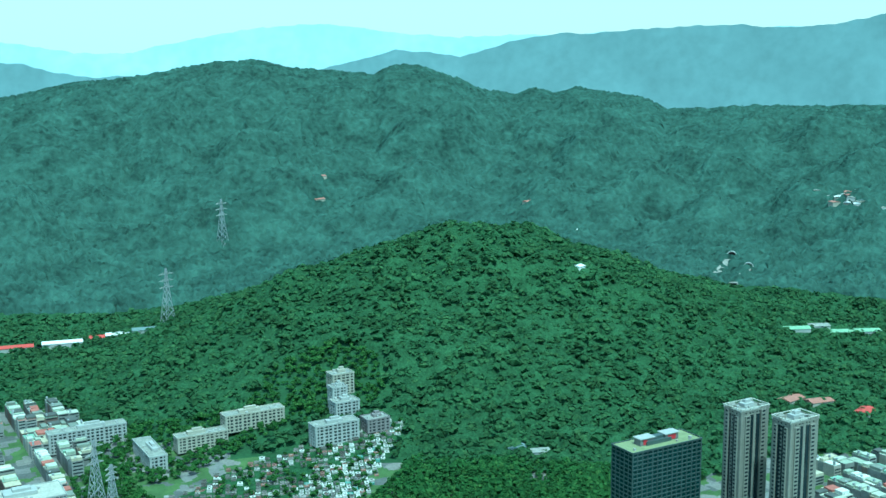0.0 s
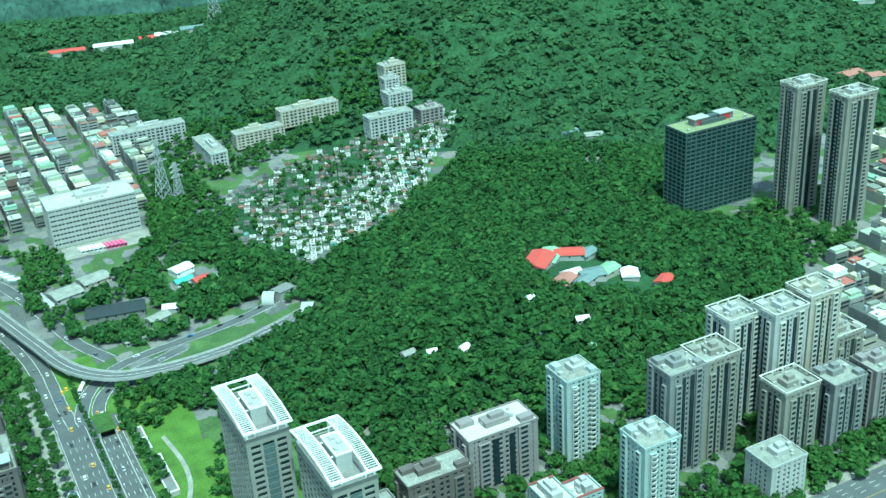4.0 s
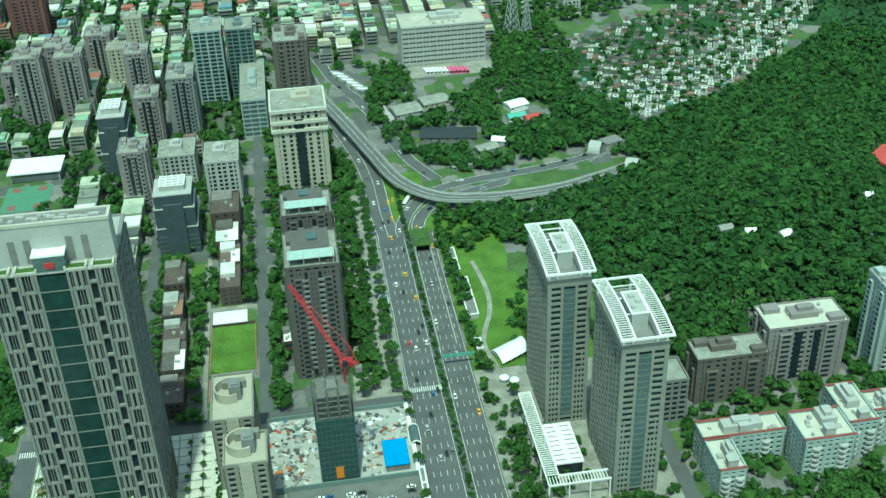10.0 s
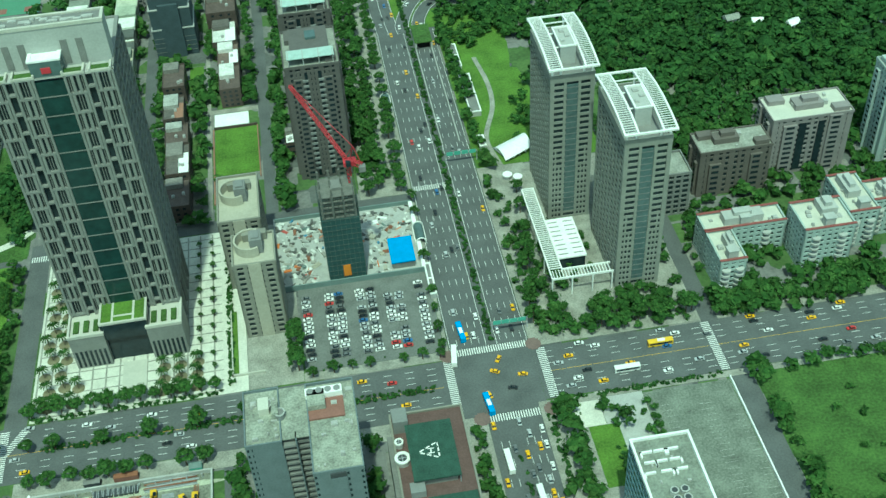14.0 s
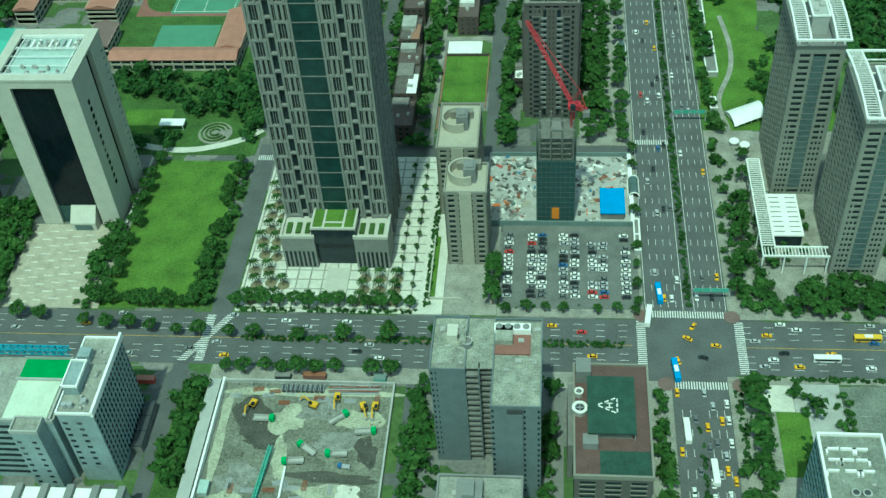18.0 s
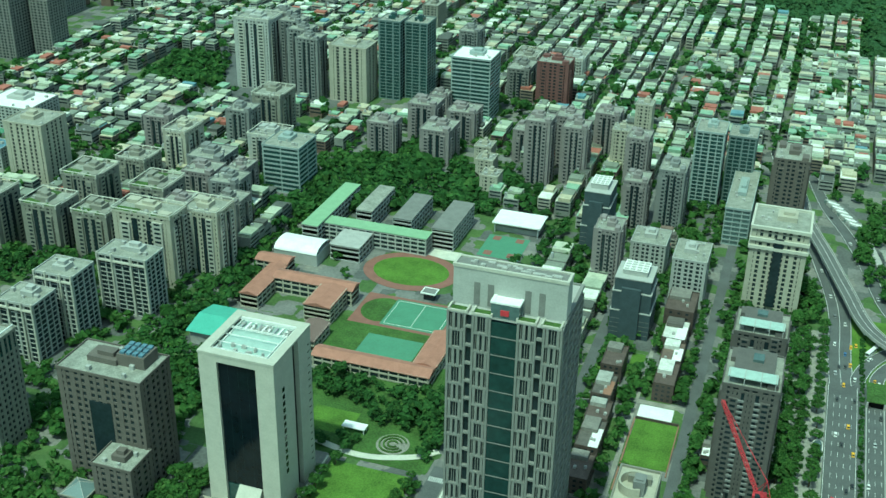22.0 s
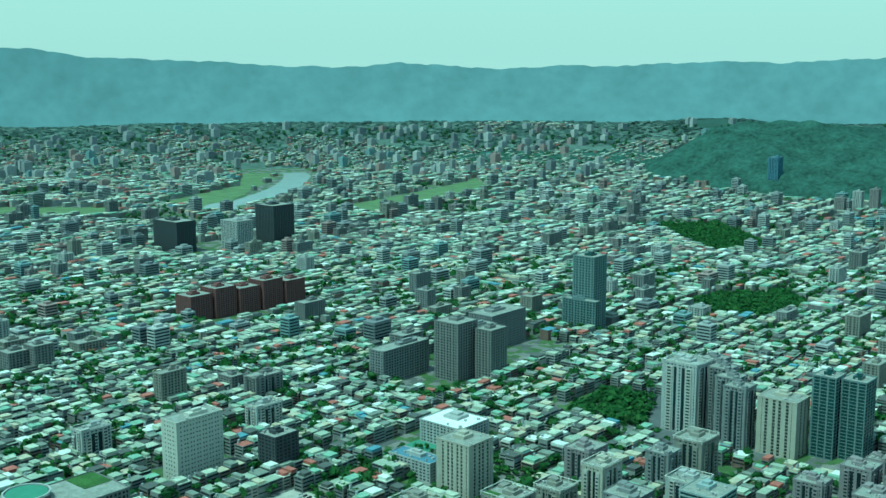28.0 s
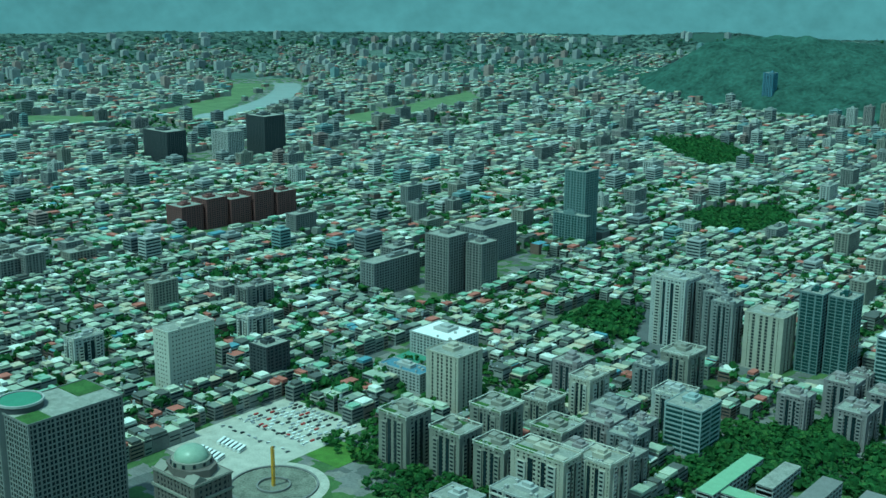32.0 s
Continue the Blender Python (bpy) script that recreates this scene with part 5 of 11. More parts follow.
# many more blocks far out, too small to tell apart
x, y = scatter(-4300, 300, -200, 4500, 66, rng)
r, az = np.hypot(x, y), np.degrees(np.arctan2(x, y))
k = free(x, y) & (r > 1450) & (r < 4550) & (az > -67) & (az < -4) & (rng.uniform(0, 1, len(x)) < 0.2 + 0.34 * (wave(x, y, 700, 77) > 0.25))
x, y, r = x[k], y[k], r[k]
w, d, h = rng.uniform(6, 11, len(x)), rng.uniform(7, 18, len(x)), rng.uniform(16, 38, len(x)) * np.interp(r, [1700, 3500, 4500], [1, 1.15, 0.8])
z = land(x, y)
blocks = tagged(new("city_blocks"), "countless far apartment blocks rising over low roofs", "buildings", kind="stuff")
part("walls", box_mesh("walls", np.column_stack([x - w, y - d, z - 3, x + w, y + d, z + h]), BLOCKWALLS, floor=False), blocks)
part("roofs", box_mesh("roofs", np.column_stack([x - w * 0.5, y - d * 0.4, z + h - 0.1, x + w * 0.4, y + d * 0.5, z + h + 3.5]), BLOCKWALLS, floor=False), blocks)
strips = []
for i in range(9):
    m_ = (h > i * 4.2 + 6) & (r < 3400)
    q = z[m_] + i * 4.2 + 3
    strips.append(np.column_stack([x[m_] - w[m_] * 0.9, y[m_] - d[m_] - 0.15, q, x[m_] + w[m_] * 0.9, y[m_] + d[m_] + 0.15, q + 1.9]))
    strips.append(np.column_stack([x[m_] - w[m_] - 0.15, y[m_] - d[m_] * 0.9, q, x[m_] + w[m_] + 0.15, y[m_] + d[m_] * 0.9, q + 1.9]))
part("windows", box_mesh("windows", np.concatenate(strips), GLASS, floor=False), blocks)
# a row of towers at the foot of the low hill
for i in range(9):
    slab("apartment_tower", "pale apartment tower in a row below the green hill", -1010 + i * 33, 2690 + i * 21, -990 + i * 33, 2708 + i * 21, 54 + (i % 3) * 6, [LGREY, LILAC, TAN][i % 3], group="row of towers below the hill")

# east of the avenue
T("apartment_block", "brown apartment block with glazed stair", 187, 431, 224, 447, 28, BROWN, GLASS, 3.3, 1.6, 4, 2.0, units=3)
T("apartment_block", "grey apartment block with white roof", 228, 440, 270, 460, 35, LILAC, GLASS, 3.3, 1.8, 4, 2.2, roof=CREAMW, units=8)
T("apartment_block", "small dark block behind the twin towers", 158, 420, 178, 438, 26, DCONC, GLASS, 3.3, 1.2, 4, 1.2, units=1)
for x, y, h in ((288, 437, 53), (289, 369, 50)):
    T("apartment_tower", "pale teal apartment tower with rounded balconies", x, y, x + 21, y + 20, h, PALET, GLASS, 3.2, 1.6, 3.0, 1.3, 0.7, units=2, cap=LGREY)
for x, y, h, w in ((327, 398, 64, GREYT), (352, 400, 62, TAN), (382, 416, 70, LGREY), (402, 402, 74, LGREY), (436, 410, 72, BEIGE), (384, 372, 46, TAN), (420, 372, 40, GREYT), (452, 372, 38, LILAC), (470, 420, 30, TAN), (356, 350, 24, LGREY)):
    T("apartment_tower", "grey-beige apartment tower with roof houses", x, y, x + 23, y + 19, h, w, GLASS, 3.2, 1.6, 3.4, 1.7, 0.5, units=2)
for x, y, w, d, h in ((174, 384, 40, 12, 18), (174, 362, 12, 21, 18), (217, 368, 24, 20, 24), (244, 378, 14, 28, 22), (259, 384, 15, 14, 22)):
    T("apartment_block", "low white apartment block with red roof borders", x, y, x + w, y + d, h, PALET, GLASS, 3.2, 1.5, 3.6, 1.5, 0.5, units=7, cap=LGREY, roof=CREAMW)
T("office_building", "dark stone block with pale roof trim", 272, 288, 318, 306, 45, CHARCOAL, GLASS, 3.6, 1.4, 3.6, 1.2, 0.4, roof=DCONC, top=2, units=6, cap=DCONC)
T("office_building", "dark green glass office block on the hillside", 556, 668, 628, 694, 72, SHADEGREY, DIMGLASS, 3.6, 0.9, 5, 0.5, 0.3, units=3, roof=LGREENR0)
for x, y in ((628, 624), (640, 584)):
    T("apartment_tower", "tall slim brown apartment tower with white crown", x, y, x + 29, y + 18, 106, TAN, GLASS, 3.2, 1.4, 3.6, 1.5, 0.5, units=2, cap=LGREY, group="hillside twin towers")
T("market_hall", "long pale concrete warehouse with flat roof", 95, 912, 167, 946, 34, LGREY, GLASS, 4.2, 2.7, 3, 0.5, 0.25, roof=PALEDIRT, units=6)
# college on the hillside
for x, y, w, d, h, m in ((468, 1050, 24, 16, 22, BEIGE), (452, 1008, 26, 16, 17, LGREY), (456, 1024, 16, 12, 26, LGREY), (412, 968, 46, 16, 20, LGREY), (468, 968, 24, 16, 13, LILAC), (296, 1034, 50, 14, 15, BEIGE), (348, 1044, 62, 15, 17, BEIGE), (190, 1108, 75, 14, 20, LGREY), (262, 1010, 16, 60, 14, LGREY)):
    slab("school_building", "cream hillside school building with flat roof", x, y, x + w, y + d, h, m)

# ---- beneath the window: roads, squares and lots ----
def flat(name, x0, y0, x1, y1, mat, label, cat, z=0.05, kind="structure"):
    return tagged(new(name, box_mesh(name, [(x0, y0, -0.5, x1, y1, z)], mat)), label, cat, kind=kind)


flat("road_avenue", 42, 309, 79, 632, ASPHALT, "wide multi-lane asphalt avenue", "road", 0.08)
flat("road_avenue", 51.5, 100, 75, 308.9, ASPHALT, "asphalt avenue with a narrow median", "road", 0.085)
flat("pavement", 38.6, 180, 51.4, 308.9, PAVE, "pale pavement with trees beside the avenue", "pavement", 0.16)
flat("road_cross", -700, 313, 41.9, 344, ASPHALT, "asphalt street with planted median", "road", 0.08)
flat("road_cross", 79.1, 313, 700, 344, ASPHALT, "asphalt street crossing the avenue", "road", 0.08)
flat("road_lane", -158, 344.1, -148, 458, ASPHALT, "narrow street beside the plaza", "road", 0.07)
flat("road_lane", -158, 458.1, 41.9, 467, ASPHALT, "narrow street behind the tower", "road", 0.07)
flat("road_lane", -104, 467.1, -97, 930, ASPHALT, "narrow street between old houses", "road", 0.07)
flat("road_lane", -36.4, 467.1, -29.8, 830, ASPHALT, "street lined with parked cars", "road", 0.07)
flat("road_lane", 160, 344.1, 168, 430, ASPHALT, "lane beside the twin towers", "road", 0.07)
flat("road_lane", -62, 180, -55, 312.9, ASPHALT, "lane beside the construction pit", "road", 0.07)
flat("road_lane", -168, 180, -161, 312.9, ASPHALT, "lane in front of the pit", "road", 0.07)
flat("lawn", -160.8, 240, -148.4, 303.8, GRASS, "ground under the trees beside the pit", "lawn", 0.1)
for nm, c, hw, lab in (("road_north", NORTH_ROAD, 7.5, "asphalt road under the viaduct"), ("road_side", SIDE_ROAD, 5, "side road beside the viaduct"), ("road_ramp", RAMP_ONE, 4.6, "curved slip road leaving the avenue"), ("road_ramp", RAMP_TWO, 4.8, "curved slip road passing under the viaduct"), ("road_hill", HILL_ROAD, 4.5, "winding road to the hill")):
    tagged(new(nm, sweep("road", c, hw, 0.6, ASPHALT)), lab, "road", kind="structure")

via = thing("viaduct", 0, 0, 0, "curved concrete road viaduct on pillars", "viaduct")
part("deck", sweep("deck", VIADUCT, 4.7, 1.4, mk("viaduct_deck", (0.125, 0.128, 0.125), 0.9, 0.2, 8, 0.8)), via)
for s in (-1, 1):
    d = np.gradient(VIADUCT[:, :2], axis=0)
    d /= np.linalg.norm(d, axis=1, keepdims=True)
    edge = VIADUCT.copy()
    edge[:, :2] += s * 4.8 * np.stack([-d[:, 1], d[:, 0]], 1)
    edge[:, 2] += 1.0
    part("barrier", sweep("barrier", edge, 0.22, 2.3, CONC), via)
PILLAR = box_mesh("pillar", [(-1, -1, -1, 1, 1, 1)], CONC)
for p in VIADUCT[2:52:6]:
    part("pillar", PILLAR, via, at=(p[0], p[1], 0)).scale = (1, 1, p[2] - 1.5)

flat("plaza", -147, 345, -60, 457, PLAZA, "pale stone plaza with paving grid", "plaza", 0.2)
flat("pavement", -60, 345, -50, 457, PLAZA, "pale paved walk with hedge", "pavement", 0.2)
flat("lawn", -213, 346, -165, 453, LAWN, "bright green fenced lawn", "lawn", 0.25)
flat("pavement", -264, 345, -213.2, 402.5, FORECOURT, "pale patterned forecourt of the white tower", "pavement", 0.2)
flat("car_park", -24, 350, 40, 405, LOT, "asphalt car park full of cars", "car park", 0.12)
flat("building_site", -33, 405.5, 39, 458, CONC, "littered bare ground of a building site", "building site", 0.15)
flat("building_pit", -141, 236, -67, 303, PIT, "bare ground of an excavation site", "building site", 0.12)
flat("lawn", 80, 480, 150, 655, LAWN, "park lawn with winding path", "lawn", 0.12)
flat("pavement", 79.2, 345, 105, 480, PAVE, "paved square beside the avenue", "pavement", 0.16)
flat("pavement", 105, 345, 160, 430, PAVE, "paved forecourt of the twin towers", "pavement", 0.15)
flat("pavement", 40.2, 345, 41.8, 690, PAVE, "narrow pavement along the avenue", "pavement", 0.2)
flat("pavement", 14, 467.2, 40.1, 690, PAVE, "paved walk with trees along the avenue", "pavement", 0.15)
flat("pavement", 75.1, 180, 101, 312, PAVE, "pavement at the street corner", "pavement", 0.16)
flat("lot", 121, 190, 160.4, 308, BARELOT, "bare grey asphalt lot", "lot", 0.1)
flat("wall_lot", 160.7, 190, 161.3, 309, ROOFW, "low white wall beside the bare lot", "wall", 1.5)
flat("road_lane", 161.6, 190, 171.6, 312.9, ASPHALT, "narrow lane beside the bare lot", "road", 0.07)
flat("lawn", 172, 225, 330, 311, GRASS, "overgrown grass lot", "lawn", 0.15)
flat("lawn", 93, 262, 106, 294, LAWN, "small lawn with a paved border", "lawn", 0.2)
flat("pavement", 89, 294.2, 101, 308, PLAZA, "pale paved square beside a lawn", "pavement", 0.2)
flat("pavement", 101.2, 250, 120.8, 309, CONC, "grey paved yard beside the bare lot", "pavement", 0.17)
flat("lawn", -62.5, 505, -38.2, 549, LAWN, "small lawn among old houses", "lawn", 0.2)
flat("yard", -62.5, 549.8, -42.5, 564.5, ROOFW, "white concrete yard behind the lawn", "yard", 0.3)
flat("wall_lawn", -62.8, 549.1, -37.8, 549.7, OLDBRICK, "dark brick wall behind the lawn", "wall", 1.8)
flat("wall_lawn", -38.1, 500, -37.5, 549, CLAYT, "low clay-coloured wall beside the lawn", "wall", 1.0)
flat("wall_lawn", -63.6, 480, -62.8, 549, CLAYT, "low clay-coloured wall along the lane", "wall", 0.8)
flat("road_lane", -67, 467.1, -64.4, 660, PAVE, "pale narrow lane between old houses", "road", 0.08)
flat("road_lane", -77.5, 565.5, -36.6, 569.6, PAVE, "pale cross lane between old houses", "road", 0.075)
flat("lawn", -95.5, 594, -92, 622, LAWN, "grass strip beside an old brick house", "lawn", 0.2)
flat("lawn", -77, 595, -68.4, 620, LAWN, "grass yard beside an old brick house", "lawn", 0.2)
flat("lawn", 42, 632.2, 82, 716, LAWN, "grass triangle between the roads", "lawn", 0.1)
flat("lawn", -260, 458, -160, 560, GRASS, "park grass under trees", "lawn", 0.12)
flat("lawn", -242, 476, -214, 498, LAWN, "open park lawn", "lawn", 0.2)
PATH_IN_PARK = spline([(98, 590, 0.2), (101, 560, 0.2), (99, 535, 0.2), (90, 507, 0.2), (92, 485, 0.2), (98, 454, 0.2)], 30)
tagged(new("park_path", sweep("park_path", PATH_IN_PARK, 1.4, 0.3, PAVE)), "pale curving park path", "path", kind="structure")

for x, y in ((40.6, 346.4), (80.6, 346.4), (80.4, 307.4), (49.4, 307.4)):
    corner = tagged(new("pavement_corner", box_mesh("pavement_corner", [(-1.6, -3.6, -0.3, 1.6, 3.6, 0.24), (-3.6, -1.6, -0.3, 3.6, 1.6, 0.236), (-2.8, -2.8, -0.3, 2.8, 2.8, 0.244)], PINKT)), "pink-brown paved street corner", "pavement", kind="structure")
    corner.location = (x, y, 0)

# stone grid of the plaza
strips = [(-146 + i * 6.2, 346, 0.1, -145.2 + i * 6.2, 456, 0.23) for i in range(14)] + [(-146, 347 + i * 6.2, 0.1, -61, 347.7 + i * 6.2, 0.235) for i in range(18)]
tagged(new("paving_joints", box_mesh("paving_joints", strips, PAVE)), "grey paving strips across the plaza", "paving", kind="stuff")

bays = [(126 + 0.4 * (i % 2), 232 + i * 3.2, 0, 131, 232.12 + i * 3.2, 0.104) for i in range(22)] + [(143, 236 + i * 3.2, 0, 148.5, 236.12 + i * 3.2, 0.104) for i in range(20)] + [(156, 240 + i * 3.2, 0, 160.5, 240.12 + i * 3.2, 0.104) for i in range(16)]
tagged(new("parking_line", box_mesh("parking_line", bays, mk("worn_line_paint", (0.36, 0.37, 0.34), 0.85, 0.4, 2, 0.4))), "worn parking bay lines on the bare lot", "road marking", kind="stuff")
# painted lines
lines = []
for x in (46.2, 49.6, 53, 56.4, 66.2, 69.5, 72.8, 76):
    for y in np.arange(352, 622, 10):
        lines.append((x - 0.09, y, 0, x + 0.09, y + 4, 0.1))
for x in (55, 58.3, 66, 69.2, 72.2):
    for y in np.arange(120, 300, 10):
        lines.append((x - 0.09, y, 0, x + 0.09, y + 4, 0.1))
for y in (316.5, 320, 323.5, 333.5, 337, 340.5):
    for x in list(np.arange(-690, 36, 10)) + list(np.arange(84, 600, 10)):
        lines.append((x, y - 0.09, 0, x + 4, y + 0.09, 0.1))
for x in (42.6, 78.4, 59.4, 64.4):
    lines.append((x - 0.1, 350, 0, x + 0.1, 630, 0.1))
tagged(new("lane_marking", box_mesh("lane_marking", lines, LINE)), "white dashed lane lines on the asphalt", "road marking", kind="stuff")
amber = [(-690, 328.6, 0, 36, 328.75, 0.1), (84, 328.6, 0, 600, 328.75, 0.1)]
tagged(new("lane_marking", box_mesh("lane_marking", amber, YELLOW)), "yellow centre line on the asphalt", "road marking", kind="stuff")
STRIPE_V = box_mesh("stripe", [(-0.24, -2, 0, 0.24, 2, 0.03)], LINE)
STRIPE_H = box_mesh("stripe", [(-2, -0.24, 0, 2, 0.24, 0.03)], LINE)


def zebra(x0, y0, x1, y1, mesh):
    t = thing("zebra_crossing", (x0 + x1) / 2, (y0 + y1) / 2, 0.09, "white striped pedestrian crossing on asphalt", "crossing", "zebra crossings")
    n = int(max(abs(x1 - x0), abs(y1 - y0)) / 1.1)
    for i in range(n + 1):
        u = i / n - 0.5
        part("stripe", mesh, t, at=((x1 - x0) * u, (y1 - y0) * u, 0))


zebra(43.5, 347.5, 78, 347.5, STRIPE_V)
zebra(52, 307, 74.5, 307, STRIPE_V)
zebra(40, 314, 40, 343, STRIPE_H)
zebra(83, 314, 83, 343, STRIPE_H)
zebra(-157, 342, -157, 315, STRIPE_H)
zebra(-148, 342, -165, 315, STRIPE_H)
zebra(161, 314, 161, 343, STRIPE_H)
zebra(-157, 456, -149, 456, STRIPE_V)
zebra(43.5, 470, 60, 470, STRIPE_V)
zebra(43.5, 636, 56, 636, STRIPE_V)

# edge lines of the curved roads
for c, hw in ((NORTH_ROAD, 7), (SIDE_ROAD, 4.5), (RAMP_ONE, 4.1), (RAMP_TWO, 4.3), (VIADUCT, 4.1), (NORTH_ROAD, 0.1), (VIADUCT, 0.1)):
    d = np.gradient(c[:, :2], axis=0)
    d /= np.linalg.norm(d, axis=1, keepdims=True)
    for s_ in ((-1, 1) if hw > 1 else (1,)):
        e = c.copy()
        e[:, :2] += s_ * hw * np.stack([-d[:, 1], d[:, 0]], 1)
        e[:, 2] += 0.04
        tagged(new("edge_line", sweep("edge_line", e, 0.12, 0.03, LINE)), "white painted edge line along the road", "road marking", kind="stuff")

flat("pavement", -49.8, 345, -25, 404, PAVE, "paved yard round the curved-roof towers", "pavement", 0.14)
flat("pavement", -49.8, 404.2, -33.2, 457, PAVE, "paved lane beside the building site", "pavement", 0.14)
flat("pavement", -24.8, 344.6, 40, 349.8, PAVE, "pavement before the car park", "pavement", 0.16)
flat("pavement", -150, 304, 41.5, 312.6, PAVE, "pavement along the cross street", "pavement", 0.16)
flat("pavement", 100.2, 309.2, 330, 312.6, PAVE, "pavement along the eastern street", "pavement", 0.18)
flat("pavement", 168.2, 344.4, 470, 350, PAVE, "pavement before the apartments", "pavement", 0.16)
flat("pavement", -330, 344.4, -262.2, 350, PAVE, "pavement before the offices", "pavement", 0.16)
flat("pavement", -54.8, 232, -44.2, 303.8, DCONC, "service lane between blocks", "pavement", 0.12)
flat("pavement", -5, 238, 5.8, 303.8, DCONC, "service lane beside the helipad block", "pavement", 0.12)
flat("pavement", 105, 430.2, 160, 479, PAVE, "paved garden of the twin towers", "pavement", 0.14)

# ---- the tall stone tower on the plaza ----
def stone_tower():
    t = thing("office_tower", -102, 408, 0, "tall grey stone tower with staggered window frames", "building")
    H, w, d = 147.0, 25.0, 20.0
    part("core", box_mesh("core", [(-w + 1.2, -d + 1.2, 0, w - 1.2, d, H - 0.8)], GLASS), t)
    part("central_glazing", box_mesh("central_glazing", [(-5.6, -d + 0.4, 20, 5.6, -d + 1.3, H - 2)], DIMGLASS), t, "recessed dark green glass strip")
    n = 28
    f = (H - 21) / n
    bar = box_mesh("glazing_rail", [(-5.6, -d + 0.15, -0.2, 5.6, -d + 0.5, 0.2)], DCONC)
    for i in range(0, n + 1, 2):
        part("glazing_rail", bar, t, at=(0, 0, 21 + i * f))
    # piers between the window groups, full height
    pier = box_mesh("pier", [(-0.5, -d - 0.1, 8, 0.5, -d + 1.3, H)], TSTONE)
    for x in (-24.4, -17.0, -13.4, -6.1, 6.1, 13.4, 17.0, 24.4):
        part("pier", pier, t, at=(x, 0, 0))
    # staggered two-storey frames between them
    side = box_mesh("storey_band", [(-3.4, -d - 0.05, -0.35, 3.4, -d + 1.3, 0.75)], TSTONE)
    thick = box_mesh("mullion_panel", [(-0.62, -d + 0.05, 0, 0.62, -d + 1.3, 2 * f)], TSTONE)
    thin = box_mesh("mullion", [(-0.14, -d + 0.5, 0, 0.14, -d + 1.3, 2 * f)], TSTONE)
    slabm = box_mesh("balcony", [(-1.4, -d - 0.3, 0, 1.4, -d + 1.3, 1.0)], TSTONE)
    for gi, gx in enumerate((-20.7, -9.75, 9.75, 20.7)):
        for i in range(0, n, 2):
            z = 21 + i * f
            odd = (i // 2 + gi) % 2
            part("storey_band", side, t, at=(gx, 0, z))
            for x in ((-1.15, 1.15) if odd else (-2.3, 2.3)):
                part("mullion_panel", thick, t, at=(gx + x, 0, z))
            for x in ((-2.5, 2.5) if odd else (-0.55, 0.55)):
                part("mullion", thin, t, at=(gx + x, 0, z))
    for x in (-15.2, 15.2):
        for i in range(0, n, 2):
            part("balcony", slabm, t, at=(x, 0, 21 + (i + 0.5) * f))
    # side and rear walls
    ring = box_mesh("side_band", [(-w, -d + 2, -0.4, -w + 1.6, d, 0.7), (w - 1.6, -d + 2, -0.4, w, d, 0.7), (-w, d - 0.2, -0.4, w, d + 0.8, 0.7)], TSTONE)
    for i in range(n + 1):
        part("side_band", ring, t, at=(0, 0, 21 + i * f))
    fin = box_mesh("side_pier", [(-w - 0.1, -0.7, 0, -w + 1.4, 0.7, H - 3), (w - 1.4, -0.7, 0, w + 0.1, 0.7, H - 3)], TSTONE)
    for y in (-17, -8, 2, 10, 19.4):
        part("side_pier", fin, t, at=(0, y, 0))
    # roof garden terraces, raised block and glazed lift head
    part("roof_deck", box_mesh("roof_deck", [(-w, -d, H - 0.6, w, d + 0.8, H)], CONC), t)
    for x in (-20, -9.5, 9.5, 20):
        part("planter", box_mesh("planter", [(-3.6, -d + 0.6, H, 3.6, -d + 4, H + 0.8)], GRASS), t, "planted roof terrace", at=(x, 0, 0))
    fram = box_mesh("roof_frame", [(-4.4, -d - 0.2, H, -3.6, -d + 5, H + 1.7), (3.6, -d - 0.2, H, 4.4, -d + 5, H + 1.7), (-3.6, -d - 0.2, H, 3.6, -d + 0.5, H + 1.0)], STONE)
    for x in (-20, -9.5, 9.5, 20):
        part("roof_frame", fram, t, at=(x, 0, 0))
    part("raised_block", box_mesh("raised_block", [(-24.5, -d + 7, H - 0.1, 24.5, -d + 15.5, H + 18)], LGREY), t, "windowless pale stone roof block")
    part("roof_plant", box_mesh("roof_plant", [(-23.6, -d + 8, H + 17.9, 23.6, -d + 14.6, H + 18.15)], DCONC), t, "dark roof deck with plant")
    rs_ = random.Random(9)
    for _ in range(16):
        part("roof_unit", UNIT, t, at=(rs_.uniform(-21, 21), rs_.uniform(-d + 9.4, -d + 13.4), H + 18.1)).scale = (rs_.uniform(0.8, 2.2), rs_.uniform(0.5, 1.1), rs_.uniform(0.5, 1.1))
    part("raised_block_rim", box_mesh("raised_block_rim", [(-24.8, -d + 6.7, H + 17.4, 24.8, -d + 7.9, H + 18.8), (-24.8, -d + 14.7, H + 17.4, 24.8, -d + 15.8, H + 18.8), (-24.8, -d + 7.9, H + 17.4, -23.6, -d + 14.7, H + 18.8), (23.6, -d + 7.9, H + 17.4, 24.8, -d + 14.7, H + 18.8)], STONE), t)
    # dark panels proud of the block stand in for shaded openings
    for x in (-14, -8, 8, 14):
        part("recess", box_mesh("recess", [(-1.3, -d + 6.75, H + 1, 1.3, -d + 7.1, H + 11.5)], DCONC), t, at=(x, 0, 0))
    part("lift_head", box_mesh("lift_head", [(-6, -d + 0.8, H, 6, -d + 7.4, H + 6.6)], CGLASS), t, "glazed lift head with white roof")
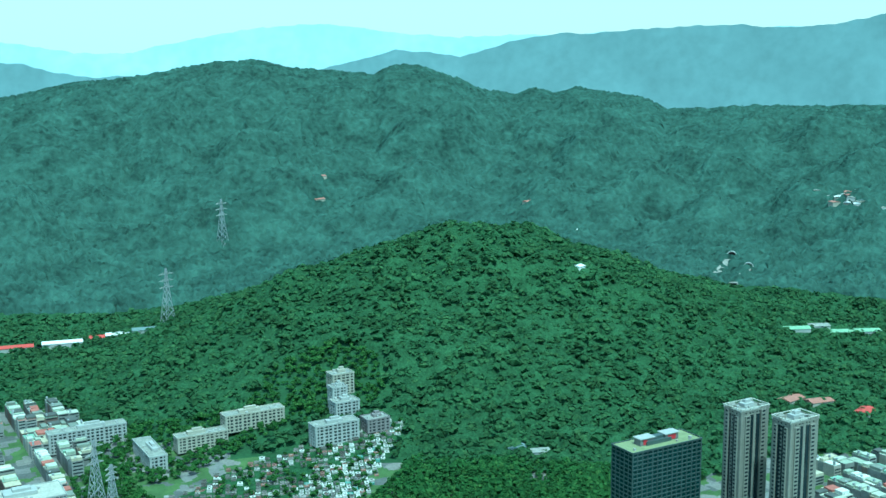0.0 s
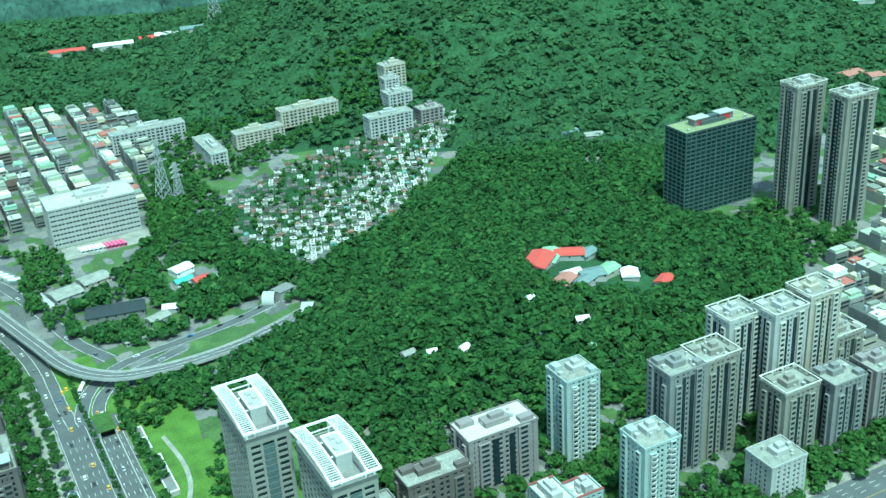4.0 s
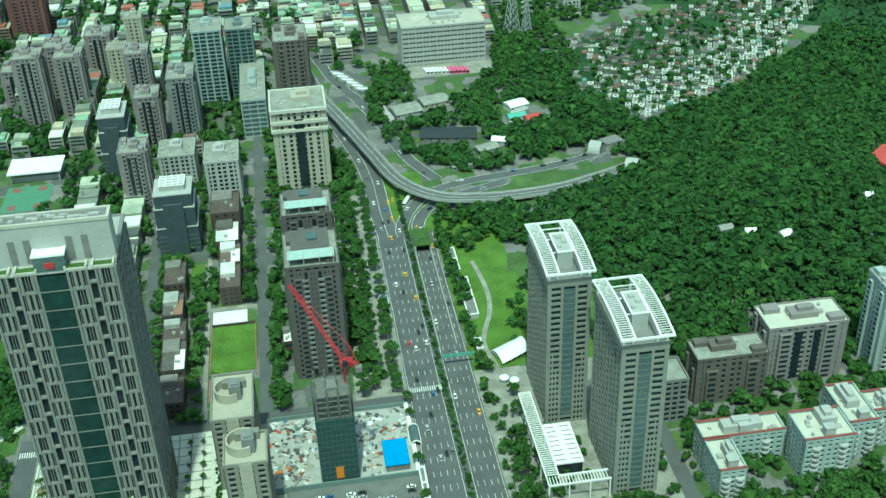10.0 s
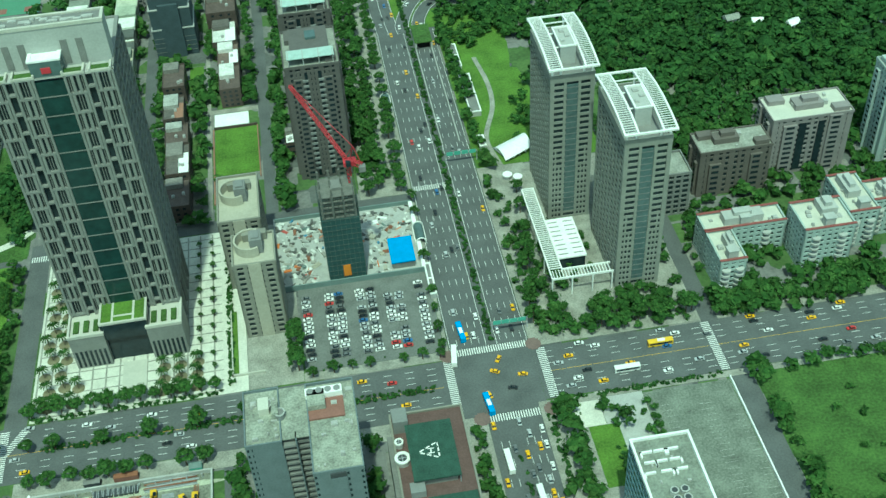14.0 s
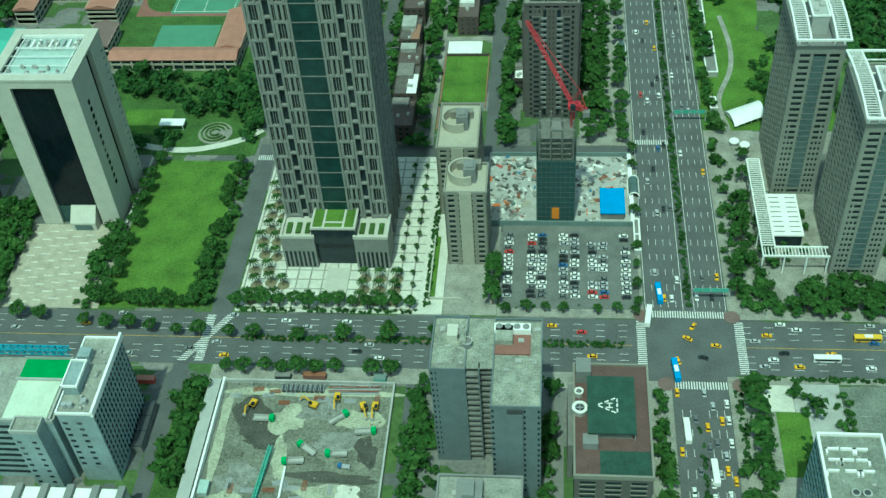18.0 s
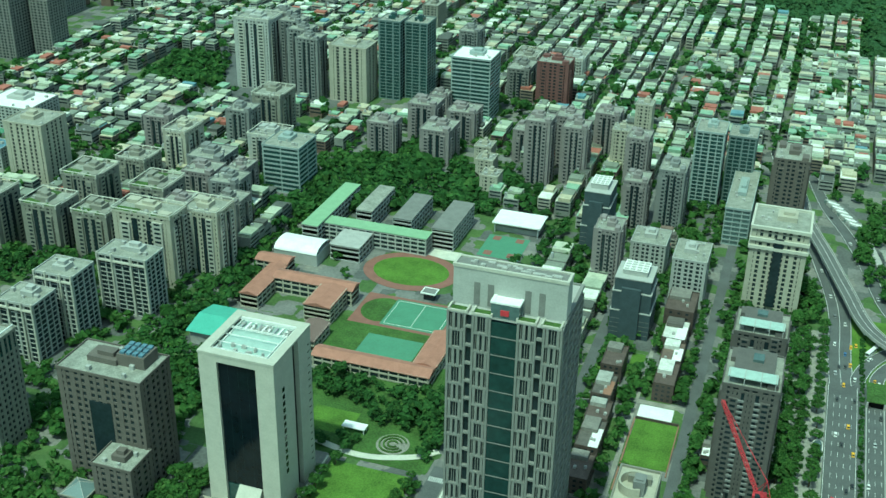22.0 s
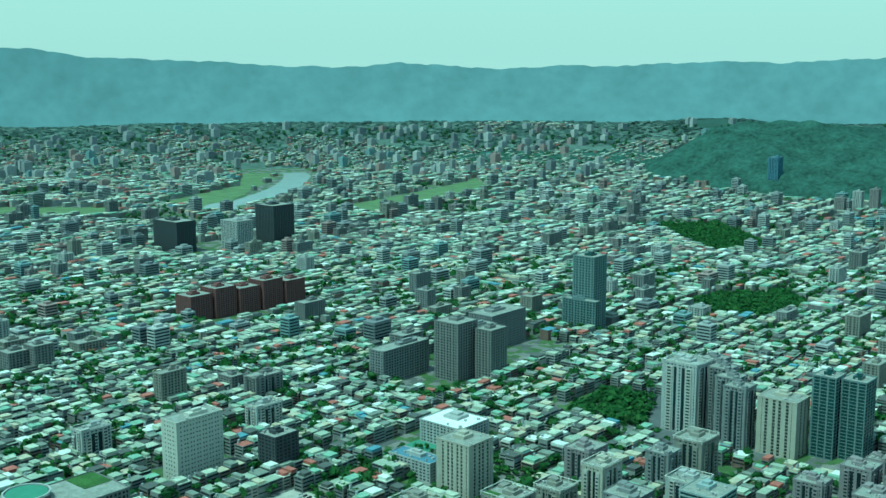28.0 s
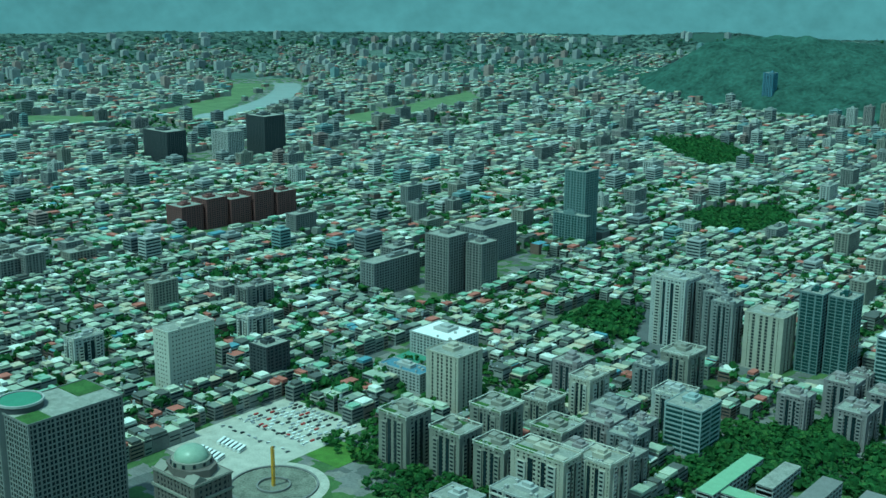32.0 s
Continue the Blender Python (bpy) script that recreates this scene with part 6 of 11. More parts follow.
    part("lift_head_roof", box_mesh("lift_head_roof", [(-6.4, -d + 0.6, H + 6.6, -5, -d + 11, H + 7.4), (5, -d + 0.6, H + 6.6, 6.4, -d + 11, H + 7.4), (-5, -d + 0.6, H + 6.6, 5, -d + 1.6, H + 7.4), (-5, -d + 2.4, H + 6.6, 5, -d + 10.4, H + 7.0)], ROOFW), t)
    part("rear_roof", box_mesh("rear_roof", [(-18, 0, H - 0.1, 18, 14, H + 5), (-10, 3, H + 4.9, 8, 11, H + 8)], TSTONE), t)
    part("sign", box_mesh("sign", [(-1.8, -d + 0.3, H + 1.6, 1.8, -d + 0.75, H + 4)], RED), t, "plain dark red sign")
    # podium
    for x in (-17.5, 17.5):
        part("podium", box_mesh("podium", [(-8, -34, -0.5, 8, -18, 19.5)], TSTONE), t, at=(x, 0, 0))
        part("podium_roof", box_mesh("podium_roof", [(-7.4, -33.4, 19.45, 7.4, -18, 19.7)], STONE), t, at=(x, 0, 0))
        part("podium_parapet", box_mesh("podium_parapet", [(-8.2, -34.2, 19.4, 8.2, -33.2, 21), (-8.2, -33.2, 19.4, -7.2, -18, 21), (7.2, -33.2, 19.4, 8.2, -18, 21)], STONE), t, at=(x, 0, 0))
        slot = box_mesh("podium_window", [(-0.55, -34.15, 1, 0.55, -33.9, 11)], GLASS)
        for u in np.linspace(-6.4, 6.4, 7):
            part("podium_window", slot, t, at=(x + u, 0, 0))
        for u in (-4.5, 0, 4.5):
            part("roof_planter", box_mesh("roof_planter", [(-1.2, -31, 19.7, 1.2, -24, 20.6)], GRASS), t, at=(x + u, 0, 0))
    part("lobby", box_mesh("lobby", [(-9.5, -31, -0.5, 9.5, -17, 15)], GLASS), t, "dark glass lobby")
    part("lobby_block", box_mesh("lobby_block", [(-10.5, -33, 15, 10.5, -18, 24.5)], GLASS), t)
    part("lobby_garden", box_mesh("lobby_garden", [(-9.8, -32.3, 24.4, 9.8, -18.6, 24.9)], LAWN), t, "roof lawn with pale paths")
    part("garden_rim", box_mesh("garden_rim", [(-10.7, -33.2, 24.3, 10.7, -32.2, 25.4), (-10.7, -32.2, 24.3, -9.7, -18, 25.4), (9.7, -32.2, 24.3, 10.7, -18, 25.4)], STONE), t)
    part("garden_path", box_mesh("garden_path", [(-5.2, -32, 24.6, -4.2, -19, 25.0), (4.2, -32, 24.6, 5.2, -19, 25.0), (-5, -29, 24.6, 5, -28, 25.05)], STONE), t)
    return t


stone_tower()


def white_tower():
    t = thing("office_tower", -238.2, 423.5, 0, "white stone tower with black glass front", "building")
    H, w, d = 90.0, 20.3, 20.6
    part("core", box_mesh("core", [(-w + 2.6, -d + 2.5, 0, w - 2.6, d - 2, H - 3)], NAVYGLASS), t)
    for s in (-1, 1):
        part("front_wall", box_mesh("front_wall", [(min(s * w, s * 10.5), -d, -0.5, max(s * w, s * 10.5), -d + 3, H - 1)], STONE), t)
    part("front_beam", box_mesh("front_beam", [(-10.5, -d, H - 5, 10.5, -d + 3, H - 1)], STONE), t)
    part("front_glazing", box_mesh("front_glazing", [(-10.5, -d + 1.6, 12, 10.5, -d + 2.6, H - 5)], NAVYGLASS), t, "black glass curtain wall")
    mull = box_mesh("mullion", [(-0.06, -d + 1.55, 12, 0.06, -d + 1.7, H - 5)], GLASS)
    for u in (-5.25, 0, 5.25):
        part("mullion", mull, t, at=(u, 0, 0))
    for s in (-1, 1):
        x0, x1 = (w - 2.5, w) if s > 0 else (-w, -w + 2.5)
        part("side_wall", box_mesh("side_wall", [(x0, -d + 3, -0.5, x1, 0, H - 1)], STONE), t)
        part("side_wall", box_mesh("side_wall", [(x0, 6.5, -0.5, x1, d, H - 1)], STONE), t)
        win = box_mesh("side_window", [(s * w - 0.2, -1.2, 0, s * w + 0.06, 1.2, 2.6)], NAVYGLASS)
        for i in range(13):
            part("side_window", win, t, at=(0, -11.5, 20 + i * 4.1))
        slit = box_mesh("slit_window", [(s * w - 0.2, -1.1, 0, s * w + 0.06, 1.1, 0.5)], GLASS)
        for i in range(18):
            part("slit_window", slit, t, at=(0, 17.5, 8 + i * 4.2))
    part("rear_wall", box_mesh("rear_wall", [(-w + 2.5, d - 2.5, -0.5, w - 2.5, d, H - 1)], STONE), t)
    rim = [(-w - 0.3, -d - 0.3, H - 1.2, w + 0.3, -d + 4.2, H), (-w - 0.3, d - 4.2, H - 1.2, w + 0.3, d + 0.3, H), (-w - 0.3, -d + 4.2, H - 1.2, -w + 4.5, d - 4.2, H), (w - 4.5, -d + 4.2, H - 1.2, w + 0.3, d - 4.2, H)]
    part("roof_rim", box_mesh("roof_rim", rim, STONE), t)
    part("roof_well", box_mesh("roof_well", [(-w + 4, -d + 4, H - 4, w - 4, d - 4, H - 2.6)], CANOPY), t, "pale green roof deck")
    beam = box_mesh("roof_beam", [(-w + 4, -0.12, H - 1, w - 4, 0.12, H - 0.6)], WHITE)
    for y in (-15.5, -14.5, -8.5, -1, 5.2, 6.4, 14.2, 15.4):
        part("roof_beam", beam, t, at=(0, y, 0))
    pipe = box_mesh("roof_pipe", [(-0.2, -d + 5, H - 2.4, 0.2, d - 5, H - 1.6)], WHITE)
    for u in (-14.6, 13.2, 14.6):
        part("roof_pipe", pipe, t, at=(u, 0, 0))
    for u in range(9):
        part("roof_pipe", box_mesh("roof_pipe", [(-12.4 + u * 3, 7, H - 2.5, -11.4 + u * 3, 13.6, H - 1.2)], WHITE if u % 3 else STEEL), t)
    part("inner_rim", box_mesh("inner_rim", [(-w + 4.2, -d + 4.2, H - 2.7, w - 4.2, -d + 4.7, H - 0.4), (-w + 4.2, d - 4.7, H - 2.7, w - 4.2, d - 4.2, H - 0.4)], WHITE), t)
    rs_ = random.Random(3)
    for _ in range(26):
        part("roof_unit", UNIT, t, at=(rs_.uniform(-14, 14), rs_.choice([-12, -9, 8, 10, 12]) + rs_.uniform(-1, 1), H - 2.6)).scale = (rs_.uniform(0.5, 1.3), rs_.uniform(0.4, 0.9), rs_.uniform(0.8, 1.9))
    # sloping entrance block
    v = [(-4, -d - 5, -0.3), (9, -d - 5, -0.3), (9, -d + 2, -0.3), (-4, -d + 2, -0.3), (-4, -d - 5, 5), (9, -d - 5, 5), (9, -d + 2, 11.5), (-4, -d + 2, 11.5)]
    part("entrance_block", mesh_of("entrance_block", v, BOXF, STONE), t)
    part("entrance_glass", box_mesh("entrance_glass", [(-2, -d - 5.2, 0.6, 7, -d - 4.9, 4)], CGLASS), t)
    part("lobby_glass", box_mesh("lobby_glass", [(-10.4, -d + 1.7, 0, -4.2, -d + 2.5, 11)], TGLASS), t)


white_tower()


def twin(x, y, label):
    """One of the two stone apartment towers with an arched white roof pergola."""
    w, d, h = 10.2, 21.0, 87.0
    t = thing("apartment_tower", x, y, 0, label, "building", "twin towers by the park")
    BUILT.append((x - w, y - d, x + w, y + d))
    part("core", box_mesh("core", [(-w, -d, -0.5, w, d, h - 0.4)], GLASS), t)
    n = 26
    f = h / n
    ring = box_mesh("storey_band", [(-w - 0.3, -d - 0.3, 0, w + 0.3, -d + 0.1, 1.5), (-w - 0.3, d - 0.1, 0, w + 0.3, d + 0.3, 1.5), (-w - 0.3, -d + 0.1, 0, -w + 0.1, d - 0.1, 1.5), (w - 0.1, -d + 0.1, 0, w + 0.3, d - 0.1, 1.5)], TWINST)
    for i in range(n):
        part("storey_band", ring, t, at=(0, 0, i * f))
    for u, q in ((-w + 0.5, 0.95), (-3.5, 0.6), (3.5, 0.6), (w - 0.5, 0.95)):
        part("pier", box_mesh("pier", [(u - q, -d - 0.55, 0, u + q, -d + 0.1, h)], TWINST), t)
        part("pier", box_mesh("pier", [(u - q, d - 0.1, 0, u + q, d + 0.55, h)], TWINST), t)
    for u in (-7.4, -5.6, 5.6, 7.4):
        part("mullion", box_mesh("mullion", [(u - 0.35, -d - 0.28, 0, u + 0.35, -d + 0.1, h * (0.52 if abs(u) > 6 else 0.4))], TWINST), t)
    fin = box_mesh("side_pier", [(-w - 0.55, -0.55, 0, -w + 0.1, 0.55, h - 0.5), (w - 0.1, -0.55, 0, w + 0.55, 0.55, h - 0.5)], TWINST)
    for v in np.linspace(-d + 0.6, d - 0.6, 9):
        part("side_pier", fin, t, at=(0, float(v), 0))
    part("central_glazing", box_mesh("central_glazing", [(-2.7, -d - 0.45, 5, 2.7, -d + 0.2, h - 5)], CGLASS), t, "grey glazed central strip")
    rail = box_mesh("glazing_band", [(-2.75, -d - 0.55, 0, 2.75, -d - 0.3, 0.35)], DCONC)
    for i in range(2, n - 1):
        part("glazing_band", rail, t, at=(0, 0, i * f))
    part("roof", box_mesh("roof", [(-w - 0.5, -d - 0.5, h - 0.4, w + 0.5, d + 0.5, h)], DCONC), t)
    part("parapet", box_mesh("parapet", [(-w - 0.6, -d - 0.6, h - 3.2, w + 0.6, -d + 0.2, h + 1), (-w - 0.6, d - 0.2, h - 3.2, w + 0.6, d + 0.6, h + 1), (-w - 0.6, -d + 0.2, h - 3.2, -w + 0.2, d - 0.2, h + 1), (w - 0.2, -d + 0.2, h - 3.2, w + 0.6, d - 0.2, h + 1)], TWINST), t)
    part("roof_core", box_mesh("roof_core", [(-3.6, -11, h, 3.8, 6, h + 9.5)], LGREY), t)
    part("roof_core_rim", box_mesh("roof_core_rim", [(-3.9, -11.3, h + 9.4, 4.1, -10.6, h + 10.2), (-3.9, 5.6, h + 9.4, 4.1, 6.3, h + 10.2), (-3.9, -10.6, h + 9.4, -3.2, 5.6, h + 10.2), (3.4, -10.6, h + 9.4, 4.1, 5.6, h + 10.2)], WHITE), t)
    for u, v, q in ((-1.5, -6, 0.9), (1.6, -2, 1.1), (0, 2.5, 1.3)):
        part("roof_unit", UNIT, t, at=(u, v, h + 9.4)).scale = (q, q, 1.0)
    # the pergola rises towards its middle
    e, g = 12.0, 23.8
    arch = [(v, h + 5.2 + 2.4 * (1 - (v / g) ** 2)) for v in np.linspace(-g, g, 13)]
    for u in (-e + 0.4, -5.6, 5.6, e - 0.4):
        part("pergola_rail", sweep("pergola_rail", [(u, v, z + 0.7) for v, z in arch], 0.42, 0.8, WHITE), t, "white steel pergola rail")
    for v in (-g, g):
        part("pergola_rim", box_mesh("pergola_rim", [(-e, v - 0.45, h + 5.1, e, v + 0.45, h + 6.0)], WHITE), t)
    for side in (-1, 1):
        slat = box_mesh("pergola_slat", [(min(side * 6, side * 11.2), -0.12, 0.1, max(side * 6, side * 11.2), 0.12, 0.5)], WHITE)
        for v in np.arange(-g + 1.2, g - 0.5, 1.45):
            part("pergola_slat", slat, t, at=(0, float(v), h + 5.2 + 2.4 * (1 - (v / g) ** 2)))
    for v in (-8, 4, 15):
        z = h + 5.2 + 2.4 * (1 - (v / g) ** 2)
        part("pergola_beam", box_mesh("pergola_beam", [(-5.2, v - 0.25, z + 0.1, -3.7, v + 0.25, z + 0.6), (3.9, v - 0.25, z + 0.1, 5.2, v + 0.25, z + 0.6)] if v < 6 else [(-5.2, v - 0.25, z + 0.1, 5.2, v + 0.25, z + 0.6)], WHITE), t)
    post = box_mesh("pergola_post", [(-0.4, -0.4, h, 0.4, 0.4, h + 5.4)], WHITE)
    for u in (-w + 0.5, -5.6, 5.6, w - 0.5):
        for v in (-d + 0.6, d - 0.6):
            part("pergola_post", post, t, at=(u, v, 0))


twin(118, 451, "grey stone apartment tower with arched white roof pergola")
twin(137.6, 395.4, "grey stone apartment tower with white slatted roof")

# ---- cars ----
def car_mesh_set():
    body = box_mesh("body", [(-0.88, -2.2, 0.28, 0.88, 2.2, 0.82)], None)
    bm = bmesh.new()
    bm.from_mesh(body)
    bmesh.ops.bevel(bm, geom=bm.edges[:], offset=0.13, segments=1, affect="EDGES")
    bm.to_mesh(body)
    bm.free()
    v = [(-0.8, -1.6, 0.8), (0.8, -1.6, 0.8), (0.8, 1.1, 0.8), (-0.8, 1.1, 0.8), (-0.62, -1.1, 1.36), (0.62, -1.1, 1.36), (0.62, 0.45, 1.36), (-0.62, 0.45, 1.36)]
    cabin = mesh_of("cabin", v, BOXF, GLASS)
    top = box_mesh("roof", [(-0.62, -1.1, 1.34, 0.62, 0.45, 1.43)], None)
    bm = bmesh.new()
    bmesh.ops.create_cone(bm, cap_ends=True, segments=10, radius1=0.32, radius2=0.32, depth=0.22, matrix=Matrix.Rotation(radians(90), 4, "Y"))
    wheel = bpy.data.meshes.new("wheel")
    bm.to_mesh(wheel)
    bm.free()
    wheel.materials.append(TYRE)
    return body, cabin, top, wheel


TYRE = mk("tyre_rubber", (0.02, 0.02, 0.02), 0.9, 0.1)
BODY, CABIN, CARTOP, WHEEL = car_mesh_set()
WHEELS = box_mesh("wheelbase", [(-0.86, -1.72, 0, -0.62, -1.1, 0.62), (0.62, -1.72, 0, 0.86, -1.1, 0.62), (-0.86, 1.05, 0, -0.62, 1.67, 0.62), (0.62, 1.05, 0, 0.86, 1.67, 0.62), (-0.7, -1.9, 0.2, 0.7, 1.9, 0.4)], TYRE)
PAINTS = {}
for nm, col in (("white", (0.75, 0.75, 0.73)), ("silver", (0.42, 0.43, 0.44)), ("black", (0.02, 0.02, 0.022)), ("grey", (0.14, 0.145, 0.15)), ("yellow", (0.75, 0.42, 0.01)), ("red", (0.45, 0.03, 0.03)), ("blue", (0.04, 0.12, 0.3))):
    PAINTS[nm] = mk(nm + "_car_paint", col, 0.3, 0.05, 2, 0.3, 0, 0.0, 0.6)


def make_car(colour, x, y, turn):
    kind = "taxi" if colour == "yellow" else "car"
    t = thing(kind, x, y, 0.1, ("yellow taxi sedan on the asphalt" if kind == "taxi" else colour + " sedan car on the asphalt"), kind, colour + " cars", turn)
    b = BODY.copy()
    b.materials.append(PAINTS[colour])
    r = CARTOP.copy()
    r.materials.append(PAINTS[colour])
    part("body", b, t)
    part("cabin", CABIN, t, "dark car windows")
    part("roof", r, t)
    part("wheelbase", WHEELS, t, "dark underside with tyres")
    return t


STOCK = {}


def park(colour, x, y, turn, z=0.1):
    if colour not in STOCK:
        STOCK[colour] = make_car(colour, x, y, turn)
        return
    copy_thing(STOCK[colour], Matrix.Translation((x, y, z)) @ Matrix.Rotation(radians(turn), 4, "Z"))


rng = random.Random(77)
MIX = ["white"] * 9 + ["silver"] * 6 + ["black"] * 5 + ["grey"] * 4 + ["red", "blue"]
for x in (-20.6, -9.6, -4.6, 5.6, 10.8, 19.0, 24.2, 34.6):
    for i in range(15):
        y = 357 + i * 2.9
        if rng.random() < 0.06 or (x in (19.0, 24.2) and i > 12):
            continue
        park(rng.choice(MIX), x + rng.uniform(-0.3, 0.3), y, 90 + rng.choice([0, 180]) + rng.uniform(-3, 3), 0.13)
for x, way in ((47.9, 0), (51.3, 0), (54.7, 0), (57.8, 0), (66.0, 180), (69.4, 180), (72.8, 180), (76.2, 180)):
    y = 356 + rng.uniform(0, 20)
    while y < 680:
        park("yellow" if rng.random() < 0.16 else rng.choice(MIX), x, y, way)
        y += rng.uniform(14, 70) if x < 60 else rng.uniform(60, 140)
for y, way in ((317.8, 90), (321.5, 90), (325.4, 90), (332, 270), (335.4, 270), (339, 270), (342, 270)):
    x = 88 + rng.uniform(0, 20)
    while x < 240:
        park("yellow" if rng.random() < 0.3 else rng.choice(MIX), x, y, way)
        x += rng.uniform(12, 60)
    x = -290 + rng.uniform(0, 30)
    while x < 30:
        if rng.random() < 0.5:
            park("yellow" if rng.random() < 0.3 else rng.choice(MIX), x, y, way)
        x += rng.uniform(18, 60)
for x, y, a in ((60, 333, 60), (66, 322, 75), (55, 320, 20), (72, 329, 80), (63, 340, 150)):
    park(rng.choice(["yellow", "white", "yellow", "black"]), x, y, a)
for x, way in ((53.4, 180), (56.7, 180), (60, 180), (64.6, 0), (67.6, 0), (70.7, 0), (73.4, 0)):
    y = 215 + rng.uniform(0, 12)
    while y < 304:
        park("yellow" if rng.random() < 0.3 else rng.choice(MIX), x, y, way)
        y += rng.uniform(6.5, 20) if x > 62 else rng.uniform(25, 50)


def bus(colour, mat, x, y, turn):
    t = thing("bus", x, y, 0.1, colour + " city bus on the road", "bus", turn=turn)
    part("body", box_mesh("body", [(-1.25, -5.8, 0.4, 1.25, 5.8, 3.0)], mat), t)
    part("roof_unit", box_mesh("roof_unit", [(-0.8, -2, 2.98, 0.8, 1.5, 3.3)], WHITE), t)
    for s in (-1, 1):
        part("side_windows", box_mesh("side_windows", [(s * 1.27 - 0.03, -5.3, 1.4, s * 1.27 + 0.03, 5.2, 2.5)], GLASS), t)
    part("windscreen", box_mesh("windscreen", [(-1.1, 5.78, 1.2, 1.1, 5.84, 2.6)], GLASS), t)
    for sx in (-1.1, 1.1):
        for sy in (-3.6, 3.6):
            part("wheel", WHEEL, t, at=(sx, sy, 0.5)).scale = (1.4, 1.5, 1.5)


bus("blue", BLUE, 49, 359, 4)
bus("white", WHITE, 43.5, 345, -8)
bus("blue", BLUE, 53.6, 314, 6)
bus("white and orange", WHITE, 56, 282, 2)
bus("white", WHITE, 65.5, 262, 2)
bus("yellow", YELLOW, 137, 334, 90)
bus("white", WHITE, 118, 322, 90)
bus("white", WHITE, 67, 672, 155)
bus("blue and white", WHITE, 62, 700, 20)

# ---- street trees, palms and hedges ----
def tree_kind(seed, tall, wide, label, mat=STREETLEAF):
    r = np.random.RandomState(seed)
    t = thing("tree", 0, 0, -50, label, "tree", "street trees")
    bm = bmesh.new()
    bmesh.ops.create_cone(bm, segments=7, radius1=0.28, radius2=0.12, depth=tall * 0.65, matrix=Matrix.Translation((0, 0, tall * 0.325)))
    for a in (0.4, 2.5, 4.6):
        m = Matrix.Translation((0, 0, tall * 0.45)) @ Matrix.Rotation(a, 4, "Z") @ Matrix.Rotation(0.7, 4, "X") @ Matrix.Translation((0, 0, tall * 0.18))
        bmesh.ops.create_cone(bm, segments=5, radius1=0.12, radius2=0.04, depth=tall * 0.36, matrix=m)
    me_ = bpy.data.meshes.new("trunk")
    bm.to_mesh(me_)
    bm.free()
    me_.materials.append(TRUNK)
    part("trunk", me_, t)
    n = 22
    a, u = r.uniform(0, 6.28, n), np.sqrt(r.uniform(0, 1, n))
    c = np.stack([wide * 0.78 * u * np.cos(a), wide * 0.78 * u * np.sin(a), tall * (0.62 + 0.32 * (1 - u) + r.uniform(-0.08, 0.08, n))], 1)
    part("crown", lumps("crown", c, wide * r.uniform(0.22, 0.36, n), 12, mat, r, 0.8, 0.4), t)
    return t


TREES = [tree_kind(1, 7, 3.2, "round green street tree beside the road"), tree_kind(2, 9, 4.0, "broad dark green tree beside pavement"), tree_kind(3, 6, 2.5, "small young tree with light crown")]
spots = []
rs_ = random.Random(9)


def row(x0, y0, x1, y1, step, kind, jig=0.8, skip=0.1):
    n = max(1, int(math.hypot(x1 - x0, y1 - y0) / step))
    for i in range(n + 1):
        if rs_.random() > skip:
            spots.append((x0 + (x1 - x0) * i / n + rs_.uniform(-jig, jig), y0 + (y1 - y0) * i / n + rs_.uniform(-jig, jig), kind))


row(-146, 349, -64, 349, 6.5, 0)
row(-212, 348, -166, 348, 6, 0)
row(-210, 352, -210, 450, 7, 0, 1.5)
row(-166, 354, -166, 450, 8, 0, 1.5)
row(-330, 348, -265, 348, 8, 1)
row(-260, 340, -160, 329, 11, 0)
row(-145, 329, -40, 329, 10, 0)
row(-142, 309, -70, 309, 8, 0)
row(-20, 347, 38, 347, 8, 2)
row(-27, 352, -27, 375, 4, 1)
row(39, 352, 41, 460, 11, 2)
row(36, 470, 38, 690, 8, 0)
row(26, 475, 28, 690, 9, 1, 2.0)
row(18, 470, 19, 690, 11, 1, 2.0)
row(84, 360, 96, 455, 8, 1, 1.5)
row(106, 350, 158, 350, 5.5, 1, 2.5)
row(112, 358, 150, 361, 6, 1, 2)
row(100, 380, 101, 440, 7, 1, 1.5)
row(156, 372, 157, 425, 7, 1)
row(172, 349, 300, 349, 6, 1, 2)
row(172, 356, 290, 356, 7, 0, 2)
row(84, 480, 84, 640, 9, 2, 1.5)
row(108, 500, 140, 590, 10, 0, 6)
row(46, 298, 46, 220, 6.5, 1, 1.5)
row(85.5, 305, 86, 225, 4.5, 1, 0.8)
row(104, 303, 110, 288, 4, 1, 3)
row(78.6, 262, 80, 222, 5, 1, 1)
row(172, 309, 240, 309, 8, 1)
row(174.5, 304, 174.5, 232, 7, 0)
row(-55, 235, -55, 305, 6, 1)
row(0, 245, 0, 300, 7, 0)
row(-40.5, 572, -40.5, 690, 7, 1, 1.2)
row(-94, 470, -94, 700, 9, 1, 1.5)
row(-70.5, 480, -70, 590, 8, 1, 1.2)
row(-62.5, 576, -62, 650, 8, 1, 0.8)
row(-20, 585, -20, 700, 7, 1, 2)
row(20, 700, 8, 800, 8, 1, 2)
row(-26, 480, -24, 580, 7, 1, 1.6)
for x, y, k in spots[:180]:
    c = copy_thing(TREES[k], Matrix.Translation((x, y, 0.1)) @ Matrix.Rotation(rs_.uniform(0, 6.28), 4, "Z"))
    c.scale = [rs_.uniform(0.95, 1.5)] * 3
rest = np.array([s_[:2] for s_ in spots[180:]])
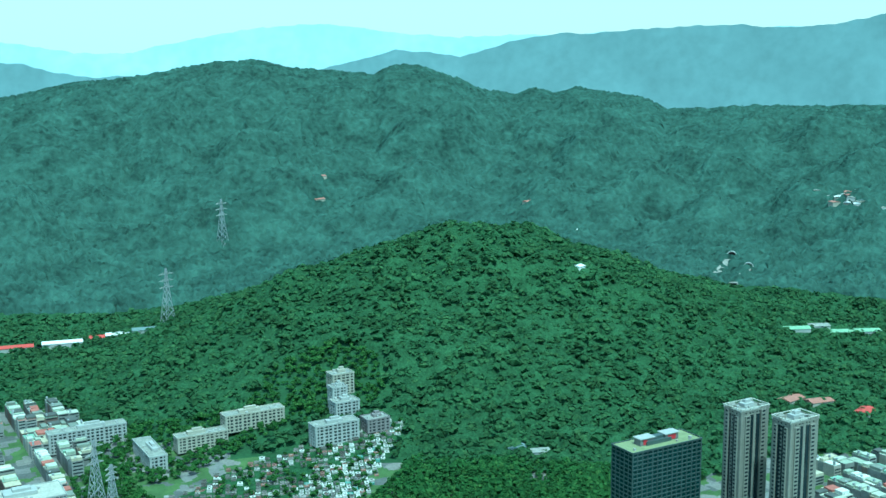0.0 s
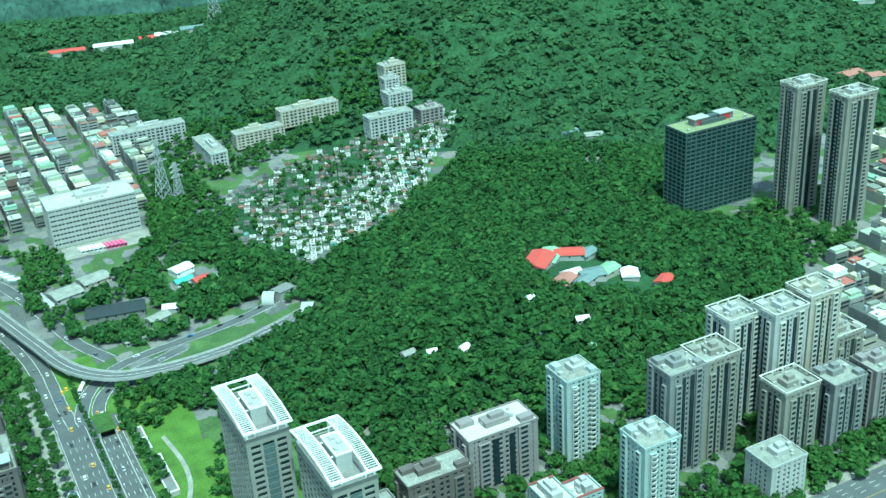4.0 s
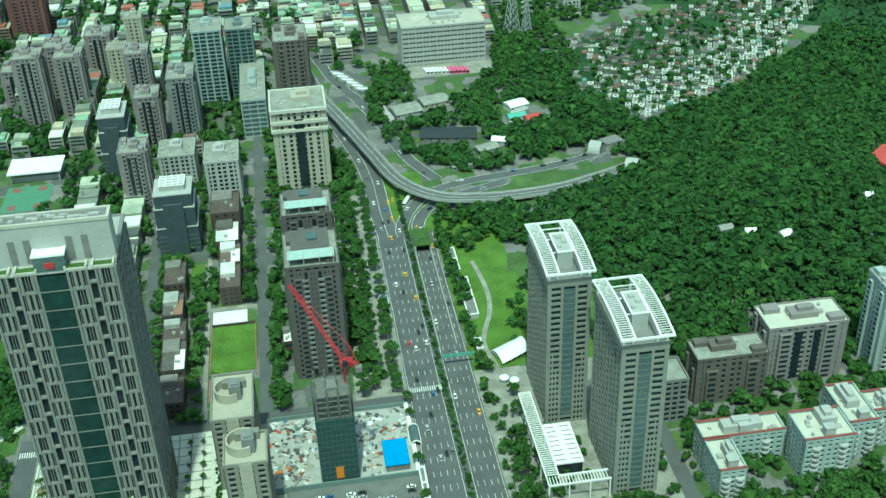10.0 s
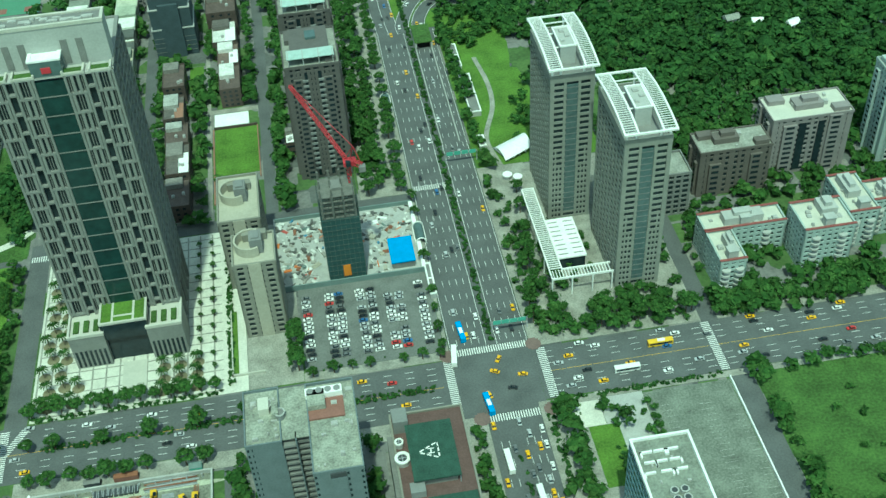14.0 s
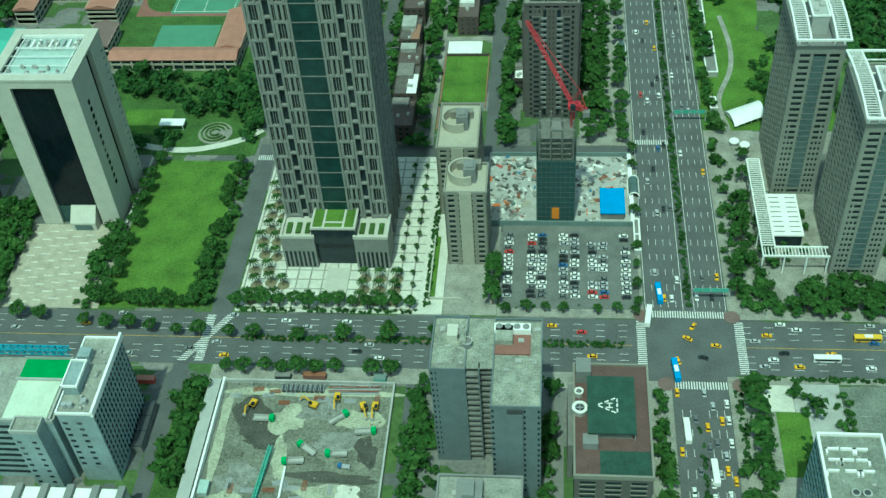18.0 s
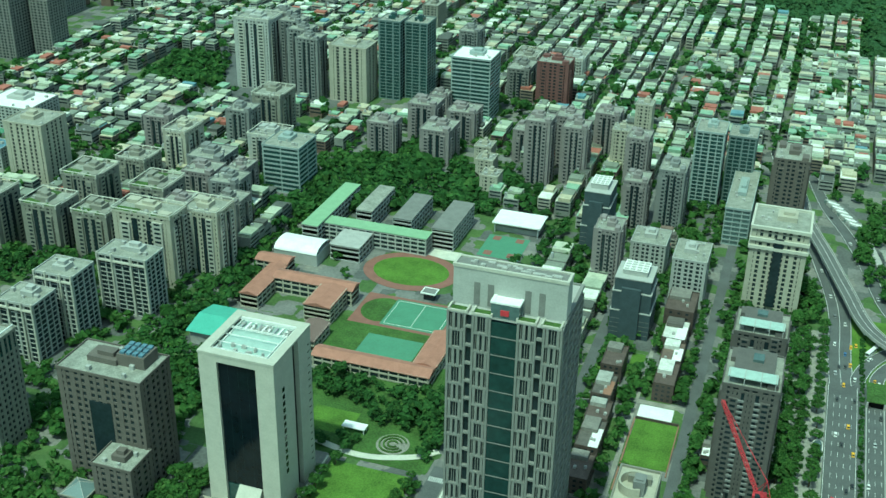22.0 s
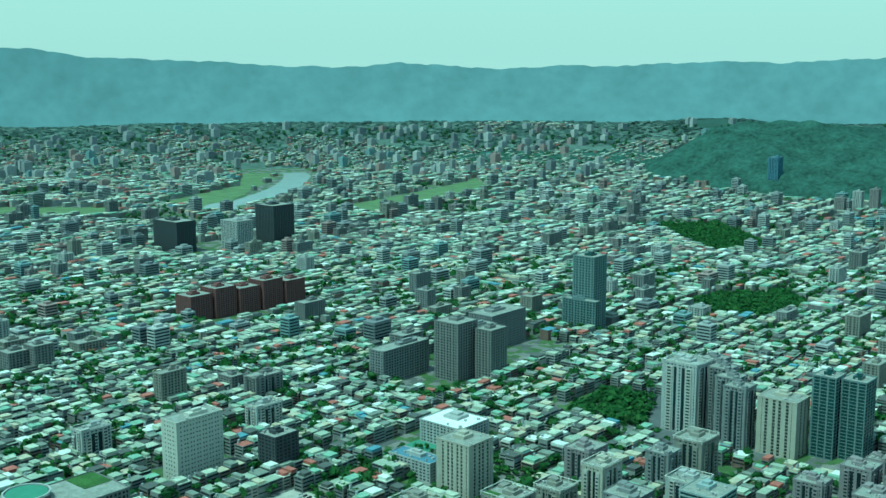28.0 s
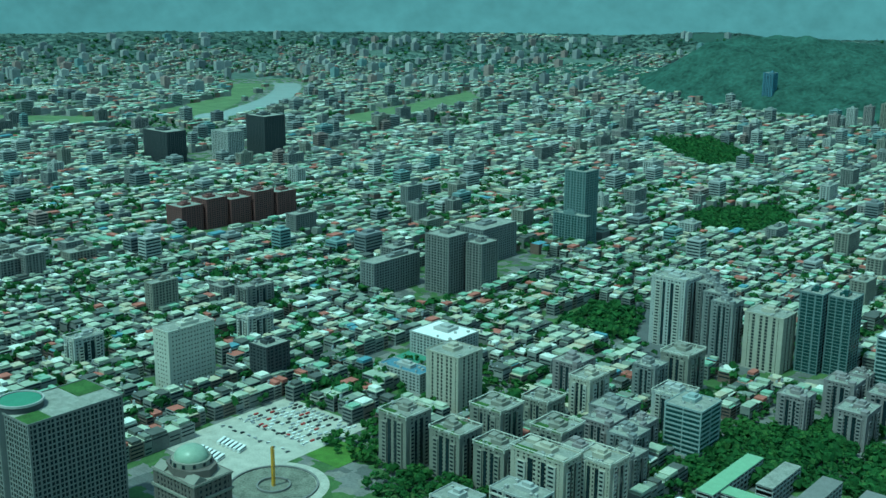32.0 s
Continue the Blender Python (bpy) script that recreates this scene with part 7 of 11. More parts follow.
woods("street_trees", "street trees along lanes and lots", rest[:, 0], rest[:, 1], 3.8, 14, STREETLEAF, np.random.RandomState(6), 4, 1.5)
for k in TREES:
    k.matrix_basis = Matrix.Translation((*[(150, 480), (152, 500), (146, 470)][TREES.index(k)], 0.1))

# hedges and planted median
def hedge(x0, y0, x1, y1, h, label):
    r = np.random.RandomState(int(abs(x0 * 3 + y0)))
    n = int(max(4, (x1 - x0) * (y1 - y0) / 1.6))
    c = np.stack([r.uniform(x0, x1, n), r.uniform(y0, y1, n), np.full(n, h * 0.5)], 1)
    tagged(new("hedge", lumps("hedge", c, r.uniform(0.6, 1.1, n), 5, LEAF, r, 0.9)), label, "hedge")


hedge(60.6, 352, 63.2, 690, 1.6, "long clipped hedge on the avenue median")
hedge(-140, 326.8, 32, 330.4, 1.4, "low hedge on the street median")
hedge(61.2, 232, 62.6, 284, 1.4, "narrow hedge on the avenue median")
hedge(77.4, 262, 80, 304, 1.3, "clipped hedge strip beside the avenue")
hedge(101.5, 264, 106.5, 282, 2.6, "dense shrubs beside the small lawn")
hedge(86, 310.2, 160, 312.4, 1.4, "low hedge along the kerb")
hedge(-146, 344.8, -62, 347, 1.4, "low hedge before the plaza")
hedge(-58.5, 350, -56, 452, 1.6, "narrow hedge beside the paved walk")
hedge(-26, 352, 38, 349.6, 1.2, "low hedge before the car park")

# trees in parks and gardens, as masses
rng = np.random.RandomState(51)
for poly, step, rad, lab in (
        ([(-258, 458), (-158, 468), (-150, 540), (-185, 552), (-258, 530)], 7.5, 4.2, "dense park trees behind the lawn"),
        ([(-372, 470), (-262, 458), (-262, 540), (-300, 560), (-350, 620), (-372, 700), (-430, 700), (-440, 640), (-380, 580)], 9, 4.2, "trees along the school street"),
        ([(-350, 690), (-150, 700), (-150, 860), (-215, 860), (-260, 800), (-350, 780)], 10, 4.4, "trees around the school buildings"),
        ([(-290, 640), (-190, 640), (-190, 650), (-290, 652)], 5, 3.2, "row of trees beside the running track"),
        ([(-164.6, 346), (-159.5, 346), (-159.5, 450), (-164.6, 450)], 4, 2.4, "row of trees between lawn and street"),
        ([(-560, 560), (-480, 640), (-420, 720), (-400, 690), (-460, 600), (-520, 545)], 9, 4.0, "trees between apartment towers"),
        ([(80, 655), (108, 632), (134, 590), (150, 560), (158, 500), (150, 480), (150, 600), (120, 660)], 8, 3.6, "trees at the park's edge"),
        ([(160, 452), (330, 462), (330, 500), (240, 486), (165, 500)], 7, 3.8, "trees behind the apartment blocks"),
        ([(165, 345), (330, 345), (330, 362), (310, 440), (280, 440), (280, 360), (165, 360)], 6.5, 3.6, "garden trees between apartment blocks"),
        ([(310, 345), (470, 345), (470, 372), (330, 380)], 7, 3.6, "trees along the street"),
        ([(-290, 346), (-262, 346), (-262, 425), (-285, 420)], 5, 3.4, "trees beside the forecourt"),
        ([(-224, 346), (-212, 346), (-212, 400), (-222, 400)], 4, 2.8, "dark trees between forecourt and lawn"),
        ([(-470, 345), (-300, 345), (-300, 372), (-470, 376)], 7, 3.8, "trees along the avenue before offices"),
        ([(0, 690), (36, 690), (24, 790), (0, 820)], 6.5, 3.8, "trees beside the elevated road"),
        ([(60, 790), (88, 790), (100, 905), (45, 925), (30, 1000), (20, 1000), (52, 860)], 8, 3.6, "trees beside the warehouse"),
        ([(-140, 560), (-110, 560), (-108, 700), (-140, 720)], 8, 3.8, "trees between school and old houses"),
        ([(77, 205), (92, 205), (92, 258), (82, 258)], 5, 3.2, "trees beside the avenue"),
        ([(185, 235), (330, 235), (330, 300), (200, 300)], 14, 2.2, "bushes on the overgrown lot"),
        ([(560, 540), (640, 560), (690, 640), (600, 650), (560, 600)], 8, 3.8, "trees round the hillside towers"),
        ([(255, 985), (300, 985), (420, 1030), (520, 1020), (540, 1090), (520, 1140), (440, 1140), (380, 1090), (265, 1130), (190, 1130), (215, 1080)], 9, 3.8, "trees between hillside school buildings"),
        ([(170, 880), (240, 880), (250, 960), (200, 1050), (180, 960)], 8, 3.8, "trees below the hillside graves"),
        ([(250, 768), (340, 800), (400, 842), (462, 922), (515, 975), (400, 982), (318, 966), (250, 888), (245, 830)], 12, 2.6, "trees among the hillside graves"),
        ([(106, 346), (158, 346), (158, 373), (128, 373), (126, 362), (106, 362)], 5.5, 2.9, "palms and shrubs before the twin towers"),
        ([(133, 425), (152, 425), (152, 440), (133, 440)], 5, 2.6, "garden trees between the twin towers"),
        ([(81, 347), (103, 347), (96, 372), (92, 442), (84, 470), (81, 470)], 6.5, 2.9, "trees and shrubs along the avenue's paved side"),
        ([(80, 352), (106, 346), (106, 360), (92, 370)], 5, 2.4, "shrub beds at the street corner"),
        ([(104, 380), (122, 380), (122, 426), (110, 426)], 7, 2.2, "shrubs in the podium garden"),
        ([(172, 226), (330, 226), (330, 236), (172, 236)], 6, 3.2, "trees along the overgrown lot"),
        ([(280, 240), (330, 240), (330, 310), (270, 310)], 7, 3.4, "thicket on the overgrown lot"),
        ([(-60, 232), (-46, 232), (-46, 304), (-60, 304)], 6, 3.0, "trees beside the pit wall"),
        ([(118, 230), (123, 230), (123, 306), (118, 306)], 4, 2.0, "hedge trees along the bare lot"),
        ([(84, 600), (100, 600), (140, 640), (100, 655), (84, 640)], 7, 3.0, "young trees on the park lawn"),
        ([(62, 770), (108, 712), (150, 728), (240, 880), (180, 905), (150, 850), (112, 790), (84, 830), (64, 900), (48, 900)], 8, 3.6, "trees and shrubs below the elevated road"),
        ([(170, 900), (205, 905), (245, 960), (235, 1100), (200, 1000)], 7, 3.8, "trees beside the hill road"),
        ([(-20, 745), (22, 742), (8, 830), (-18, 835)], 7, 3.6, "trees beside the beige tower"),
        ([(-268, 552), (-246, 552), (-246, 598), (-266, 598)], 7, 2.8, "trees in the school courtyard"),
        ([(-240, 549), (-208, 549), (-208, 556), (-240, 556)], 7, 2.4, "small trees beside the school court"),
        ([(-161, 249), (-148, 249), (-149.5, 300), (-159, 302)], 4.6, 3.4, "dense trees between the office and the pit"),
        ([(15, 480), (30, 480), (31, 690), (15, 690)], 6, 3.3, "trees clumped beside the brown towers"),
        ([(168.5, 345), (190, 345), (190, 420), (168.5, 415)], 6, 3.2, "garden trees beside the lane"),
        ([(106, 500), (150, 500), (150, 530), (110, 540)], 9, 3.4, "spread trees on the park lawn")):
    xs, ys = [p[0] for p in poly], [p[1] for p in poly]
    x, y = scatter(min(xs), min(ys), max(xs), max(ys), step, rng)
    k = inside(poly, x, y)
    for a, b_, c, d in BUILT:
        k &= ~((x > a - 3) & (x < c + 3) & (y > b_ - 3) & (y < d + 3))
    if k.sum():
        woods("trees", lab, x[k], y[k], rad, 14, STREETLEAF if rad < 4 else LEAF, rng, 4, 1.4)

# trees and shrubs in the yards between buildings
rng = np.random.RandomState(63)
xs_, ys_ = [], []
for a, b_, c, d, step in ((-480, 505, -300, 900, 7.5), (-620, 585, -480, 900, 8.5), (165, 345, 480, 500, 7), (-145, 468, -20, 930, 7.5), (-20, 700, 40, 800, 7.5), (-330, 880, -130, 1060, 9), (-720, 640, -600, 900, 10), (-500, 350, -300, 505, 7), (-640, 420, -500, 470, 8)):
    x, y = scatter(a, b_, c, d, step, rng)
    k = (rng.uniform(0, 1, len(x)) < 0.72) & ~((x > -107) & (x < -94)) & ~((x > -44) & (x < -27)) & ~((x > -69) & (x < -62) & (y < 665)) & ~((x > -78) & (x < -68) & (y > 594) & (y < 621)) & ~((x > 158) & (x < 170)) & ~((x > -65) & (x < -36) & (y > 500) & (y < 571)) & ~near_curve(NORTH_ROAD, x, y, 15) & ~near_curve(VIADUCT, x, y, 11) & ~near_curve(BOULEVARD, x, y, 14)
    for e, f, g, h in BUILT:
        k &= ~((x > e - 2.5) & (x < g + 2.5) & (y > f - 2.5) & (y < h + 2.5))
    xs_.append(x[k])
    ys_.append(y[k])
woods("trees", "green yard trees and shrubs between buildings", np.concatenate(xs_), np.concatenate(ys_), 3.6, 8, STREETLEAF, rng, 3, 1.25)

# ---- small building kit ----
def strut(p, q, r):
    """A thin square bar between two points, as verts."""
    p, q = Vector(p), Vector(q)
    d = (q - p).normalized()
    a = d.cross(Vector((0, 0, 1)) if abs(d.z) < 0.9 else Vector((1, 0, 0))).normalized() * r
    b_ = d.cross(a).normalized() * r
    return [tuple(o + s * a + u * b_) for o in (p, q) for s, u in ((-1, -1), (1, -1), (1, 1), (-1, 1))]


def bars(name, pairs, r, mat):
    v, q = [], []
    for a, b_ in pairs:
        n = len(v)
        v += strut(a, b_, r)
        q += [tuple(n + i for i in f) for f in BOXF]
    return mesh_of(name, v, q, mat)


def lattice(name, p, q, half, step, r, mat):
    """A square lattice girder from p to q."""
    p, q = Vector(p), Vector(q)
    d = q - p
    u = d.normalized()
    a = u.cross(Vector((0, 0, 1)) if abs(u.z) < 0.9 else Vector((1, 0, 0))).normalized() * half
    b_ = u.cross(a).normalized() * half
    cs = [a + b_, a - b_, -a - b_, b_ - a]
    n = max(2, int(d.length / step))
    pairs = [(p + c, q + c) for c in cs]
    for i in range(n):
        s, e = p + d * (i / n), p + d * ((i + 1) / n)
        for j in range(4):
            c1, c2 = cs[j], cs[(j + 1) % 4]
            pairs.append((s + c1, e + c2))
            pairs.append((s + c1, s + c2))
    return bars(name, pairs, r, mat)


def arc_wall(name, r, thick, z0, z1, a0, a1, mat, n=28):
    v, q = [], []
    for i in range(n + 1):
        a = radians(a0 + (a1 - a0) * i / n)
        c, s = math.cos(a), math.sin(a)
        v += [(c * r, s * r, z0), (c * (r - thick), s * (r - thick), z0), (c * (r - thick), s * (r - thick), z1), (c * r, s * r, z1)]
    for i in range(n):
        o = i * 4
        for j in range(4):
            k = (j + 1) % 4
            q.append((o + j, o + k, o + 4 + k, o + 4 + j))
    return mesh_of(name, v, q, mat)


def disc(name, r, z0, z1, mat, n=32, sx=1.0, sy=1.0):
    bm = bmesh.new()
    bmesh.ops.create_cone(bm, cap_ends=True, segments=n, radius1=r, radius2=r, depth=z1 - z0, matrix=Matrix.Translation((0, 0, (z0 + z1) / 2)) @ Matrix.Diagonal((sx, sy, 1, 1)))
    me_ = bpy.data.meshes.new(name)
    bm.to_mesh(me_)
    bm.free()
    me_.materials.append(mat)
    return me_


def gable(name, w, d, z, rise, mat, over=0.6):
    """A ridged roof, its ridge along x."""
    a, b_ = w + over, d + over
    v = [(-a, -b_, z), (a, -b_, z), (a, b_, z), (-a, b_, z), (-a, 0, z + rise), (a, 0, z + rise), (-a, -b_, z - 0.25), (a, -b_, z - 0.25), (a, b_, z - 0.25), (-a, b_, z - 0.25)]
    me_ = bpy.data.meshes.new(name)
    me_.from_pydata(v, [], [(0, 1, 5, 4), (2, 3, 4, 5), (1, 2, 5), (3, 0, 4), (6, 7, 1, 0), (7, 8, 2, 1), (8, 9, 3, 2), (9, 6, 0, 3), (9, 8, 7, 6)])
    me_.materials.append(mat)
    return me_


def house(x, y, w, d, h, wall, roof, label, turn=0.0, rise=2.0, name="house", group=""):
    t = thing(name, x, y, float(land(x, y)), label, "house", group, turn)
    part("wall", box_mesh("wall", [(-w, -d, -3, w, d, h)], wall), t)
    part("roof", gable("roof", w, d, h, rise, roof), t)
    win = box_mesh("window", [(-0.7, -d - 0.06, h - 2.3, 0.7, -d + 0.1, h - 0.9)], GLASS)
    for u in np.linspace(-w + 1.6, w - 1.6, max(2, int(w / 3)) if math.hypot(x, y) < 900 else 0):
        part("window", win, t, at=(float(u), 0, 0))
    return t


def simple(name, label, cat, x, y, parts, turn=0.0, z=0.0, group=""):
    t = thing(name, x, y, z, label, cat, group, turn)
    for nm, me_ in parts:
        part(nm, me_, t)
    return t


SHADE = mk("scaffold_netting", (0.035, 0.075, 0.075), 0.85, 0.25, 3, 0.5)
RUST = mk("rusty_steel", (0.22, 0.10, 0.06), 0.8, 0.3, 1, 0.3)
ORANGE = mk("orange_paint", (0.6, 0.22, 0.03), 0.6, 0.1)
MACHINE = mk("machine_yellow", (0.62, 0.38, 0.03), 0.55, 0.15)
MGREEN = mk("machine_green", (0.05, 0.35, 0.10), 0.5, 0.15)
COURT = mk("court_green", (0.11, 0.23, 0.15), 0.85, 0.12, 8, 1)
TRACK = mk("running_track", (0.22, 0.11, 0.09), 0.9, 0.15, 6, 0.8)
LGREENR = mk("light_green_roof", (0.27, 0.40, 0.25), 0.7, 0.12, 5, 0.8)
REDROOF = mk("bright_red_sheet", (0.45, 0.075, 0.06), 0.6, 0.12, 4, 0.6)
TEALR = mk("grey_teal_sheet", (0.17, 0.22, 0.21), 0.6, 0.15, 4, 0.6)
POOL = mk("pool_water", (0.05, 0.42, 0.42), 0.15, 0.1, 4, 0.6)
COPPER = mk("pale_copper", (0.30, 0.37, 0.28), 0.35, 0.12, 3, 0.5)

# ---- round-roofed apartment towers beside the plaza ----
for x0, y0, x1, y1, h in ((-48.5, 378, -30, 398, 45), (-55, 413, -36, 447, 42)):
    t = tower("apartment_tower", "cream apartment tower with curved roof wall", x0, y0, x1, y1, h, TAN, GLASS, 3.2, 1.2, 4.6, 1.8, 0.5, top=1.3, house=False, roof=BEIGE, units=2, group="round-roofed towers")
    part("curved_roof_wall", arc_wall("curved_roof_wall", 7.4, 0.9, h, h + 5, 60, 300, BEIGE), t, "curved cream roof wall", at=(-1.0, 2, 0))
    part("lift_house", box_mesh("lift_house", [(-1, -3, h, 4.5, 4, h + 8), (0, -2, h + 8, 3.6, 3, h + 9)], GREYT), t)
    part("lift_house", box_mesh("lift_house", [(-4.5, 6, h, 6.5, 9.5, h + 4)], TAN), t)
    part("central_wall", box_mesh("central_wall", [(-2.8, -(y1 - y0) / 2 - 0.9, 0, 2.8, -(y1 - y0) / 2 + 0.2, h + 1)], BEIGE), t)
simple("garden_wall", "low cream garden wall with grass strip", "wall", -54, 366, [("wall", box_mesh("wall", [(-3, -12, 0, -2.4, 30, 1.6), (-3, -12, 0, 12, -11.4, 1.6)], STONE)), ("grass_strip", box_mesh("grass_strip", [(-2.3, -11.3, 0, 0, 30, 0.5)], LAWN))])

# ---- building site with tower frame and crane ----
SCAFF = mk("scaffold_steel", (0.10, 0.12, 0.11), 0.7, 0.3, 2, 0.4)
FRAME = mk("raw_frame", (0.15, 0.15, 0.135), 0.9, 0.3, 3, 0.5)
t = thing("unfinished_tower", 1.5, 417, 0, "unfinished concrete tower wrapped in dark netting", "building")
part("netting", box_mesh("netting", [(-9, -8.5, 0, 9, 8.5, 38)], SHADE), t, "dark green scaffold netting")
floor_m = box_mesh("floor_slab", [(-8.4, -7.6, 0, 8.4, 7.6, 0.35)], FRAME)
for i in range(5):
    part("floor_slab", floor_m, t, at=(0, 0, 38.2 + i * 3.2))
col = box_mesh("column", [(-0.45, -0.45, 38, 0.45, 0.45, 56)], FRAME)
for x in (-7.8, -2.6, 2.6, 7.8):
    for y in (-7, 0, 7):
        part("column", col, t, at=(x, y, 0))
part("lift_core", box_mesh("lift_core", [(-2.5, -3, 38, 2.5, 3.5, 53)], DCONC), t)
for s, zz in ((-8.7, 0), (8.7, 0)):
    pairs = [((x, s, 0), (x, s, 52)) for x in np.arange(-9.2, 9.3, 2.3)] + [((-9.2, s, z), (9.2, s, z)) for z in np.arange(3, 53, 3.2)]
    part("scaffold", bars("scaffold", pairs, 0.08, SCAFF), t)
for s in (-9.2, 9.2):
    pairs = [((s, y, 0), (s, y, 52)) for y in np.arange(-8.6, 8.7, 2.1)] + [((s, -8.6, z), (s, 8.6, z)) for z in np.arange(3, 53, 3.2)]
    part("scaffold", bars("scaffold", pairs, 0.08, SCAFF), t)
part("site_lift_door", box_mesh("site_lift_door", [(-1.8, -8.9, 2, 1.8, -8.4, 9)], ORANGE), t)

t = thing("tower_crane", 8.8, 419, -10, "red luffing tower crane over the building site", "crane")
part("mast", lattice("mast", (0, 0, 48), (0, 0, 72), 0.9, 2.2, 0.1, RED), t)
part("slewing_platform", box_mesh("slewing_platform", [(-2.2, -2.2, 72, 3.8, 2.2, 74.2)], RED), t)
part("cab", box_mesh("cab", [(-1.2, -3.6, 73, 1.2, -1.8, 75.6)], GLASS), t)
part("jib", lattice("jib", (-1, 1, 75), (-22, 41, 92), 0.7, 2.4, 0.09, RED), t)
part("counter_jib", lattice("counter_jib", (1, -1, 74.5), (6, -7, 75.5), 1.0, 2.2, 0.1, RED), t)
part("counterweight", box_mesh("counterweight", [(4.4, -8.4, 72.5, 7.6, -5.6, 75.4)], DCONC), t)
part("apex", bars("apex", [((-1, 1, 75), (3, -3, 84)), ((1, -1, 75), (3, -3, 84)), ((3, -3, 84), (6, -7, 76)), ((3, -3, 84), (-22, 41, 92.5))], 0.12, RED), t)

simple("site_shed", "blue sheet-roofed site shed", "shed", 29.5, 419, [("wall", box_mesh("wall", [(-5.6, -9, 0, 5.6, 8.6, 4)], DCONC)), ("roof", box_mesh("roof", [(-6.1, -9.5, 4, 6.1, 9.2, 4.6)], BLUE))])
simple("site_fence", "pale sheet fence round the building site", "fence", 3, 431, [("panel", box_mesh("panel", [(-36, -26.2, 0, 36.5, -25.6, 3.2)], TEALR)), ("panel", box_mesh("panel", [(35.2, -25.6, 0, 37.2, 27, 2.2)], ROOFW)), ("panel", box_mesh("panel", [(-36, -25.6, 0, -35.4, 27, 2.6)], CONC)), ("panel", box_mesh("panel", [(-36, 27, 0, 37, 27.6, 2.6)], TEALR))])
rs_ = random.Random(31)
PILES = {"timber_stack": (BEIGE, "stack of pale formwork timber"), "steel_bundle": (RUST, "bundle of rusty reinforcing steel"), "pallet": (CONC, "pallet of grey blocks on bare ground"), "container": (WHITE, "white site container on the ground"), "formwork": (LGREY, "pale formwork panels lying on the site"), "tarpaulin": (TEALR, "grey tarpaulin over site material"), "debris_heap": (DCONC, "dark heap of site debris")}
for _ in range(70):
    k = rs_.choice(list(PILES))
    x, y = rs_.uniform(-30, 33), rs_.uniform(408, 455)
    if -11 < x < 14 and y < 428 or (22 < x and y < 430):
        continue
    w, d, h = rs_.uniform(0.8, 2.6), rs_.uniform(0.5, 1.6), rs_.uniform(0.4, 1.6)
    n = rs_.randint(2, 4)
    bx = [(-w, -d + i * 2 * d / n, 0, w, -d + (i + 0.8) * 2 * d / n, h * rs_.uniform(0.6, 1)) for i in range(n)]
    simple(k, PILES[k][1], "building material", x, y, [("piece", box_mesh("piece", [q_], PILES[k][0])) for q_ in bx], rs_.uniform(-30, 120), 0.15)

# ---- podium pergola of the twin towers, shelters and gantries ----
t = thing("pergola", 96, 374, 0, "white slatted pergola canopy on thin columns", "pergola", "")
part("rim", box_mesh("rim", [(0, 0, 11, 30, 0.6, 12), (0, 0.6, 11, 0.6, 69, 12), (6, 6, 11, 6.6, 69, 12), (6.6, 6, 11, 30, 6.6, 12), (0.6, 68.4, 11, 6, 69, 12)], WHITE), t)
sl = box_mesh("slat", [(0.6, -0.18, 11.2, 6, 0.18, 11.8)], WHITE)
for y in np.arange(7.5, 68, 1.5):
    part("slat", sl, t, at=(0, float(y), 0))
sl = box_mesh("slat", [(-0.18, 0.6, 11.2, 0.18, 6, 11.8)], WHITE)
for x in np.arange(1.5, 30, 1.5):
    part("slat", sl, t, at=(float(x), 0, 0))
po = box_mesh("column", [(-0.3, -0.3, 0, 0.3, 0.3, 11)], WHITE)
for x, y in ((0.3, 0.3), (10, 0.3), (20, 0.3), (29.5, 0.3), (0.3, 17), (0.3, 34), (0.3, 51), (0.3, 68.6), (6.3, 34), (6.3, 51)):
    part("column", po, t, at=(x, y, 0))
t = simple("podium", "low white-roofed podium beside the twin towers", "building", 110, 405, [("wall", box_mesh("wall", [(-6, -13, 0, 7, 15, 7.5)], GLASS)), ("roof", box_mesh("roof", [(-6.6, -13.6, 7.5, 7.6, 15.6, 8.3)], ROOFW))])
vent = box_mesh("roof_slot", [(-2.4, -0.25, 8.28, 2.4, 0.25, 8.45)], DCONC)
for y in np.arange(-11, 14, 3.4):
    for x in (-3.4, 4.2):
        part("roof_slot", vent, t, at=(x, float(y), 0))

v, q = [], []
for i in range(13):
    for j in range(9):
        a, b_ = i / 12, j / 8
        v.append((-9 + 18 * a + 3 * b_, -7 + 14 * b_, 0.6 + 6.5 * math.sin(math.pi * (0.15 + 0.75 * b_)) * (0.5 + 0.5 * a)))
for i in range(12):
    for j in range(8):
        k = i * 9 + j
        q.append((k, k + 9, k + 10, k + 1))
me = mesh_of("shell", v, q, ROOFW)
t = thing("park_shelter", 101, 491, 0, "white curved shell shelter in the park", "shelter", turn=25)
sh = part("shell", me, t)
md = sh.modifiers.new("thick", "SOLIDIFY")
md.thickness = 0.4
rib = box_mesh("rib", [(-0.15, -7, 1.2, 0.15, 7, 2.2)], STEEL)
for x in (-7, -3, 1, 5, 9):
    part("rib", rib, t, at=(x, 0, 0))
for x, y in ((94, 468), (99, 465)):
    simple("kiosk", "small round white park kiosk", "kiosk", x, y, [("wall", disc("wall", 2.0, 0, 2.6, LGREY, 14)), ("roof", disc("roof", 2.6, 2.6, 3.1, ROOFW, 18))], group="park kiosks")


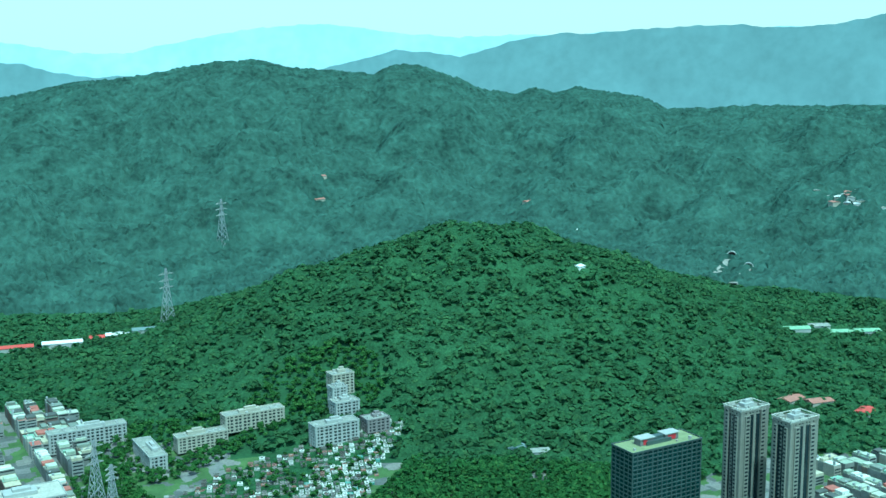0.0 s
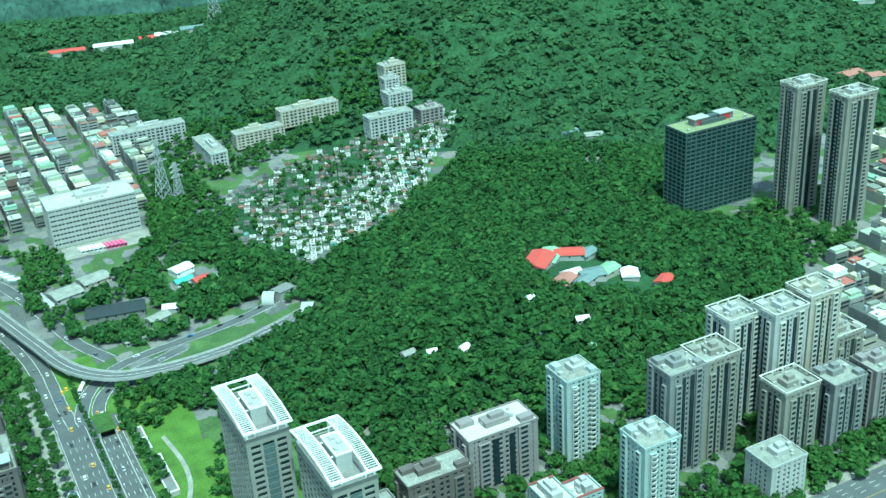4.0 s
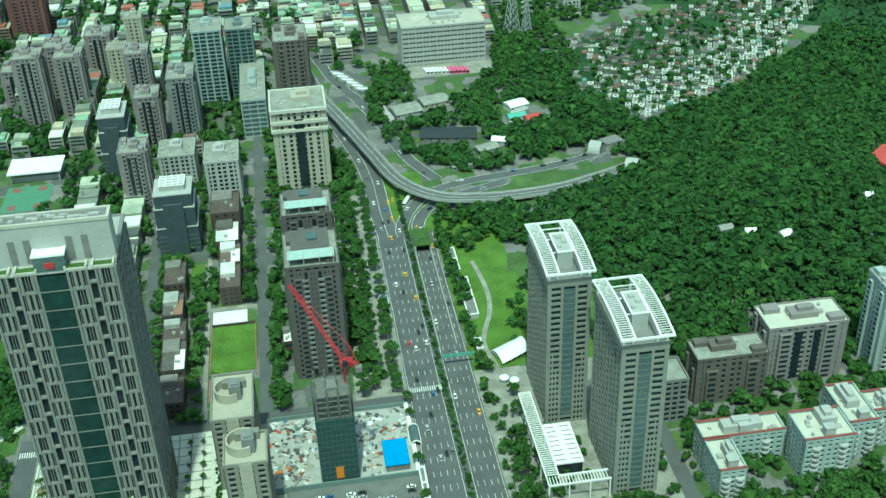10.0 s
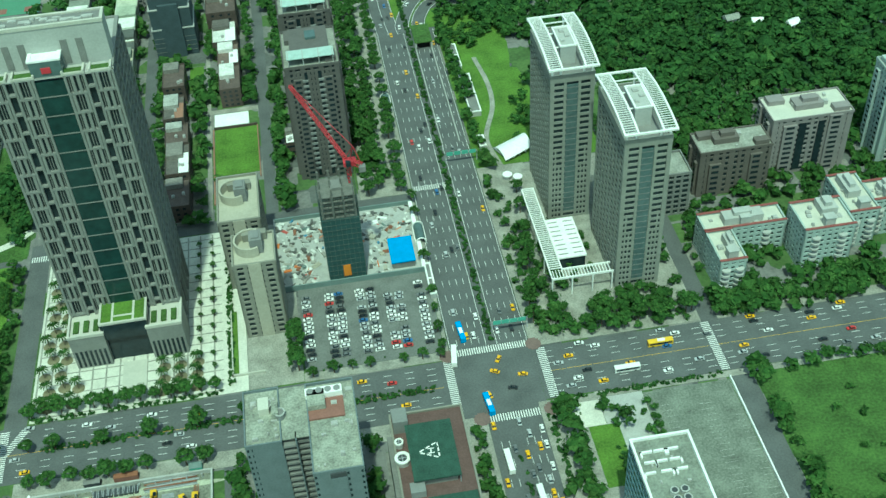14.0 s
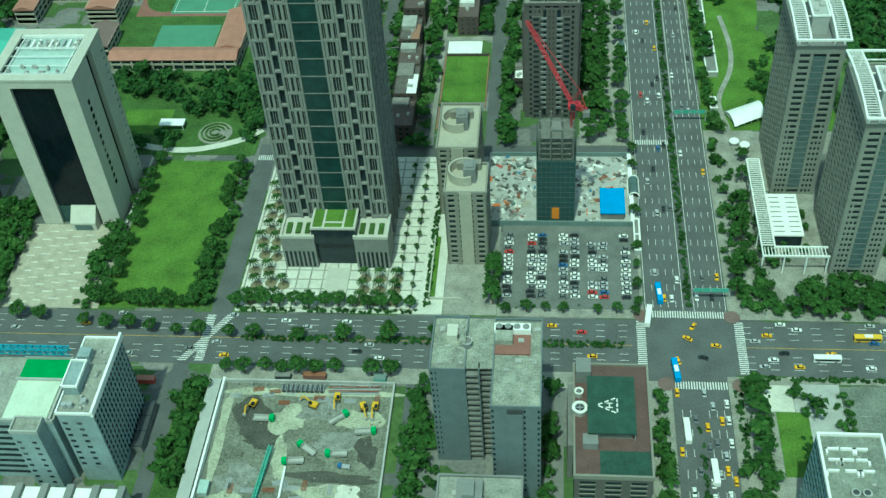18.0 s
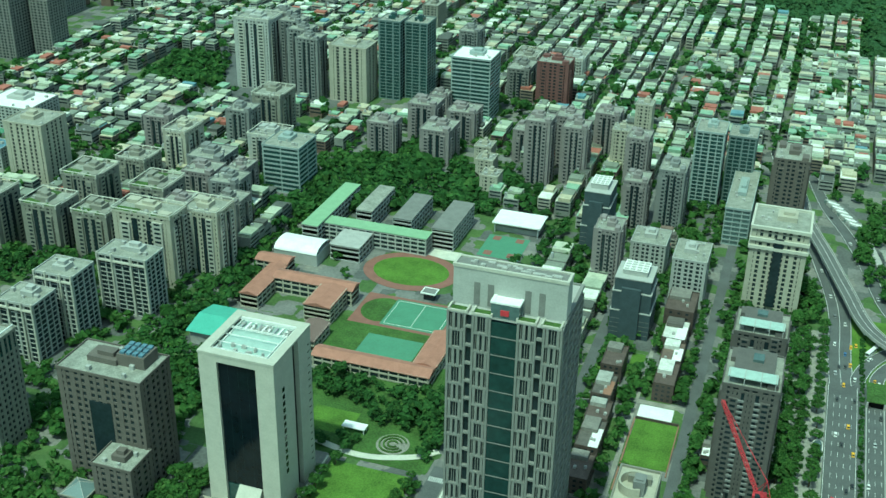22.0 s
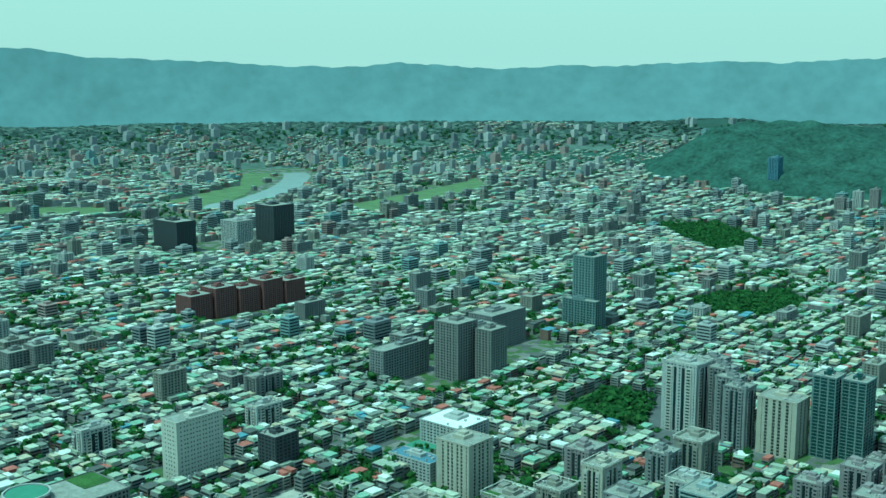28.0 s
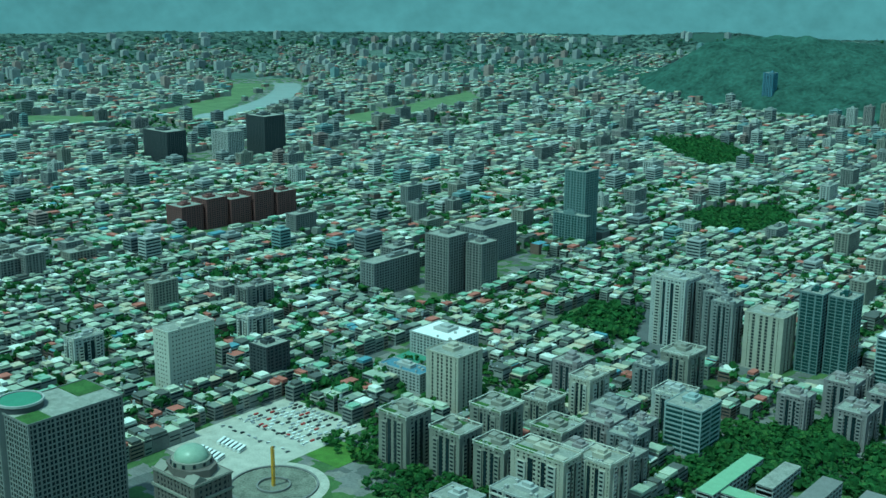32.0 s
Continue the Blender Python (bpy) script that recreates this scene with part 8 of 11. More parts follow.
def canopy(x, y, length, label):
    t = thing("metro_entrance", x, y, 0, label, "shelter", "station entrances")
    v, q = [], []
    for i in range(11):
        a = math.pi * i / 10
        for s in (-1, 1):
            v.append((2.6 * math.cos(a), s * length / 2, 1.0 + 3.0 * math.sin(a)))
    for i in range(10):
        q.append((2 * i, 2 * i + 1, 2 * i + 3, 2 * i + 2))
    ob = part("glass_vault", mesh_of("glass_vault", v, q, CGLASS), t)
    md_ = ob.modifiers.new("thick", "SOLIDIFY")
    md_.thickness = 0.2
    for s in (-1, 1):
        part("base_wall", box_mesh("base_wall", [(s * 2.6 - 0.3, -length / 2, 0, s * 2.6 + 0.3, length / 2, 1.3)], WHITE), t)
        part("end_arch", bars("end_arch", [((2.7 * math.cos(math.pi * i / 10), s * length / 2, 1 + 3.1 * math.sin(math.pi * i / 10)), (2.7 * math.cos(math.pi * (i + 1) / 10), s * length / 2, 1 + 3.1 * math.sin(math.pi * (i + 1) / 10))) for i in range(10)], 0.25, WHITE), t)


canopy(38.5, 551, 15, "vaulted glass station entrance by the avenue")
canopy(40.5, 432, 13, "vaulted glass station entrance beside the site")
for x, y, w, d in ((86, 590, 2.5, 13), (88, 548, 3.2, 20), (40.6, 396, 1.4, 11), (86, 500, 1.8, 5)):
    t = simple("station_vent", "low white-walled station ventilation block", "building", x, y, [("wall", box_mesh("wall", [(-w, -d, 0, w, d, 3.4)], LGREY)), ("roof_grille", box_mesh("roof_grille", [(-w + 0.6, -d + 0.8, 3.38, w - 0.6, d - 0.8, 3.5)], DCONC)), ("rim", box_mesh("rim", [(-w - 0.2, -d - 0.2, 3.3, w + 0.2, -d + 0.6, 3.9), (-w - 0.2, d - 0.6, 3.3, w + 0.2, d + 0.2, 3.9), (-w - 0.2, -d + 0.6, 3.3, -w + 0.5, d - 0.6, 3.9), (w - 0.5, -d + 0.6, 3.3, w + 0.2, d - 0.6, 3.9), (-w, -0.4, 3.3, w, 0.4, 3.85)], WHITE))])
for x0, x1, y in ((63.5, 81, 488), (63.5, 80, 357)):
    t = thing("sign_gantry", (x0 + x1) / 2, y, 0, "steel gantry with green road signs", "road sign", "sign gantries")
    w = (x1 - x0) / 2
    part("beam", box_mesh("beam", [(-w, -0.3, 6.2, w, 0.3, 7.0)], STEEL), t)
    for s in (-1, 1):
        part("post", box_mesh("post", [(s * w - 0.3, -0.3, 0, s * w + 0.3, 0.3, 7.0)], STEEL), t)
    for i in range(4):
        u = -w + 2.4 + i * (2 * w - 4.8) / 3
        part("sign_board", box_mesh("sign_board", [(u - 1.8, -0.5, 5.6, u + 1.8, -0.32, 8.0)], GREENROOF), t)
t = thing("underpass_portal", 69.5, 606, 0, "concrete underpass portal with dark opening", "portal")
part("portal_wall", box_mesh("portal_wall", [(-5.6, 0, 0, -4.4, 22, 5), (4.4, 0, 0, 5.6, 22, 5)], CONC), t)
part("portal_lid", box_mesh("portal_lid", [(-5.6, 0.4, 5, 5.6, 22, 5.6)], GRASS), t)
# near-black sheet inside the portal stands in for the underpass's shade
part("opening_shade", box_mesh("opening_shade", [(-4.4, 3, 0.1, 4.4, 3.3, 5)], mk("tunnel_shade", (0.01, 0.01, 0.01), 0.9, 0.1)), t)
for s in (-1, 1):
    part("ramp_wall", box_mesh("ramp_wall", [(s * 5 - 0.3, -100, 0, s * 5 + 0.3, 0, 1.1)], CONC), t)

# ---- below the window ----
SLATEW = mk("blue_grey_tile", (0.15, 0.178, 0.188), 0.6, 0.15, 5, 0.7)
ROOFPALE = mk("pale_roof_screed", (0.27, 0.28, 0.235), 0.9, 0.45, 5, 0.8)


def plain_block(name, label, x0, y0, x1, y1, h, wall, columns, floors, clutter, seed, side=()):
    """A plainly tiled block: bare walls with narrow columns of windows, a parapet and a cluttered roof."""
    cx, cy, w, d = (x0 + x1) / 2, (y0 + y1) / 2, (x1 - x0) / 2, (y1 - y0) / 2
    BUILT.append((x0, y0, x1, y1))
    t_ = thing(name, cx, cy, 0, label, "building")
    part("body", box_mesh("body", [(-w, -d, -0.5, w, d, h - 0.2)], wall), t_)
    part("roof", box_mesh("roof", [(-w + 0.3, -d + 0.3, h - 0.3, w - 0.3, d - 0.3, h)], ROOFPALE), t_)
    for nm, b_ in (("front_parapet", (-w - 0.1, -d - 0.1, h - 0.4, w + 0.1, -d + 0.4, h + 1.3)), ("rear_parapet", (-w - 0.1, d - 0.4, h - 0.4, w + 0.1, d + 0.1, h + 1.3)), ("side_parapet", (-w - 0.1, -d + 0.4, h - 0.4, -w + 0.4, d - 0.4, h + 1.3)), ("side_parapet", (w - 0.4, -d + 0.4, h - 0.4, w + 0.1, d - 0.4, h + 1.3))):
        part(nm, box_mesh(nm, [b_], wall), t_)
    f = h / floors
    for u, q in columns:
        pane = box_mesh("window", [(u - q, -d - 0.05, 0.3 * f, u + q, -d + 0.2, 0.72 * f)], GLASS)
        for i in range(1, floors):
            part("window", pane, t_, at=(0, 0, i * f))
    for sgn in side:
        rows = [(min(sgn * w - 0.05, sgn * w + 0.05), v - 0.5, (i + 0.35) * f, max(sgn * w - 0.05, sgn * w + 0.05), v + 0.5, (i + 0.7) * f) for i in range(1, floors) for v in np.linspace(-d + 2.5, d - 2.5, 6)]
        tagged(part("side_windows", box_mesh("side_windows", rows, GLASS), t_), kind="stuff")
    r_ = random.Random(seed)
    for _ in range(clutter):
        part("roof_machine", UNIT, t_, at=(r_.uniform(-w + 1.5, w - 1.5), r_.uniform(-d + 2, d - 2), h - 0.05)).scale = (r_.uniform(0.3, 1.3), r_.uniform(0.3, 1.1), r_.uniform(0.4, 1.8))
    return t_


t = plain_block("apartment_block", "blue-grey tiled apartment block with open stair loggias", -45, 265.5, -31.6, 292, 57, SLATEW, ((-5.9, 0.35), (-4.4, 0.2)), 17, 9, 31, (-1,))
part("roof_house", box_mesh("roof_house", [(-1, 1, 57, 3, 7, 60.5)], CREAMW), t)
part("roof_house", box_mesh("roof_house", [(4, -2, 57, 6.4, 4, 61)], ROOFPALE), t)
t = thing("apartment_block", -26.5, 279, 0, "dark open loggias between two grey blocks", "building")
# rear wall coloured near-black so the loggia recess reads dark
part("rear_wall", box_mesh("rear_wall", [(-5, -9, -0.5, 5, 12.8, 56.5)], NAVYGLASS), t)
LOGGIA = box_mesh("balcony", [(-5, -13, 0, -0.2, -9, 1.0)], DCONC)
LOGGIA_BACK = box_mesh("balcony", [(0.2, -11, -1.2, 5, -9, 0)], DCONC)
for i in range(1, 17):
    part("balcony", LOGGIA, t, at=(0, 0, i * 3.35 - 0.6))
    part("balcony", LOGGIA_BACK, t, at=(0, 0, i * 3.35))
part("fin", box_mesh("fin", [(-0.25, -13, 0, 0.25, -9, 57)], SLATEW), t)
part("roof", box_mesh("roof", [(-5, -12, 56.5, 5, 12.8, 57)], ROOFPALE), t)
t = plain_block("apartment_block", "blue-grey tiled apartment block with cluttered pale roof", -21.4, 249, -3.2, 291.5, 56.6, SLATEW, ((-8.4, 0.45), (3.2, 0.4), (8.3, 0.4)), 17, 18, 32, (1,))
part("roof_house", box_mesh("roof_house", [(-8.6, 8, 56.6, -2, 16, 60)], ROOFPALE), t)
part("front_bay", box_mesh("front_bay", [(-3.2, -21.9, 0, 2.6, -21.2, 53.5)], SLATEW), t)
part("vent_grille", box_mesh("vent_grille", [(-3.2, -21.95, 54.2, 2.6, -21.2, 56.4)], CHARCOAL), t)
t = thing("cooling_plant", -14.5, 283, 57, "white cooling unit with four fans over red deck", "machine")
part("deck", box_mesh("deck", [(-7, -9, -0.9, 7, 4.2, 0.4)], TRACK), t)
part("housing", box_mesh("housing", [(-7, 0.6, 0.4, 7, 4.2, 3.0)], WHITE), t)
for i in range(4):
    part("fan", disc("fan", 1.3, 3.0, 3.3, GREYT, 16), t, at=(-5.1 + i * 3.4, 2.4, 0))
for x, y in ((-36, 283), (-31.5, 278)):
    t = thing("cooling_tower", x, y, 57, "round grey cooling tower on a roof", "machine", "roof cooling towers")
    part("drum", disc("drum", 1.9, 0, 2.6, GREYT, 18), t)
    part("rim", arc_wall("rim", 2.1, 0.35, 2.5, 3.1, 0, 360, LGREY), t)
    part("fan", disc("fan", 1.4, 2.6, 2.7, DCONC, 14), t)
t = thing("office_building", 24, 268.5, 0, "brown office block with green helipad roof", "building")
BUILT.append((9, 242, 39, 296))
UMBERR = mk("red_brown_roof", (0.115, 0.072, 0.066), 0.85, 0.25, 4, 0.7)
HELIG = mk("helipad_green", (0.036, 0.072, 0.054), 0.85, 0.35, 4, 0.5)
part("body", box_mesh("body", [(-14.5, -26.5, -0.5, 14.5, 27, 25.6)], UMBER), t)
part("roof", box_mesh("roof", [(-14.8, -26.8, 25.6, 14.8, 27.3, 26)], UMBERR), t)
part("parapet", box_mesh("parapet", [(-15, -27, 24.6, 15, -26.2, 27), (-15, 26.6, 24.6, 15, 27.4, 27), (-15, -26.2, 24.6, -14.2, 26.6, 27), (14.2, -26.2, 24.6, 15, 26.6, 27)], TAN), t)
for u in (-9.6, 0, 9.6):
    for i in range(6):
        part("window", box_mesh("window", [(u - 2.9, -26.62, 0, u + 2.9, -26.3, 1.5)], GLASS), t, at=(0, 0, 5.6 + i * 3.1))
        part("sill", box_mesh("sill", [(u - 3.1, -26.9, -0.3, u + 3.1, -26.4, -0.05)], TAN), t, at=(0, 0, 5.6 + i * 3.1))
for v in np.linspace(-22, 22, 8):
    for i in range(6):
        part("side_window", box_mesh("side_window", [(-14.62, -1.9, 0, 14.62, 1.9, 1.5)], GLASS), t, at=(0, float(v), 5.6 + i * 3.1))
part("helipad_base", box_mesh("helipad_base", [(-7.6, -9, 26, 7.4, 15.6, 30.6)], DCONC), t)
part("helipad", box_mesh("helipad", [(-9.6, -10.6, 30.6, 8.8, 17, 31.4)], HELIG), t, "faded green helipad with white letter")
for k_ in range(14):
    part("helipad_post", box_mesh("helipad_post", [(-0.18, -0.18, 26, 0.18, 0.18, 30.7)], STEEL), t, at=((-9.2 if k_ % 2 else 8.4), -10 + (k_ // 2) * 4.3, 0))
HELIM = [((-6, 2.6), (1.8, 6.4)), ((1.8, 6.4), (1.8, -1.2)), ((1.8, -1.2), (-6, 2.6))]
for (xa, ya), (xb, yb) in HELIM:
    for a, b_ in ((0.06, 0.28), (0.38, 0.6), (0.7, 0.92)):
        part("triangle_dash", sweep("triangle_dash", [(xa + (xb - xa) * q, ya + (yb - ya) * q, 31.46) for q in (a, b_)], 0.28, 0.05, LINE), t)
part("letter_h", box_mesh("letter_h", [(-2.4, 1.3, 31.4, 0.2, 1.75, 31.46), (-2.4, 3.4, 31.4, 0.2, 3.85, 31.46), (-1.35, 1.75, 31.4, -0.85, 3.4, 31.46)], LINE), t, "white letter H")
part("roof_garden", box_mesh("roof_garden", [(-5, -25.8, 26, 14, -15, 26.25)], HELIG), t, "dark green roof deck")
part("stair_house", box_mesh("stair_house", [(-11.4, -14.4, 26, -5.6, -9.6, 29.6)], GREYT), t)
part("stair_house", box_mesh("stair_house", [(-14, 17.6, 26, -8, 25, 33)], GREYT), t)
part("annex", box_mesh("annex", [(-17, -10, -0.5, -14.9, 20, 22)], DCONC), t)
for x, y, r in ((10.3, 280, 1.7), (10.6, 272, 2.9)):
    c_ = thing("cooling_tower", x + 1, y, 26, "round white cooling tower on a roof", "machine", "roof cooling towers")
    part("drum", disc("drum", r, 0, 2.4, LGREY, 22), c_)
    part("rim", arc_wall("rim", r * 1.06, r * 0.4, 2.2, 2.8, 0, 360, WHITE), c_)
    part("fan", disc("fan", r * 0.62, 2.3, 2.5, CHARCOAL, 16), c_)
    for k_ in range(4):
        part("blade", box_mesh("blade", [(0, -0.14, 2.5, r * 0.55, 0.14, 2.6)], STEEL), c_, turn=k_ * 1.571)

tower("apartment_block", "low grey block with tiled roof terrace", -41, 215, -10, 240, 26, GREYT, GLASS, 3.4, 1.8, 4, 2, 0.4, units=5)
BLUEPANEL = mk("pale_blue_panel", (0.17, 0.25, 0.29), 0.3, 0.15, 5, 0.8)
OFFROOF = mk("grey_green_roof_screed", (0.20, 0.215, 0.18), 0.9, 0.4, 6, 0.8)
t = tower("office_building", "blue glass office block with white roof rim", 95, 196, 117, 249, 46, BLUEPANEL, BGLASS, 3.8, 1.0, 3.1, 0.22, 0.15, roof=OFFROOF, top=0, house=False)
for b_ in ((-11.4, -26.9, 45.6, 11.4, -26, 47.3), (-11.4, 26, 45.6, 11.4, 26.9, 47.3), (-11.4, -26, 45.6, -10.5, 26, 47.3), (10.5, -26, 45.6, 11.4, 26, 47.3)):
    part("parapet", box_mesh("parapet", [b_], WHITE), t, "white roof rim")
for k_ in range(5):
    part("white_fin", box_mesh("white_fin", [(-11.75, 4 - k_ * 4.5, 0, -11.2, 4.9 - k_ * 4.5, 34 - k_ * 4.2)], WHITE), t, "white sloping row of fins")
rs_ = random.Random(14)
for k_ in range(9):
    u, v = -7.5 + (k_ % 3) * 5.4 + rs_.uniform(-1, 1), 11 + (k_ // 3) * 4.6
    part("duct", box_mesh("duct", [(u - 2.3, v - 0.35, 46, u + 2.3, v + 0.35, 47.1), (u + (1.6 if k_ % 2 else -2.3), v - 2.2, 46, u + (2.3 if k_ % 2 else -1.6), v + 0.3, 47.1)], ROOFW), t, "white air duct")
for u, v in ((-2.2, 1.5), (1.6, 1.5), (-2.2, -2.2), (1.6, -2.2)):
    c_ = thing("cooling_tower", 106 + u, 222.5 + v, 46, "round pale cooling drum on the office roof", "machine", "roof cooling towers")
    part("drum", disc("drum", 1.6, 0, 2.0, LGREY, 18), c_)
    part("fan", disc("fan", 1.1, 2.0, 2.1, CHARCOAL, 14), c_)
for k_ in range(8):
    part("roof_machine", UNIT, t, at=(-5.5 + k_ * 1.3, -6.5, 45.9)).scale = (0.45, 0.8, 1.2)
for _ in range(12):
    part("roof_machine", UNIT, t, at=(rs_.uniform(-8, 8), rs_.uniform(-22, 22), 45.9)).scale = (rs_.uniform(0.3, 0.8), rs_.uniform(0.3, 0.8), rs_.uniform(0.4, 1.2))
tower("office_building", "lower wing with white roof rim", 117.6, 180, 137, 198, 44, WHITE, TGLASS, 3.8, 0.8, 4, 0.4, 0.3, roof=DCONC, top=1.4, house=False, units=2)
PALEBLUE = mk("pale_blue_plaster", (0.27, 0.325, 0.335), 0.7, 0.2, 6, 0.9)
t = thing("office_building", -214, 264, 0, "pale blue office block with green rooftop court", "building")
BUILT.append((-240, 244, -190, 284))
part("body", box_mesh("body", [(-26, -13, -0.5, 22, 20, 37.4)], PALEBLUE), t)
part("roof", box_mesh("roof", [(-26, -13, 37.4, 22, 20, 37.7)], ROOFC), t)
part("pale_deck", box_mesh("pale_deck", [(1, -12.4, 37.7, 19, 7, 38)], mk("pale_deck_sheet", (0.55, 0.61, 0.50), 0.7, 0.12, 7, 0.8)), t, "pale green-white roof deck")
part("green_court", box_mesh("green_court", [(1, 8, 37.7, 20, 18, 38.1)], mk("bright_court", (0.03, 0.27, 0.07), 0.8, 0.15, 3, 0.6)), t, "bright green rooftop court")
for b_ in ((0.2, 7, 37.7, 20.8, 7.8, 39.2), (0.2, 18.2, 37.7, 20.8, 19, 39.4), (20.2, -13, 37.7, 21, 18.2, 39), (0, -13.2, 37.4, 22.2, -12.4, 39)):
    part("parapet", box_mesh("parapet", [b_], LGREY), t)
part("front_bay", box_mesh("front_bay", [(8, -20, 0, 19, -13, 40)], PALEBLUE), t)
part("front_bay_roof", box_mesh("front_bay_roof", [(8.4, -19.6, 40, 18.6, -13.4, 40.3)], ROOFC), t)
for b_ in ((7.8, -20.2, 39.6, 19.2, -19.6, 41.4), (7.8, -13.4, 39.6, 19.2, -12.8, 41.4), (7.8, -19.6, 39.6, 8.4, -13.4, 41.4), (18.6, -19.6, 39.6, 19.2, -13.4, 41.4)):
    part("parapet", box_mesh("parapet", [b_], LGREY), t)
for i in range(9):
    part("strip_window", box_mesh("strip_window", [(-24, -13.12, 0, 6, -12.8, 1.6)], GLASS), t, at=(0, 0, 3 + i * 3.8))
    for u in (10, 16):
        part("window", box_mesh("window", [(u - 0.9, -20.1, 0, u + 0.9, -19.8, 1.2)], GLASS), t, at=(0, 0, 3 + i * 3.8))
part("roof_frame", lattice("roof_frame", (-24, 19, 43), (20, 19, 43), 1.3, 3, 0.18, mk("blue_frame_paint", (0.08, 0.30, 0.40), 0.5, 0.15)), t, "blue steel roof frame")
r_ = random.Random(44)
for _ in range(9):
    part("roof_machine", UNIT, t, at=(r_.uniform(-24, -2), r_.uniform(-10, 17), 37.6)).scale = (r_.uniform(0.5, 1.8), r_.uniform(0.5, 1.6), r_.uniform(0.6, 1.8))
t = thing("office_building", -181.3, 269.8, 0, "pale blue office wing with gridded windows", "building")
BUILT.append((-189, 250, -173, 289))
part("body", box_mesh("body", [(-7.3, -19.3, -0.5, 7.3, 19.3, 43.8)], PALEBLUE), t)
part("roof", box_mesh("roof", [(-7.3, -19.3, 43.8, 7.3, 19.3, 44)], ROOFC), t)
for b_ in ((6.6, -19.8, 43, 7.7, 21, 46), (-7.6, -19.6, 43.6, 6.6, -19, 45), (-7.6, -19, 43.6, -7, 19.3, 45), (-7, 18.8, 43.6, 6.6, 19.5, 45)):
    part("parapet", box_mesh("parapet", [b_], ROOFW), t)
rows = [(7.2, -18.4 + k_ * 2.6, 3 + i * 3.4, 7.36, -17.2 + k_ * 2.6, 5.3 + i * 3.4) for i in range(12) for k_ in range(15)]
tagged(part("window_grid", box_mesh("window_grid", rows, GLASS), t), kind="stuff")
for i in range(8):
    for u in (-5.2, 0.5):
        part("window", box_mesh("window", [(u - 1, -19.4, 0, u + 1, -19.1, 1.3)], GLASS), t, at=(0, 0, 11 + i * 3.8))
part("roof_house", box_mesh("roof_house", [(-6.5, -10, 44, -0.5, 3, 49)], PALEBLUE), t)
part("roof_house_rim", box_mesh("roof_house_rim", [(-6.8, -10.3, 48.6, -0.2, -9.7, 49.8), (-6.8, 2.7, 48.6, -0.2, 3.3, 49.8), (-6.8, -9.7, 48.6, -6.2, 2.7, 49.8), (-0.8, -9.7, 48.6, -0.2, 2.7, 49.8)], ROOFW), t)
part("roof_house", box_mesh("roof_house", [(-6, 6, 44, -1, 11, 48)], PALEBLUE), t)
for u, v in ((-4.6, -16), (-2.4, -16), (2.6, -14)):
    part("water_tank", disc("water_tank", 1.1, 44, 46.4, STEEL, 14), t, at=(u, v, 0))
for _ in range(10):
    part("roof_machine", UNIT, t, at=(r_.uniform(0.5, 5.5), r_.uniform(-17, 17), 43.9)).scale = (r_.uniform(0.3, 0.9), r_.uniform(0.3, 1.0), r_.uniform(0.4, 1.5))
t = thing("market_hall", -191, 233, 0, "low hall with white roof panels between grey fins", "building")
part("body", box_mesh("body", [(-26, -8, -0.5, 26, 5, 13)], LGREY), t)
for k_ in range(5):
    part("roof_panel", box_mesh("roof_panel", [(-25.5 + k_ * 10.4, -8, 13, -18.4 + k_ * 10.4, 4.4, 13.5)], ROOFW), t)
    part("roof_fin", box_mesh("roof_fin", [(-18.2 + k_ * 10.4, -8, 13, -15.4 + k_ * 10.4, 5, 15.4)], GREYT), t)
for y in (284, 276, 268):
    simple("glazed_shed", "low dark glazed shed beside the office", "shed", -170.6, y, [("wall", box_mesh("wall", [(-1.9, -3.7, 0, 1.9, 3.7, 4.4)], DCONC)), ("roof", box_mesh("roof", [(-2.1, -3.8, 4.4, 2.1, 3.8, 4.9)], CHARCOAL))], group="glazed sheds")
simple("site_container", "orange-red container beside the office", "container", -177.5, 302, [("body", box_mesh("body", [(-4, -1.3, 0, 4, 1.3, 2.6)], REDROOF)), ("roof", box_mesh("roof", [(-4.1, -1.4, 2.6, 4.1, 1.4, 2.8)], TILE))], 0, 0.16)

# excavation site
DARKEARTH = mk("dark_earth", (0.075, 0.075, 0.062), 0.9, 0.45, 6, 0.9)
PALEEARTH = mk("pale_dry_earth", (0.36, 0.37, 0.28), 0.95, 0.4, 7, 0.9)
GREYEARTH = mk("grey_gravel", (0.22, 0.225, 0.20), 0.95, 0.5, 4, 0.7)


def patch(x, y, a, b_, seed, mat, label, z):
    """A flat uneven patch of ground."""
    r_ = np.random.RandomState(seed)
    n = 26
    an = np.arange(n) / n * 6.2832
    k = 1 + 0.22 * np.sin(an * 2 + seed) + 0.13 * np.sin(an * 5 + 2 * seed) + 0.1 * r_.uniform(-1, 1, n)
    v = [(x, y, z)] + [(x + a * k[i] * math.cos(an[i]), y + b_ * k[i] * math.sin(an[i]), z) for i in range(n)]
    me_ = bpy.data.meshes.new("earth_patch")
    me_.from_pydata(v, [], [(0, i + 1, (i + 1) % n + 1) for i in range(n)])
    me_.materials.append(mat)
    tagged(new("earth_patch", me_), label, "ground", kind="structure")


